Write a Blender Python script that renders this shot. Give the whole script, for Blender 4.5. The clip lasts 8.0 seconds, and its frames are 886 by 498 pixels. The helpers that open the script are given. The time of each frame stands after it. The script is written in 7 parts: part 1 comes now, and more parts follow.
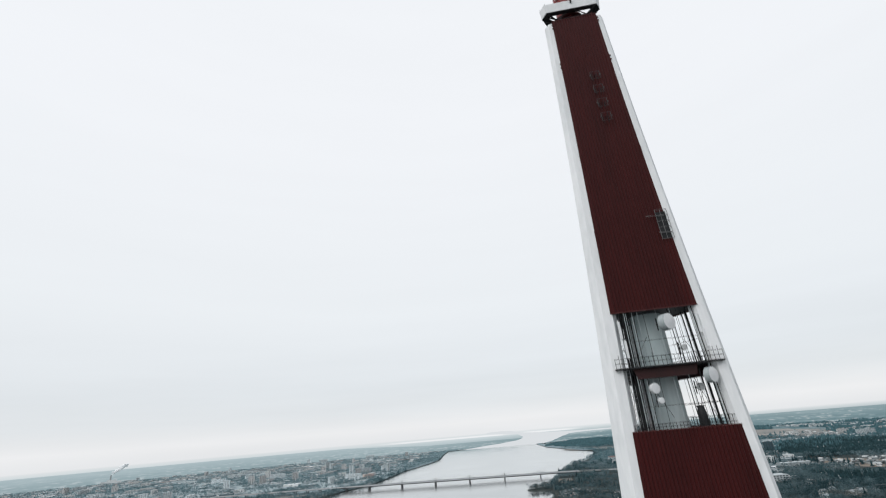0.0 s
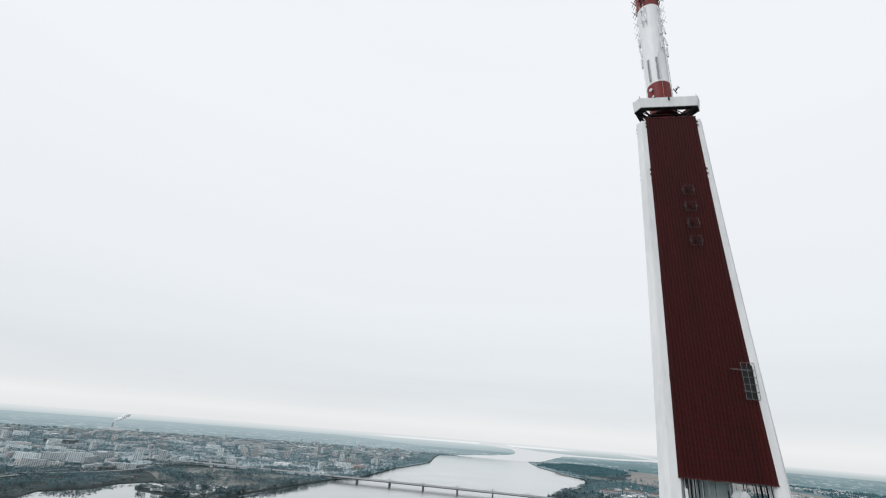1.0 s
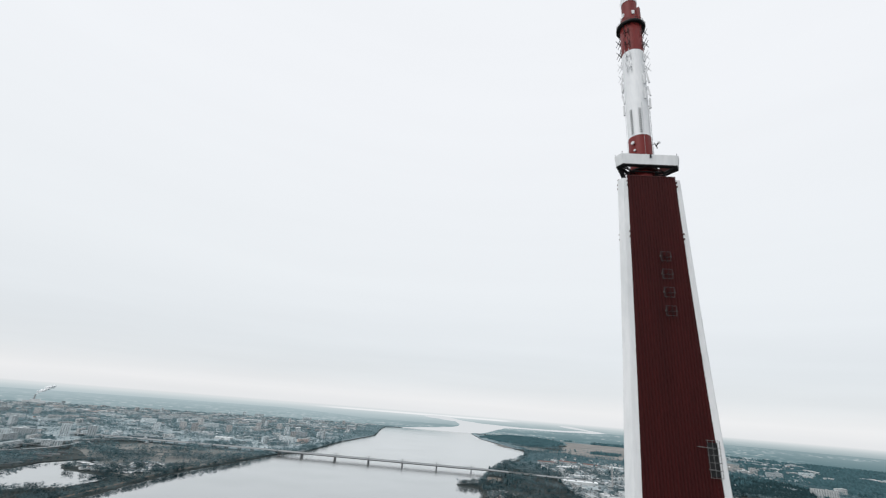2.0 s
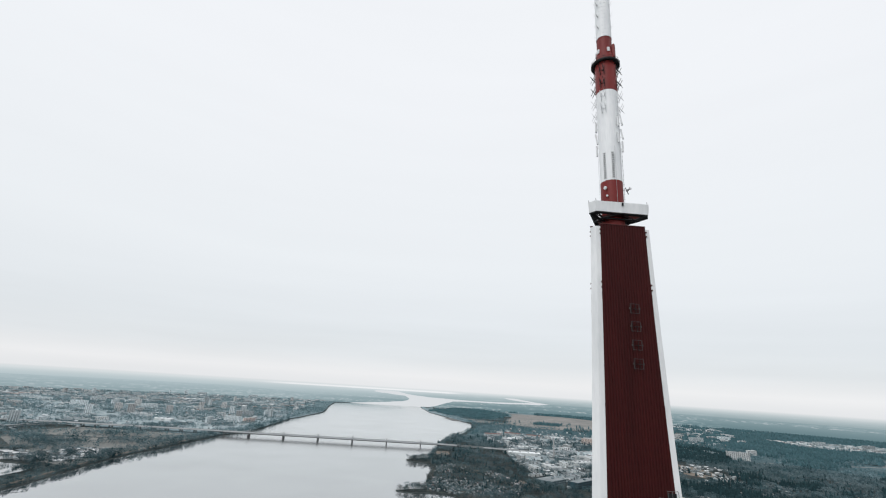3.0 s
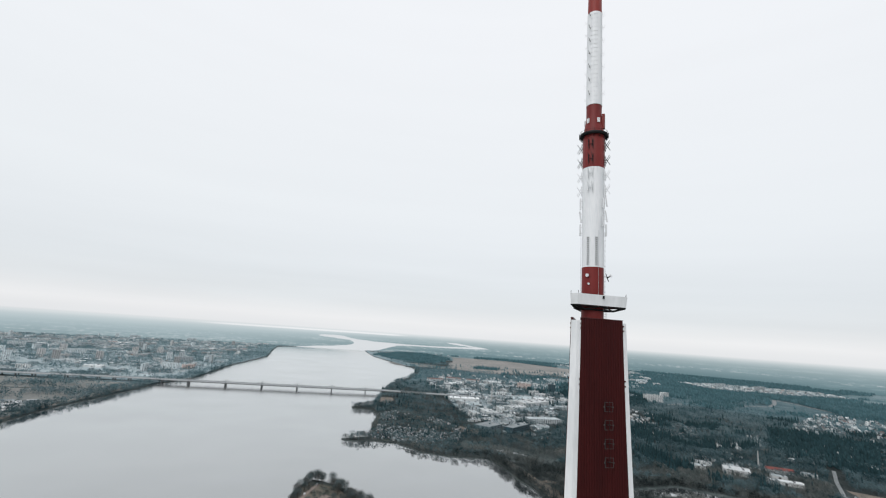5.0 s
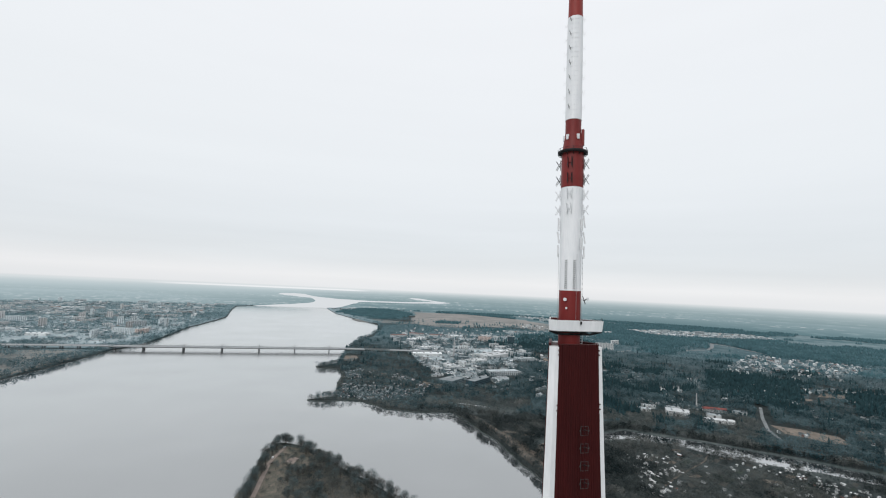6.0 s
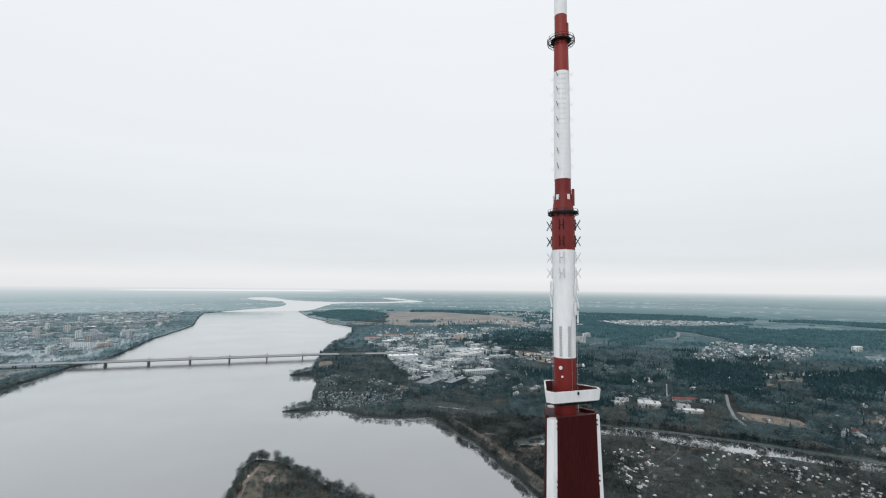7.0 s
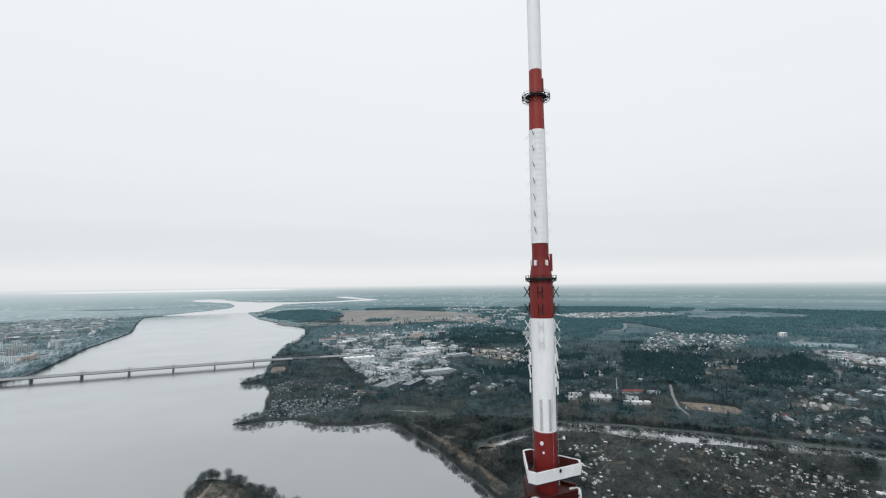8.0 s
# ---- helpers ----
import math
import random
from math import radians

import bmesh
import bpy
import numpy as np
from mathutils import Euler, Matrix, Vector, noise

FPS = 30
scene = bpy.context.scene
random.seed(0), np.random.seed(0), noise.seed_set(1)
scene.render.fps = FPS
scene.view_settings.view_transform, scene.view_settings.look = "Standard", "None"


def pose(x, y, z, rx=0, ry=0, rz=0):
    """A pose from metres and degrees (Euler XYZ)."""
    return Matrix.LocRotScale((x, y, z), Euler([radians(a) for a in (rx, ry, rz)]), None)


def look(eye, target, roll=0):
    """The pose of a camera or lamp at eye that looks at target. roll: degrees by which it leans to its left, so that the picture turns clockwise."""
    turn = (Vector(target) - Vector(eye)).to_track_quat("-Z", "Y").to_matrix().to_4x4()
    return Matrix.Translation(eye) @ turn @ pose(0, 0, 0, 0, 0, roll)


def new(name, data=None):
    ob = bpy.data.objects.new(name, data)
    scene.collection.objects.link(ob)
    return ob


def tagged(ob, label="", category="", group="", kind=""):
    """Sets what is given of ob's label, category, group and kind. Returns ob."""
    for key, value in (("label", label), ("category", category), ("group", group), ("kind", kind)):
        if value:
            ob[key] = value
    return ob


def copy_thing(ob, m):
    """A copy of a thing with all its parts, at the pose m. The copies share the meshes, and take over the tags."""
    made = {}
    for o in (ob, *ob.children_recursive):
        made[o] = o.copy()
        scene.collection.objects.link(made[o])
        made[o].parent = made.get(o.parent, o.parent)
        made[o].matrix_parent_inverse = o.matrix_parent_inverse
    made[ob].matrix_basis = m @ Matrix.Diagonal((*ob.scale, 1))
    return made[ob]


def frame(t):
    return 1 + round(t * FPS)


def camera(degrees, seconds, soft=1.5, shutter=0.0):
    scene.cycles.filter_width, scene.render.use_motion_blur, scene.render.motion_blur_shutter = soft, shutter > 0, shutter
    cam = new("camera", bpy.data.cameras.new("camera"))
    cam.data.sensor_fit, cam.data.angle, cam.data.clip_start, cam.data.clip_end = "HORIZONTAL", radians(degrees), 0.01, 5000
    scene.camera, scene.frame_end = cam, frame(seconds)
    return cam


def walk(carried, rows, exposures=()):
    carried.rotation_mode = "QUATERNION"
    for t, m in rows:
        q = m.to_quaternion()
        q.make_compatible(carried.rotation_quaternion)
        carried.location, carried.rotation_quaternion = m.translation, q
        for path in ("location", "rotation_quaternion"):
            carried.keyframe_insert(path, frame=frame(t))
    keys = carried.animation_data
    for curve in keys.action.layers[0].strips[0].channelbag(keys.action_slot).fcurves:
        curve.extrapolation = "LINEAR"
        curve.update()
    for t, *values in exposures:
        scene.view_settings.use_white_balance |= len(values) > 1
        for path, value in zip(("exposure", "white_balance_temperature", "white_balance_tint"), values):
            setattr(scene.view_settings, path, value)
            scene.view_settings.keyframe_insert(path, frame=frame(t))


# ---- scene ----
cam = camera(89.1, 8.0, soft=1.1, shutter=0.3)
PATH = [
    (0, (-11.88, -72.06, 149.90), (-23.14, -27.19, 168.87), -4.95),
    (0.5, (-14.89, -73.98, 158.44), (-26.32, -29.15, 177.41), -0.77),
    (1, (-17.68, -75.42, 166.34), (-31.12, -31.19, 185.38), 4.64),
    (1.5, (-19.95, -76.47, 173.16), (-32.54, -31.49, 191.01), 5.51),
    (2, (-22.21, -78.14, 179.53), (-30.59, -31.82, 196.38), 4.68),
    (2.2, (-22.79, -78.77, 181.74), (-29.82, -32.17, 198.46), 4.69),
    (3.3, (-28.11, -81.87, 194.80), (-30.17, -33.94, 208.90), 3.52),
    (3.5, (-28.80, -82.55, 197.08), (-30.39, -34.58, 211.09), 3.64),
    (4, (-30.93, -83.36, 203.56), (-30.93, -35.31, 217.38), 3.36),
    (4.5, (-32.83, -83.94, 209.71), (-31.02, -35.63, 222.45), 4.19),
    (5, (-34.71, -84.11, 216.44), (-31.56, -35.07, 225.66), 4.08),
    (5.2, (-35.43, -83.73, 219.32), (-31.21, -34.46, 226.72), 3.52),
    (6.3, (-39.31, -81.87, 233.93), (-30.56, -32.83, 238.28), 2.53),
    (6.5, (-39.86, -81.23, 236.69), (-30.58, -32.28, 240.95), 2.30),
    (7, (-41.47, -78.99, 243.75), (-30.56, -30.37, 247.97), 0.58),
    (7.5, (-42.70, -76.59, 250.42), (-29.64, -28.50, 254.52), -0.39),
    (8, (-43.80, -73.91, 257.71), (-28.03, -26.61, 261.44), -0.67),
]
walk(cam, [(t, look(eye, target, roll)) for t, eye, target, roll in PATH])

# ---- overcast sky and its weak, wide sun ----
world = bpy.data.worlds.new("overcast_sky")
scene.world = world
world.use_nodes = True
wn, wl = world.node_tree.nodes, world.node_tree.links
wn.clear()
SUN_ELEV, SUN_TURN = 38.0, 215.0
w_out = wn.new("ShaderNodeOutputWorld")
w_bg = wn.new("ShaderNodeBackground")
w_sky = wn.new("ShaderNodeTexSky")
w_sky.sky_type = "NISHITA"
w_sky.sun_disc = False
w_sky.sun_elevation, w_sky.sun_rotation = radians(SUN_ELEV), radians(SUN_TURN)
w_co = wn.new("ShaderNodeTexCoord")
w_sep = wn.new("ShaderNodeSeparateXYZ")
wl.new(w_co.outputs["Generated"], w_sep.inputs[0])
w_map = wn.new("ShaderNodeMapRange")
w_map.inputs["From Min"].default_value, w_map.inputs["From Max"].default_value = -0.2, 0.8
wl.new(w_sep.outputs["Z"], w_map.inputs["Value"])
w_ramp = wn.new("ShaderNodeValToRGB")
SKY = [(-0.20, (0.035, 0.05, 0.055)), (-0.085, (0.06, 0.105, 0.115)), (-0.045, (0.185, 0.27, 0.30)), (-0.0115, (0.55, 0.60, 0.62)), (-0.0065, (0.78, 0.795, 0.815)),
       (0.018, (0.825, 0.832, 0.85)), (0.036, (0.765, 0.782, 0.805)), (0.055, (0.722, 0.750, 0.778)), (0.10, (0.735, 0.768, 0.798)), (0.25, (0.815, 0.845, 0.87)),
       (0.60, (0.875, 0.895, 0.925))]
while len(w_ramp.color_ramp.elements) < len(SKY):
    w_ramp.color_ramp.elements.new(0.5)
for el, (h, c) in zip(w_ramp.color_ramp.elements, SKY):
    el.position, el.color = (h + 0.2), (*c, 1)
wl.new(w_map.outputs[0], w_ramp.inputs[0])


def sums(tree, op, a, b=None):
    """One step of arithmetic on sockets or numbers."""
    q = tree.nodes.new("ShaderNodeMath")
    q.operation = op
    for i, v in enumerate((a, b)):
        if v is None:
            continue
        if isinstance(v, (int, float)):
            q.inputs[i].default_value = v
        else:
            tree.links.new(v, q.inputs[i])
    return q.outputs[0]


def eased(tree, v, lo, hi):
    """0 below lo, 1 above hi, smooth between."""
    q = tree.nodes.new("ShaderNodeMapRange")
    q.interpolation_type = "SMOOTHSTEP"
    q.inputs["From Min"].default_value, q.inputs["From Max"].default_value = lo, hi
    tree.links.new(v, q.inputs["Value"])
    return q.outputs[0]


def stepped(tree, v, stops):
    """A colour ramp."""
    q = tree.nodes.new("ShaderNodeValToRGB")
    while len(q.color_ramp.elements) < len(stops):
        q.color_ramp.elements.new(0.5)
    for el_, (p, c) in zip(q.color_ramp.elements, stops):
        el_.position, el_.color = p, (*c, 1)
    tree.links.new(v, q.inputs[0])
    return q.outputs[0]


def blended(tree, f, a, b):
    q = tree.nodes.new("ShaderNodeMix")
    q.data_type = "RGBA"
    for key, v in (("Factor", f), ("A", a), ("B", b)):
        if isinstance(v, (tuple, float)):
            q.inputs[key].default_value = v
        else:
            tree.links.new(v, q.inputs[key])
    return q.outputs["Result"]


FAR_EYE, FAR_R, FAR_MID = 205.0, 4600.0, Vector((-30, -78))


def distant_plain(tree, x, y):
    """Colour of the plain at the edge of sight, from its place on the map: woods, fields and towns, paled by painted-in
    haze with distance.
    """
    r = sums(tree, "SQRT", sums(tree, "ADD", sums(tree, "MULTIPLY", x, x), sums(tree, "MULTIPLY", y, y)))
    at = tree.nodes.new("ShaderNodeCombineXYZ")
    tree.links.new(x, at.inputs["X"])
    tree.links.new(y, at.inputs["Y"])
    tones = []
    for size, detail in ((0.00075, 4), (0.0042, 5)):
        t = tree.nodes.new("ShaderNodeTexNoise")
        t.inputs["Scale"].default_value, t.inputs["Detail"].default_value = size, detail
        tree.links.new(at.outputs[0], t.inputs["Vector"])
        tones.append(t.outputs[0])
    east = sums(tree, "DIVIDE", x, r)
    tone = sums(tree, "ADD", sums(tree, "MULTIPLY", tones[0], 0.62), sums(tree, "MULTIPLY", tones[1], 0.38))
    tone = sums(tree, "SUBTRACT", sums(tree, "ADD", tone, 0.022), sums(tree, "MULTIPLY", eased(tree, east, -0.2, 0.5), 0.06))
    seen = tree.nodes.new("ShaderNodeCombineXYZ")
    tree.links.new(sums(tree, "MULTIPLY", east, 46.0), seen.inputs["X"])
    tree.links.new(sums(tree, "DIVIDE", 205.0 * 230.0, r), seen.inputs["Y"])
    copse = tree.nodes.new("ShaderNodeTexNoise")
    copse.inputs["Scale"].default_value, copse.inputs["Detail"].default_value = 1.0, 4
    tree.links.new(seen.outputs[0], copse.inputs["Vector"])
    tone = sums(tree, "ADD", sums(tree, "MULTIPLY", tone, 0.66), sums(tree, "MULTIPLY", copse.outputs[0], 0.34))
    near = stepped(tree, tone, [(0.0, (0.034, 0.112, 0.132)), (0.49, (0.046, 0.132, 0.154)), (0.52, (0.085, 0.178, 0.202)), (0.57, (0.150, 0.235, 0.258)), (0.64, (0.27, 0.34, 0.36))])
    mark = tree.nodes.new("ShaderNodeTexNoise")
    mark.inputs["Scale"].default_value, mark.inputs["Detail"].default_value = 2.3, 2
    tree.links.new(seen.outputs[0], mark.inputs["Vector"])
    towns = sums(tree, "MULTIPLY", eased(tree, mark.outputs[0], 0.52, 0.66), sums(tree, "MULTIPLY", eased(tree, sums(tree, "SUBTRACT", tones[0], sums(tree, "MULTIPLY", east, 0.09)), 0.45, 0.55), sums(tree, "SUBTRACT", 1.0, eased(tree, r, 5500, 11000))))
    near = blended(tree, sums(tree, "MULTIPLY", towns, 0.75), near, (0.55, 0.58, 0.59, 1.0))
    # haze laid over the plain's colour, thicker with distance and to the west
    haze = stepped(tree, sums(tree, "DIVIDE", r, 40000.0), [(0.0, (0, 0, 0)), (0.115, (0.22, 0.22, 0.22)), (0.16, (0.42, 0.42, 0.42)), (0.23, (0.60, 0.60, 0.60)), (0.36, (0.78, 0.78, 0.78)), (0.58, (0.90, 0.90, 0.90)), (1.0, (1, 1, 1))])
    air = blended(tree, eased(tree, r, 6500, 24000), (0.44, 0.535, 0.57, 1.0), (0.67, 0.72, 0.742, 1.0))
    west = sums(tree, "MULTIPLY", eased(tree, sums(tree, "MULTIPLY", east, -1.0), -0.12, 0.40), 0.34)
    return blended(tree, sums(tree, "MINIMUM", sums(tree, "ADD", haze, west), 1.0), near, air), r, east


# painted into the world colour: the hazy plain past five kilometres, up to the horizon, with the bright strip of a far
# lake
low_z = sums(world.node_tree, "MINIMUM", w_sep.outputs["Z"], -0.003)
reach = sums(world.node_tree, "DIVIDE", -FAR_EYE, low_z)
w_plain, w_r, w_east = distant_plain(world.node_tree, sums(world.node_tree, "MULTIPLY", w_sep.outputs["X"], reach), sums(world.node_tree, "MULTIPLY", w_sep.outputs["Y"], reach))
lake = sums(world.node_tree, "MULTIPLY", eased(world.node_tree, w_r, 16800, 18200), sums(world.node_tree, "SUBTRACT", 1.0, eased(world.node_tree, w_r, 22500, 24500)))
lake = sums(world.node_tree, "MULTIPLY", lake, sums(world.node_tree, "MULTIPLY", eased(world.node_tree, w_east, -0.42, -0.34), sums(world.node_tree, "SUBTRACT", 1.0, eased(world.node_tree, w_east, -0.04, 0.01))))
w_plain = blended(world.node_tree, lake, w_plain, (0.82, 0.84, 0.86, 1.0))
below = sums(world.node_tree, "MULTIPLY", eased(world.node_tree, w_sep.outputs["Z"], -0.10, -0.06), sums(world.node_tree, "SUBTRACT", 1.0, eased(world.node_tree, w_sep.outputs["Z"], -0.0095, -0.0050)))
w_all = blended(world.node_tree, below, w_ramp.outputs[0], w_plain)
w_str = wn.new("ShaderNodeVectorMath")
w_str.operation = "MULTIPLY"
w_str.inputs[1].default_value = (1.4, 1.4, 16)
wl.new(w_co.outputs["Generated"], w_str.inputs[0])
w_noise = wn.new("ShaderNodeTexNoise")
w_noise.inputs["Scale"].default_value, w_noise.inputs["Detail"].default_value = 1.3, 5
wl.new(w_str.outputs[0], w_noise.inputs["Vector"])
w_lev = wn.new("ShaderNodeMapRange")
w_lev.inputs["From Min"].default_value, w_lev.inputs["From Max"].default_value = 0.3, 0.7
w_lev.inputs["To Min"].default_value, w_lev.inputs["To Max"].default_value = -0.032, 0.026
wl.new(w_noise.outputs[0], w_lev.inputs["Value"])
w_low = sums(world.node_tree, "ADD", 0.22, sums(world.node_tree, "MULTIPLY", sums(world.node_tree, "SUBTRACT", 1.0, eased(world.node_tree, w_sep.outputs["Z"], 0.06, 0.26)), 0.78))
w_gain = sums(world.node_tree, "ADD", 1.0, sums(world.node_tree, "MULTIPLY", w_lev.outputs[0], w_low))
w_mul = wn.new("ShaderNodeVectorMath")
w_mul.operation = "SCALE"
wl.new(w_all, w_mul.inputs[0])
wl.new(w_gain, w_mul.inputs["Scale"])
w_mix = wn.new("ShaderNodeMix")
w_mix.data_type = "RGBA"
w_mix.blend_type = "ADD"
w_mix.inputs["Factor"].default_value = 0.006
wl.new(w_mul.outputs[0], w_mix.inputs["A"])
wl.new(w_sky.outputs[0], w_mix.inputs["B"])
wl.new(w_mix.outputs["Result"], w_bg.inputs["Color"])
w_bg.inputs["Strength"].default_value = 1.0
wl.new(w_bg.outputs[0], w_out.inputs[0])

sun_data = bpy.data.lights.new("sun", "SUN")
sun_data.energy, sun_data.angle, sun_data.color = 1.1, radians(40), (1.0, 0.985, 0.96)
sun = new("sun", sun_data)
sun_from = Vector((math.sin(radians(SUN_TURN)) * math.cos(radians(SUN_ELEV)), math.cos(radians(SUN_TURN)) * math.cos(radians(SUN_ELEV)), math.sin(radians(SUN_ELEV))))
sun.matrix_world = look(sun_from * 900, (0, 0, 0))


# ---- materials ----
def mat(name, c1, c2, scale=0.5, rough=0.7, metal=0.0, fine=9.0, bump=0.1, rand=0.0, spread=(0.35, 0.65), stretch=(1, 1, 1), spec=0.3):
    """A surface of two tones: broad patches, fine grain, a little relief, and a shift from object to object."""
    m = bpy.data.materials.new(name)
    m.use_nodes = True
    n, l = m.node_tree.nodes, m.node_tree.links
    b = n["Principled BSDF"]
    co = n.new("ShaderNodeTexCoord")
    sc = n.new("ShaderNodeVectorMath")
    sc.operation = "MULTIPLY"
    sc.inputs[1].default_value = stretch
    l.new(co.outputs["Object"], sc.inputs[0])
    big, small = n.new("ShaderNodeTexNoise"), n.new("ShaderNodeTexNoise")
    for t, s, d in ((big, scale, 4), (small, scale * fine, 3)):
        t.inputs["Scale"].default_value, t.inputs["Detail"].default_value = s, d
        l.new(sc.outputs[0], t.inputs["Vector"])
    avg = n.new("ShaderNodeMix")
    avg.data_type = "FLOAT"
    avg.inputs["Factor"].default_value = 0.4
    l.new(big.outputs[0], avg.inputs["A"])
    l.new(small.outputs[0], avg.inputs["B"])
    rng = n.new("ShaderNodeMapRange")
    rng.inputs["From Min"].default_value, rng.inputs["From Max"].default_value = spread
    l.new(avg.outputs["Result"], rng.inputs["Value"])
    mix = n.new("ShaderNodeMix")
    mix.data_type = "RGBA"
    mix.inputs["A"].default_value, mix.inputs["B"].default_value = (*c1, 1), (*c2, 1)
    l.new(rng.outputs[0], mix.inputs["Factor"])
    last = mix.outputs["Result"]
    if rand:
        info, val = n.new("ShaderNodeObjectInfo"), n.new("ShaderNodeMapRange")
        val.inputs["To Min"].default_value, val.inputs["To Max"].default_value = 1 - rand, 1 + rand
        l.new(info.outputs["Random"], val.inputs["Value"])
        hsv = n.new("ShaderNodeHueSaturation")
        l.new(last, hsv.inputs["Color"])
        l.new(val.outputs[0], hsv.inputs["Value"])
        last = hsv.outputs[0]
    l.new(last, b.inputs["Base Color"])
    b.inputs["Roughness"].default_value, b.inputs["Metallic"].default_value = rough, metal
    b.inputs["Specular IOR Level"].default_value = spec
    if bump:
        bp = n.new("ShaderNodeBump")
        bp.inputs["Strength"].default_value, bp.inputs["Distance"].default_value = bump, 0.05
        l.new(small.outputs[0], bp.inputs["Height"])
        l.new(bp.outputs[0], b.inputs["Normal"])
    return m


def per_island(m, low, high):
    """Vary a material's brightness from loose piece to loose piece."""
    n, l = m.node_tree.nodes, m.node_tree.links
    b = n["Principled BSDF"]
    src = b.inputs["Base Color"].links[0].from_socket
    geo, val, hsv = n.new("ShaderNodeNewGeometry"), n.new("ShaderNodeMapRange"), n.new("ShaderNodeHueSaturation")
    val.inputs["To Min"].default_value, val.inputs["To Max"].default_value = low, high
    l.new(geo.outputs["Random Per Island"], val.inputs["Value"])
    l.new(src, hsv.inputs["Color"])
    l.new(val.outputs[0], hsv.inputs["Value"])
    l.new(hsv.outputs[0], b.inputs["Base Color"])
    return m


M_CONC = mat("white_painted_concrete", (0.66, 0.68, 0.69), (0.80, 0.81, 0.82), 0.25, 0.75, fine=6, bump=0.05, stretch=(1, 1, 0.25))
M_CLAD = mat("dark_red_cladding", (0.031, 0.0046, 0.0049), (0.052, 0.0068, 0.0068), 0.3, 0.6, fine=12, bump=0.04, stretch=(1, 1, 0.12), spec=0.16)
M_RED = mat("red_mast_paint", (0.135, 0.0125, 0.0115), (0.195, 0.018, 0.016), 0.5, 0.5, fine=7, bump=0.04, stretch=(1, 1, 0.2))
# the mast red again, lightened for the air before the upper band
M_RED_UP = mat("red_mast_paint_hazed", (0.20, 0.022, 0.017), (0.27, 0.030, 0.023), 0.5, 0.5, fine=7, bump=0.04, stretch=(1, 1, 0.2))
M_DRED = mat("deep_red_steel", (0.05, 0.012, 0.011), (0.08, 0.016, 0.015), 0.6, 0.55, fine=7, bump=0.04)
M_GIRDER = mat("dark_oxide_red_steel", (0.018, 0.006, 0.006), (0.036, 0.009, 0.009), 0.6, 0.6, fine=7, bump=0.04)
M_CABLE = mat("pale_cable_sheath", (0.30, 0.35, 0.36), (0.46, 0.50, 0.51), 0.8, 0.6, fine=7, bump=0.02)
M_WHITE = mat("white_mast_paint", (0.72, 0.74, 0.76), (0.84, 0.85, 0.86), 0.5, 0.45, fine=7, bump=0.04, stretch=(1, 1, 0.15))
M_CORE = mat("grey_green_shaft_paint", (0.40, 0.49, 0.50), (0.53, 0.60, 0.61), 0.4, 0.6, fine=6, bump=0.05, stretch=(1, 1, 0.2))
M_BLACK = mat("dark_steel", (0.010, 0.011, 0.012), (0.022, 0.023, 0.025), 1.0, 0.55, 0.3, bump=0.05)
M_GALV = mat("galvanised_steel", (0.30, 0.32, 0.33), (0.42, 0.44, 0.45), 1.5, 0.5, 0.6, bump=0.05)
M_DULL = mat("dull_weathered_steel", (0.12, 0.12, 0.12), (0.22, 0.22, 0.22), 1.5, 0.6, 0.4, bump=0.05)
M_LOOP = mat("weathered_dark_steel", (0.040, 0.036, 0.036), (0.080, 0.072, 0.072), 1.5, 0.6, 0.2, bump=0.05)
M_RUNG = mat("grey_rung_steel", (0.20, 0.21, 0.215), (0.28, 0.29, 0.295), 1.5, 0.5, 0.2, bump=0.05)
M_DISH = mat("white_antenna_shell", (0.62, 0.64, 0.65), (0.74, 0.75, 0.76), 1.2, 0.5, bump=0.03)


# ---- building blocks ----
def link_mesh(name, me, material, parent=None, label="", kind=""):
    me.materials.append(material)
    ob = new(name, me)
    if parent is not None:
        ob.parent = parent
    return tagged(ob, label, "", "", kind)


def part(name, bm, material, parent=None, label="", smooth=False, kind=""):
    me = bpy.data.meshes.new(name)
    bmesh.ops.recalc_face_normals(bm, faces=bm.faces)
    bm.to_mesh(me)
    bm.free()
    if smooth:
        me.polygons.foreach_set("use_smooth", [True] * len(me.polygons))
        me.set_sharp_from_angle(angle=radians(40))
    return link_mesh(name, me, material, parent, label, kind)


def tri_mesh(name, co, tris, material, parent=None, label="", kind=""):
    """A mesh from arrays of corners and triangles."""
    me = bpy.data.meshes.new(name)
    co, tris = np.asarray(co, np.float32), np.asarray(tris, np.int32)
    me.vertices.add(len(co))
    me.vertices.foreach_set("co", co.ravel())
    me.loops.add(tris.size)
    me.loops.foreach_set("vertex_index", tris.ravel())
    me.polygons.add(len(tris))
    me.polygons.foreach_set("loop_start", np.arange(0, tris.size, 3, dtype=np.int32))
    me.polygons.foreach_set("loop_total", np.full(len(tris), 3, np.int32))
    me.update()
    me.validate()
    return link_mesh(name, me, material, parent, label, kind)


def empty(name, label, category, group="", at=(0, 0, 0), turn=0.0):
    ob = new(name)
    ob.matrix_world = pose(*at, 0, 0, turn)
    return tagged(ob, label, category, group)


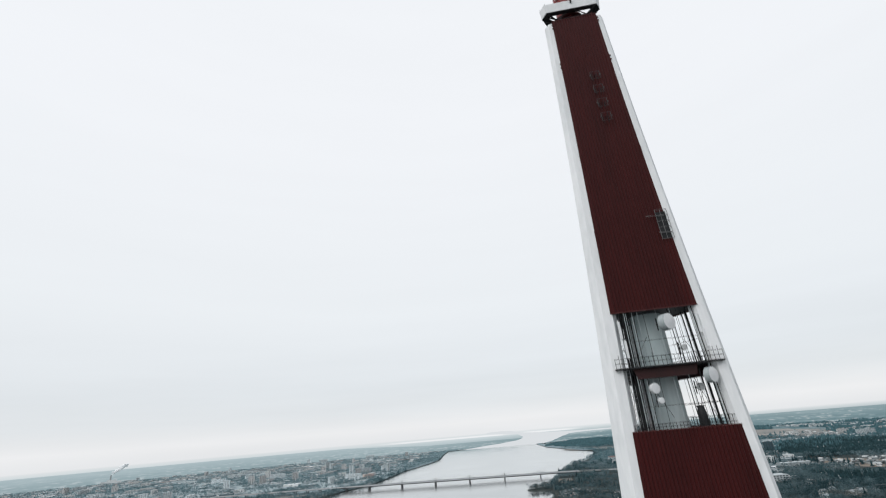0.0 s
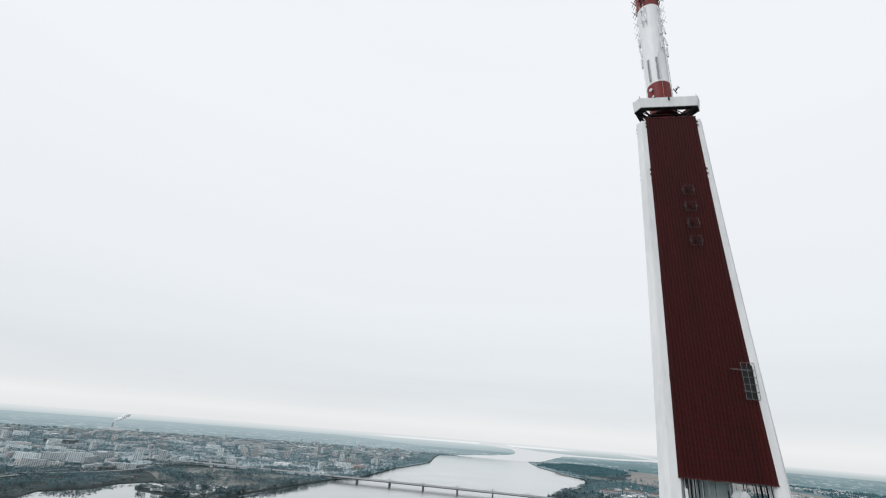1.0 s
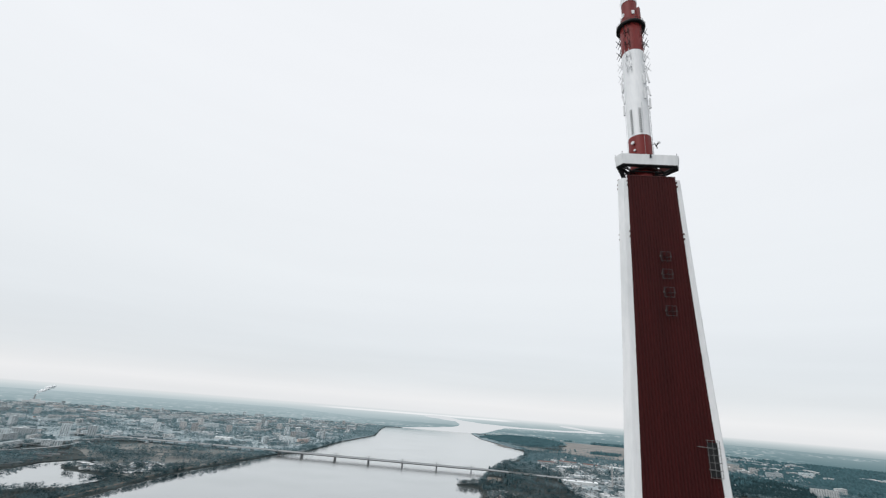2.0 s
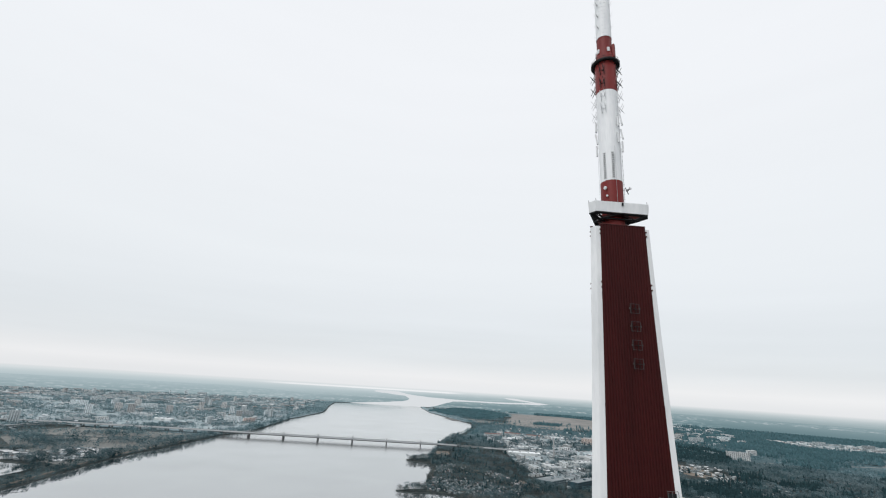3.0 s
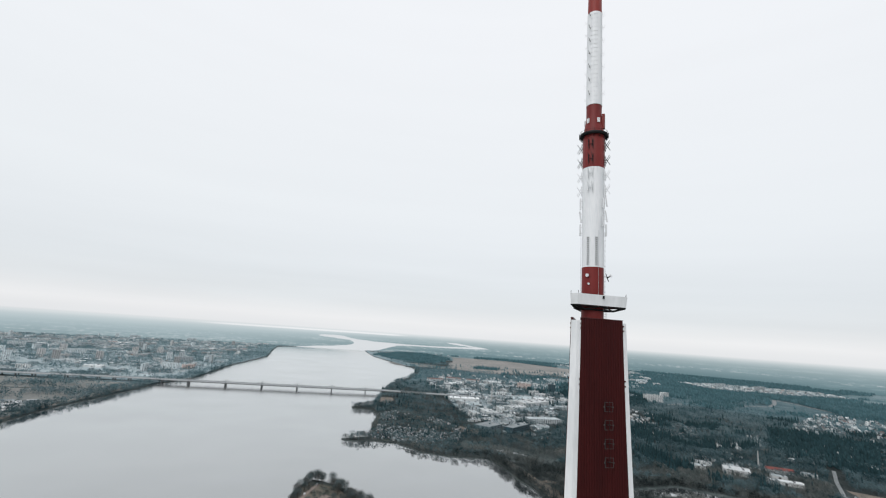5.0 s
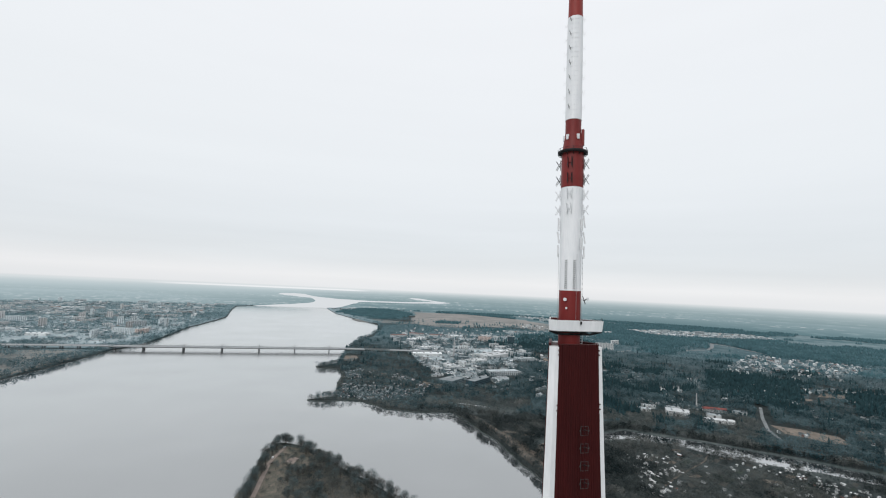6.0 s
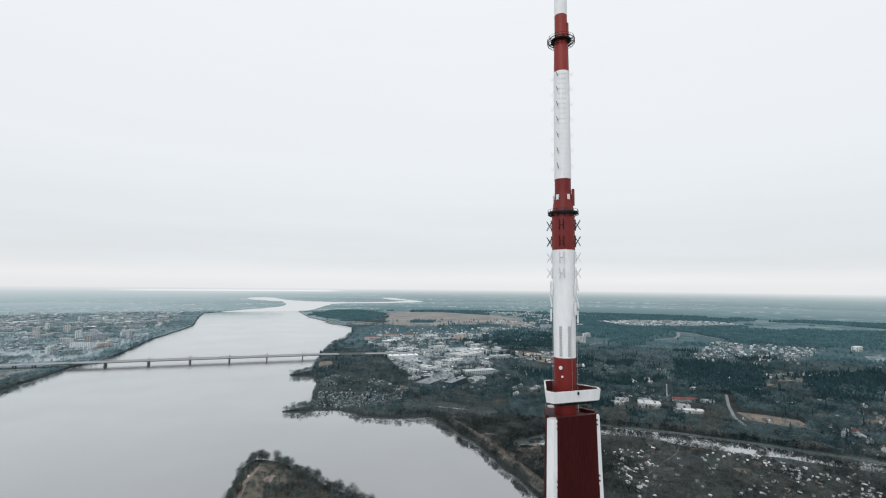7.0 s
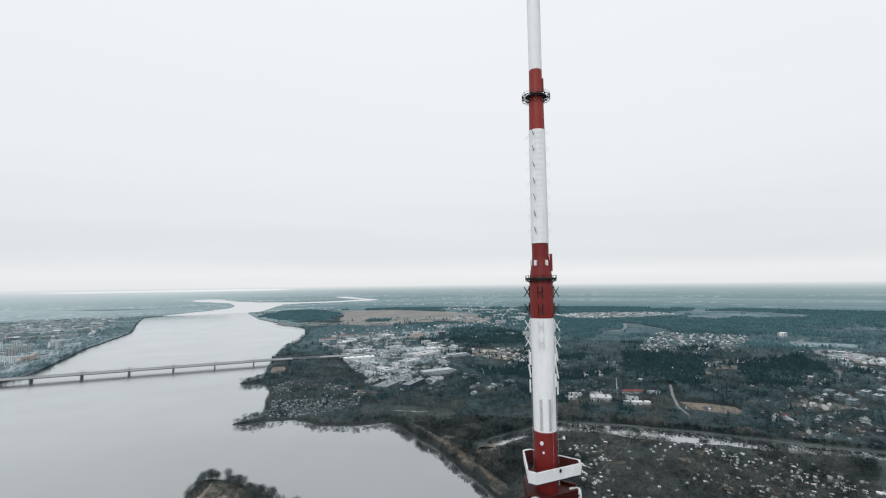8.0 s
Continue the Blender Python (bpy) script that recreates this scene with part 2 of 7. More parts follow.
def box(bm, x0, x1, y0, y1, z0, z1, m=None):
    v = [bm.verts.new((x, y, z)) for z in (z0, z1) for x, y in ((x0, y0), (x1, y0), (x1, y1), (x0, y1))]
    for f in ((3, 2, 1, 0), (4, 5, 6, 7), (0, 1, 5, 4), (1, 2, 6, 5), (2, 3, 7, 6), (3, 0, 4, 7)):
        bm.faces.new([v[i] for i in f])
    if m is not None:
        bmesh.ops.transform(bm, matrix=m, verts=v)


def rod(bm, p, q, r=0.05, n=5, r2=None):
    """A thin bar from p to q."""
    p, q = Vector(p), Vector(q)
    d = (q - p).normalized()
    a = d.orthogonal().normalized()
    b = d.cross(a)
    r2 = r if r2 is None else r2
    ring = []
    for c, rr in ((p, r), (q, r2)):
        ring.append([bm.verts.new(c + (a * math.cos(6.2832 * i / n) + b * math.sin(6.2832 * i / n)) * rr) for i in range(n)])
    for i in range(n):
        bm.faces.new((ring[0][i], ring[0][(i + 1) % n], ring[1][(i + 1) % n], ring[1][i]))
    bm.faces.new(ring[0][::-1])
    bm.faces.new(ring[1])


def lathe(bm, prof, n=40, caps=True, centre=(0, 0)):
    """Turn a profile of (radius, height) round the upright axis."""
    rings = [[bm.verts.new((centre[0] + r * math.cos(6.28319 * i / n), centre[1] + r * math.sin(6.28319 * i / n), z)) for i in range(n)] for r, z in prof]
    for a, b in zip(rings, rings[1:]):
        for i in range(n):
            bm.faces.new((a[i], a[(i + 1) % n], b[(i + 1) % n], b[i]))
    if caps:
        bm.faces.new(rings[0][::-1])
        bm.faces.new(rings[-1])


def prism(bm, levels):
    """A skin over outlines of equal count, one above the other, closed at both ends."""
    rings = [[bm.verts.new(p) for p in lev] for lev in levels]
    n = len(rings[0])
    for a, b in zip(rings, rings[1:]):
        for i in range(n):
            bm.faces.new((a[i], a[(i + 1) % n], b[(i + 1) % n], b[i]))
    bm.faces.new(rings[0][::-1])
    bm.faces.new(rings[-1])


# ---- the broadcast tower ----
TURN = -83.69        # the way that its front face looks, degrees
TOP_Z, GAP_TOP, GAP_LOW = 221.06, 163.6, 148.15


def tower_plan(z):
    """Face distance from the axis, half width of the cladding, half width to the leg's corner."""
    h = (221 - z) / 70
    return 3.518 + 0.99 * h + 1.019 * h * h, 4.10 + 1.239 * h + 1.006 * h * h, 4.813 + 1.91 * h + 0.595 * h * h


def on_face(k, a, s, z):
    """A point of face k: a from the axis, s along the face to the right as seen from outside, at height z."""
    t = radians(TURN + 120 * k)
    return Vector((math.cos(t) * a - math.sin(t) * s, math.sin(t) * a + math.cos(t) * s, z))


tower = empty("broadcast_tower", "tall white concrete tower with dark red ribbed cladding and red-white mast", "tower")

zs = [100 + 6.05 * i for i in range(21)]
zs[-1] = 220.6
for k in range(3):
    bm = bmesh.new()
    levels = []
    # the splayed foot
    a, w, wn_ = tower_plan(100)
    out = Vector((math.cos(radians(TURN + 60 + 120 * k)), math.sin(radians(TURN + 60 + 120 * k)), 0))
    for z in [-2, 50] + zs:
        zz = max(z, 100)
        a, w, wn_ = tower_plan(zz)
        push = out * (0 if z >= 100 else (100 - z) * 0.24)
        lev = [on_face(k, a, wn_, z), on_face(k + 1, a, -wn_, z), on_face(k + 1, a, -(w - 0.25), z), on_face(k + 1, a - 1.1, -(w - 0.9), z),
               on_face(k, a - 1.1, w - 0.9, z), on_face(k, a, w - 0.25, z)]
        levels.append([p + push for p in lev])
    prism(bm, levels)
    part("leg", bm, M_CONC, tower, "white painted concrete leg")


def cladding(k, z0, z1):
    """Ribbed sheet of one face between two heights."""
    steps = 10
    hs = [z0 + (z1 - z0) * i / steps for i in range(steps + 1)]
    bm = bmesh.new()
    prism(bm, [[on_face(k, tower_plan(z)[0] + d, s * tower_plan(z)[1], z) for s, d in ((-1, 0.04), (1, 0.04), (1, -0.30), (-1, -0.30))] for z in hs])
    sheet = part("cladding_panel", bm, M_CLAD, tower, "dark red ribbed metal cladding")
    bm = bmesh.new()
    pitch = 0.47
    count = int(tower_plan(z0)[1] / pitch)
    for i in range(-count, count + 1):
        s = i * pitch
        top = z1
        while top > z0 and tower_plan(top)[1] < abs(s) + 0.12:
            top -= 0.5
        if top - z0 < 1:
            continue
        lev = [z0 + (top - z0) * j / 6 for j in range(7)]
        prism(bm, [[on_face(k, tower_plan(z)[0] + d, s + o, z) for o, d in ((-0.17, 0.03), (-0.10, 0.15), (0.10, 0.15), (0.17, 0.03))] for z in lev])
    part("ribs", bm, M_CLAD, sheet, kind="stuff")
    for z in (z1 - 0.06, z0 - 0.06):
        bm = bmesh.new()
        a, w, _ = tower_plan(z)
        prism(bm, [[on_face(k, a + d, s * w, zz) for s, d in ((-1, 0.18), (1, 0.18), (1, -0.3), (-1, -0.3))] for zz in (z, z + 0.13)])
        part("edge_flashing", bm, M_DRED, sheet)


for k in range(3):
    cladding(k, GAP_TOP, TOP_Z)
    cladding(k, 100, GAP_LOW)

bm = bmesh.new()
lathe(bm, [(2.25, 60), (2.25, 219.5)], 36)
part("shaft", bm, M_CORE, tower, "grey-green painted lift shaft", True)


def tri_plate(name, z0, z1, grow, material, inner=0.0):
    bm = bmesh.new()
    levels = []
    for z in (z0, z1):
        a, w, wn_ = tower_plan(z)
        ring = []
        for k in range(3):
            ring += [on_face(k, a + grow, -wn_ * 0.97, z), on_face(k, a + grow, wn_ * 0.97, z)]
        levels.append(ring)
    prism(bm, levels)
    return part(name, bm, material, tower)


tri_plate("floor_plate", GAP_TOP + 0.05, GAP_TOP + 0.35, -0.4, M_BLACK)
tri_plate("floor_plate", GAP_LOW - 0.5, GAP_LOW - 0.15, -0.4, M_DRED)
tri_plate("floor_plate", 155.85, 156.0, -0.3, M_BLACK)
tri_plate("floor_plate", 220.2, 220.5, -0.32, M_DRED)
a156 = tower_plan(156)[0]
for k in range(3):
    g_half = 6.8 if k == 0 else 4.6
    # maintenance gallery with its deep girder and railing
    bm = bmesh.new()
    prism(bm, [[on_face(k, a156 + d, s, z) for s, d in ((-g_half, 0.75), (g_half, 0.75), (g_half, -1.2), (-g_half, -1.2))] for z in (155.82, 156.0)])
    gallery = part("gallery", bm, M_BLACK, tower, "dark steel gallery")
    bm = bmesh.new()
    prism(bm, [[on_face(k, a156 + d, s, z) for s, d in ((-4.5 * q, 0.1), (3.5 * q, 0.1), (3.5 * q, -0.5), (-4.5 * q, -0.5))] for z, q in ((154.5, 0.92), (155.8, 1.0))])
    part("girder", bm, M_GIRDER, gallery)
    bm = bmesh.new()
    for i in range(26):
        s = (-1 + 2 * i / 25) * (g_half - 0.05)
        rod(bm, on_face(k, a156 + 0.7, s, 156.0), on_face(k, a156 + 0.7, s, 157.25 + (0.5 if i in (1, 23, 24, 9) else 0)), 0.03)
    for z in (156.6, 157.2):
        rod(bm, on_face(k, a156 + 0.7, -g_half + 0.05, z), on_face(k, a156 + 0.7, g_half - 0.05, z), 0.035)
    part("railing", bm, M_BLACK, gallery)
    bm = bmesh.new()
    al = tower_plan(GAP_LOW)[0]
    for i in range(30):
        s = -6.0 + 12.2 * i / 29
        rod(bm, on_face(k, al - 0.1, s, GAP_LOW), on_face(k, al - 0.1, s, GAP_LOW + (0.75 if i < 17 else 1.2)), 0.03)
    for z, s1 in ((0.4, 6.2), (0.75, 1.0), (1.2, 6.2)):
        rod(bm, on_face(k, al - 0.1, -6.0 if z < 1 else 1.0, GAP_LOW + z), on_face(k, al - 0.1, s1, GAP_LOW + z), 0.035)
    part("parapet_rail", bm, M_BLACK, tower)
    # risers, cable runs and cat ladders in the open bay
    for s, d, r in ((-4.7, 0.2, 0.07), (-4.2, 0.5, 0.10), (-3.9, 0.3, 0.05), (-3.6, 0.9, 0.12), (-3.1, 1.1, 0.09), (-2.7, 0.6, 0.05), (1.9, 0.5, 0.06), (2.4, 0.8, 0.05),
                    (3.0, 0.5, 0.03), (4.2, 0.4, 0.035), (5.0, 0.3, 0.06), (-1.4, 0.35, 0.03), (-4.45, 0.8, 0.06), (-3.35, 0.4, 0.04)):
        bm = bmesh.new()
        rod(bm, on_face(k, tower_plan(GAP_LOW)[0] - d - 0.2, s * 1.1, GAP_LOW - 0.2), on_face(k, tower_plan(GAP_TOP)[0] - d, s, GAP_TOP + 0.1), r)
        part("riser", bm, M_BLACK, tower)
    for s, d, r in ((-4.0, 0.15, 0.05), (-3.75, 0.12, 0.03), (-2.9, 0.3, 0.04), (-2.2, 0.3, 0.025), (0.3, 0.4, 0.03), (2.1, 0.25, 0.03), (4.75, 0.2, 0.05)):
        bm = bmesh.new()
        rod(bm, on_face(k, tower_plan(GAP_LOW)[0] - d - 0.2, s * 1.1, GAP_LOW - 0.2), on_face(k, tower_plan(GAP_TOP)[0] - d, s, GAP_TOP + 0.1), r)
        part("cable", bm, M_CABLE, tower)
    bm = bmesh.new()
    for s0 in (-5.35, -4.95):
        rod(bm, on_face(k, tower_plan(149)[0] - 0.2, s0 * 1.08, 148), on_face(k, tower_plan(163)[0] - 0.2, s0 * 0.95, 163.4), 0.04)
    for i in range(36):
        z = 148.4 + i * 0.41
        q = 1.08 - 0.13 * (z - 148) / 15.4
        a = tower_plan(z)[0] - 0.2
        rod(bm, on_face(k, a, -5.35 * q, z), on_face(k, a, -4.95 * q, z), 0.025)
    part("cat_ladder", bm, M_GALV, tower)
    bm = bmesh.new()
    for z0, z1, s0, s1 in ((149, 155, -3.5, -1.2), (155, 149.5, -3.2, -0.8), (157.5, 160, -3.3, -1.6), (151, 151, -4.4, 5.0), (159.5, 159.5, -4.2, 4.8)):
        a = tower_plan((z0 + z1) / 2)[0] - 0.6
        rod(bm, on_face(k, a, s0, z0), on_face(k, a, s1, z1), 0.03)
    part("brace", bm, M_BLACK, tower)
    # small fixing lugs on the edges of the cladding
    for z in (220.0, 219.2, 210.3, 209.4):
        a, w, _ = tower_plan(z)
        for s in (-1, 1):
            c = on_face(k, a + 0.12, s * (w + 0.06), z)
            bm = bmesh.new()
            box(bm, c.x - 0.10, c.x + 0.10, c.y - 0.10, c.y + 0.10, c.z - 0.12, c.z + 0.12)
            part("lug", bm, M_DRED, tower)

# front face: four square loop antennas, one above the other
for i, z in enumerate((205.9, 202.9, 199.85, 196.85)):
    a = tower_plan(z)[0] + 0.75
    s = 0.78
    loop = empty("loop_antenna", "dark square loop antenna fixed to red cladding", "antenna", "loop antennas on the tower face")
    for q in (-0.76, 0.76):
        bm = bmesh.new()
        for zz in (-0.78, 0.78):
            rod(bm, on_face(0, a, s + q, z + zz), on_face(0, a, s + q * 0.12, z + zz), 0.05)
        rod(bm, on_face(0, a, s + q, z - 0.78), on_face(0, a, s + q, z + 0.78), 0.05)
        rod(bm, on_face(0, a, s + q, z), on_face(0, a - 0.7, s + q * 0.5, z), 0.05)
        part("half_loop", bm, M_LOOP, loop)
    for q in (-0.86, 0.86):
        bm = bmesh.new()
        c = on_face(0, a, s + q, z)
        box(bm, c.x - 0.09, c.x + 0.09, c.y - 0.09, c.y + 0.09, c.z - 0.13, c.z + 0.13)
        part("feed_insulator", bm, M_LOOP, loop)
    bm = bmesh.new()
    c = on_face(0, a - 0.45, s, z)
    rod(bm, on_face(0, a - 0.45, s - 0.4, z - 0.9), on_face(0, a - 0.45, s - 0.4, z + 0.9), 0.04)
    rod(bm, on_face(0, a - 0.45, s + 0.4, z - 0.9), on_face(0, a - 0.45, s + 0.4, z + 0.9), 0.04)
    rod(bm, on_face(0, a, s, z), on_face(0, a - 0.65, s, z), 0.06)
    part("reflector", bm, M_BLACK, loop)

# front face: caged access ladder by the right leg
bm = bmesh.new()
for s in (3.85, 4.55, 5.5):
    rod(bm, on_face(0, tower_plan(173.7)[0] + 0.45, s, 173.7), on_face(0, tower_plan(178.5)[0] + 0.45, s, 178.5), 0.035)
for i in range(6):
    z = 173.7 + i * 0.96
    a = tower_plan(z)[0]
    rod(bm, on_face(0, a + 0.45, 3.85, z), on_face(0, a + 0.45, 5.5, z), 0.03)
    rod(bm, on_face(0, a + 0.45, 3.85, z), on_face(0, a + 0.05, 3.85, z), 0.03)
    rod(bm, on_face(0, a + 0.45, 5.5, z), on_face(0, a + 0.0, 5.5, z), 0.03)
rod(bm, on_face(0, tower_plan(177.6)[0] + 0.5, 2.4, 177.6), on_face(0, tower_plan(177.6)[0] + 0.5, 4.9, 177.4), 0.05)
rod(bm, on_face(0, tower_plan(174.8)[0] + 0.5, 3.6, 174.8), on_face(0, tower_plan(174.8)[0] + 0.5, 5.3, 174.6), 0.05)
part("access_cage", bm, M_DULL, tower, "weathered caged ladder")
# black plate added behind the cage in place of its inner shade
bm = bmesh.new()
prism(bm, [[on_face(0, tower_plan(z)[0] + d, s, z) for s, d in ((3.95, 0.24), (5.3, 0.24), (5.3, 0.16), (3.95, 0.16))] for z in (173.8, 178.2)])
part("hatch", bm, M_BLACK, tower, "black plate behind the ladder, standing for shade inside the cage")


def drum(name, at, way, r, depth, group="microwave dishes on the tower"):
    """A round microwave dish with its shroud, face and bracket."""
    way = Vector(way).normalized()
    turn = way.to_track_quat("Z", "Y").to_matrix().to_4x4()
    m = Matrix.Translation(at) @ turn
    top = tagged(new(name), "white round microwave dish with a shroud on the tower", "antenna", group)
    top.matrix_world = m
    bm = bmesh.new()
    lathe(bm, [(r * 0.35, -depth * 1.1), (r * 0.8, -depth * 0.75), (r, -depth * 0.5), (r, depth * 0.5), (r * 0.97, depth * 0.53)], 24)
    part("shroud", bm, M_CABLE if r > 0.9 else M_DISH, top, smooth=True)
    bm = bmesh.new()
    lathe(bm, [(r * 0.96, depth * 0.54), (r * 0.7, depth * 0.6), (r * 0.02, depth * 0.66)], 24)
    part("radome", bm, M_DISH, top, "white radome", True)
    bm = bmesh.new()
    rod(bm, (0, 0, -depth * 1.0), (0, 0, -depth * 1.0 - 0.8), 0.12)
    rod(bm, (0, -0.8, -depth - 0.7), (0, 0.9, -depth - 0.7), 0.08)
    part("bracket", bm, M_BLACK, top)
    return top


F0 = Vector((math.cos(radians(TURN)), math.sin(radians(TURN)), 0))
S0 = Vector((-F0.y, F0.x, 0))
drum("microwave_dish", on_face(0, tower_plan(161.6)[0] + 0.2, 1.2, 161.6), F0 * 0.85 + S0 * 0.55, 1.12, 0.95)
drum("microwave_dish", on_face(0, tower_plan(154.2)[0] + 0.5, 4.6, 154.2), S0 * 0.55 + F0 * 0.75, 0.98, 0.7)
drum("microwave_dish", on_face(0, tower_plan(153.2)[0] - 0.2, -2.4, 153.2), F0 * 0.9 + S0 * 0.35, 0.66, 0.45)
drum("microwave_dish", on_face(0, tower_plan(151.7)[0] - 0.2, -2.0, 151.65), F0 + S0 * 0.2, 0.38, 0.35)
drum("microwave_dish", on_face(0, 3.0, 4.0, 153.0), F0 * 0.9 + S0 * 0.3, 0.5, 0.35)
drum("microwave_dish", on_face(0, 3.0, 3.3, 158.3), F0 * 0.9 + S0 * 0.3, 0.42, 0.3)
for s, z in ((-5.0, 161.2), (-4.7, 158.5), (5.3, 161.0), (5.6, 159.0)):
    bm = bmesh.new()
    c = on_face(0, tower_plan(z)[0] - 0.1, s, z)
    box(bm, -0.16, 0.16, -0.1, 0.1, -1.2, 1.2, Matrix.Translation(c) @ pose(0, 0, 0, 0, 0, TURN + 90))
    rod(bm, c + Vector((0, 0, -1.4)), c + Vector((0, 0, 1.4)) - F0 * 0.2, 0.05)
    tagged(part("panel_antenna", bm, M_DISH), "slim white sector antenna fixed to the tower leg", "antenna", "sector antennas on the tower")
bm = bmesh.new()
c = on_face(0, tower_plan(150)[0] - 0.6, 2.6, 149.2)
lathe(bm, [(0.0, c.z - 1.0), (0.55, c.z - 1.0), (0.55, c.z + 0.5), (0.4, c.z + 1.3), (0.5, c.z + 1.35), (0.5, c.z + 1.5)], 14, True, (c.x, c.y))
tagged(part("equipment_drum", bm, M_BLACK), "dark equipment drum standing on the tower deck", "equipment")
for i in range(7):
    c = on_face(0, tower_plan(138.6)[0] + 0.5, -3.2 + i * 1.02, 138.6)
    drum("microwave_dish", c, F0, 0.36, 0.3)

# the triangular platform at the foot of the mast
platform = empty("service_platform", "white triangular service platform with cut corners round the mast", "platform")


def hexa(scale, z, a=3.793, w=4.941):
    ring = []
    for k in range(3):
        ring += [on_face(k, a * scale, -w * scale, z), on_face(k, a * scale, w * scale, z)]
    return ring


outer0, outer1, inner1, inner0 = hexa(0.961, 223.47), hexa(1.0, 225.44), hexa(0.93, 225.44), hexa(0.90, 223.6)
for i in range(6):
    bm = bmesh.new()
    j = (i + 1) % 6
    prism(bm, [[outer0[i], outer0[j], inner0[j], inner0[i]], [outer1[i], outer1[j], inner1[j], inner1[i]]])
    wall_ = part("parapet", bm, M_CONC, platform)
    bm = bmesh.new()
    lin0, lin1 = hexa(0.895, 223.63), hexa(0.922, 225.40)
    in0, in1 = hexa(0.885, 223.63), hexa(0.912, 225.40)
    prism(bm, [[lin0[i], lin0[j], in0[j], in0[i]], [lin1[i], lin1[j], in1[j], in1[i]]])
    part("inner_lining", bm, M_DRED, wall_, "dark red lining")
low, up = hexa(0.60, 222.75), hexa(0.95, 223.40)
bm = bmesh.new()
lathe(bm, [(2.06, 223.30), (2.75, 223.30), (2.75, 223.62), (2.06, 223.62)], 30, False)
part("deck_ring", bm, M_DRED, platform, "dark red deck round the mast")
bm = bmesh.new()
for i in range(6):
    j = (i + 1) % 6
    a0, a1, b0, b1 = hexa(0.95, 223.30), hexa(0.95, 223.41), hexa(0.74, 223.30), hexa(0.74, 223.41)
    prism(bm, [[a0[i], a0[j], b0[j], b0[i]], [a1[i], a1[j], b1[j], b1[i]]])
under = part("soffit", bm, M_BLACK, platform, "black steel soffit with open corners")
for i in range(6):
    j = (i + 1) % 6
    bm = bmesh.new()
    a0, a1, b0, b1 = hexa(0.93, 223.42), hexa(0.93, 223.62), hexa(0.76, 223.42), hexa(0.76, 223.62)
    prism(bm, [[a0[i], a0[j], b0[j], b0[i]], [a1[i], a1[j], b1[j], b1[i]]])
    part("deck", bm, M_DRED, platform, "dark red walkway")


def strut(p, q, r):
    bm = bmesh.new()
    rod(bm, p, q, r, 6)
    part("strut", bm, M_BLACK, under)


for i in range(6):
    j = (i + 1) % 6
    strut(low[i], up[i], 0.16)
    strut(low[i], low[j], 0.14)
    strut(low[i], (up[i] + up[j]) / 2, 0.10)
    strut(low[j], (up[i] + up[j]) / 2, 0.10)
    strut(low[i], Vector((0, 0, 222.8)), 0.12)
for k in range(3):
    # gusset sheets towards the cut corners
    p, q = hexa(0.95, 223.4)[2 * k + 1], hexa(0.95, 223.4)[(2 * k + 2) % 6]
    r, s = hexa(0.55, 222.7)[2 * k + 1], hexa(0.55, 222.7)[(2 * k + 2) % 6]
    c = [p * 0.98 + q * 0.02, (p + q) / 2, (r + s) / 2, r]
    bm = bmesh.new()
    prism(bm, [[v for v in c], [v + Vector((0, 0, 0.05)) for v in c]])
    part("gusset", bm, M_BLACK, under)
for v in hexa(0.965, 225.44):
    bm = bmesh.new()
    rod(bm, v, v + Vector((0, 0, 0.5)), 0.04)
    part("lamp_post", bm, M_BLACK, platform)
bm = bmesh.new()
c = on_face(0, 3.85, 0.1, 225.0)
box(bm, c.x - 0.14, c.x + 0.14, c.y - 0.14, c.y + 0.1, 224.75, 225.3)
part("warning_lamp", bm, M_BLACK, platform)

bm = bmesh.new()
for s in (2.0, 2.75):
    rod(bm, on_face(0, 0.2, s, 220.6), on_face(0, 0.2, s, 223.4), 0.05)
for i in range(6):
    rod(bm, on_face(0, 0.2, 2.0, 220.9 + 0.45 * i), on_face(0, 0.2, 2.75, 220.9 + 0.45 * i), 0.045)
part("access_ladder", bm, M_DISH, platform, "white ladder under the platform")

# the mast
mast = empty("antenna_mast", "red and white banded steel antenna mast", "mast")
BANDS = [("lower_band", M_RED, [(2.05, 219), (2.05, 230.9)]),
         ("lower_white_band", M_WHITE, [(2.03, 230.9), (2.08, 242), (2.12, 251.05)]),
         ("middle_band", M_RED, [(2.15, 251.05), (2.13, 258.3), (2.0, 258.9), (1.58, 261.9), (1.53, 262.4), (1.53, 264.8)]),
         ("upper_white_band", M_WHITE, [(1.60, 264.8), (1.52, 286.35)]),
         ("upper_band", M_RED_UP, [(1.45, 286.35), (1.38, 291.8), (1.25, 292.4), (1.22, 298.15)]),
         ("top_white_band", M_WHITE, [(1.24, 298.15), (1.26, 318), (1.2, 330)])]
band = {}
for name, m, prof in BANDS:
    bm = bmesh.new()
    lathe(bm, prof, 44)
    band[name] = part(name, bm, m, mast, smooth=True)


def around(deg, r, z):
    return Vector((math.cos(radians(deg)) * r, math.sin(radians(deg)) * r, z))


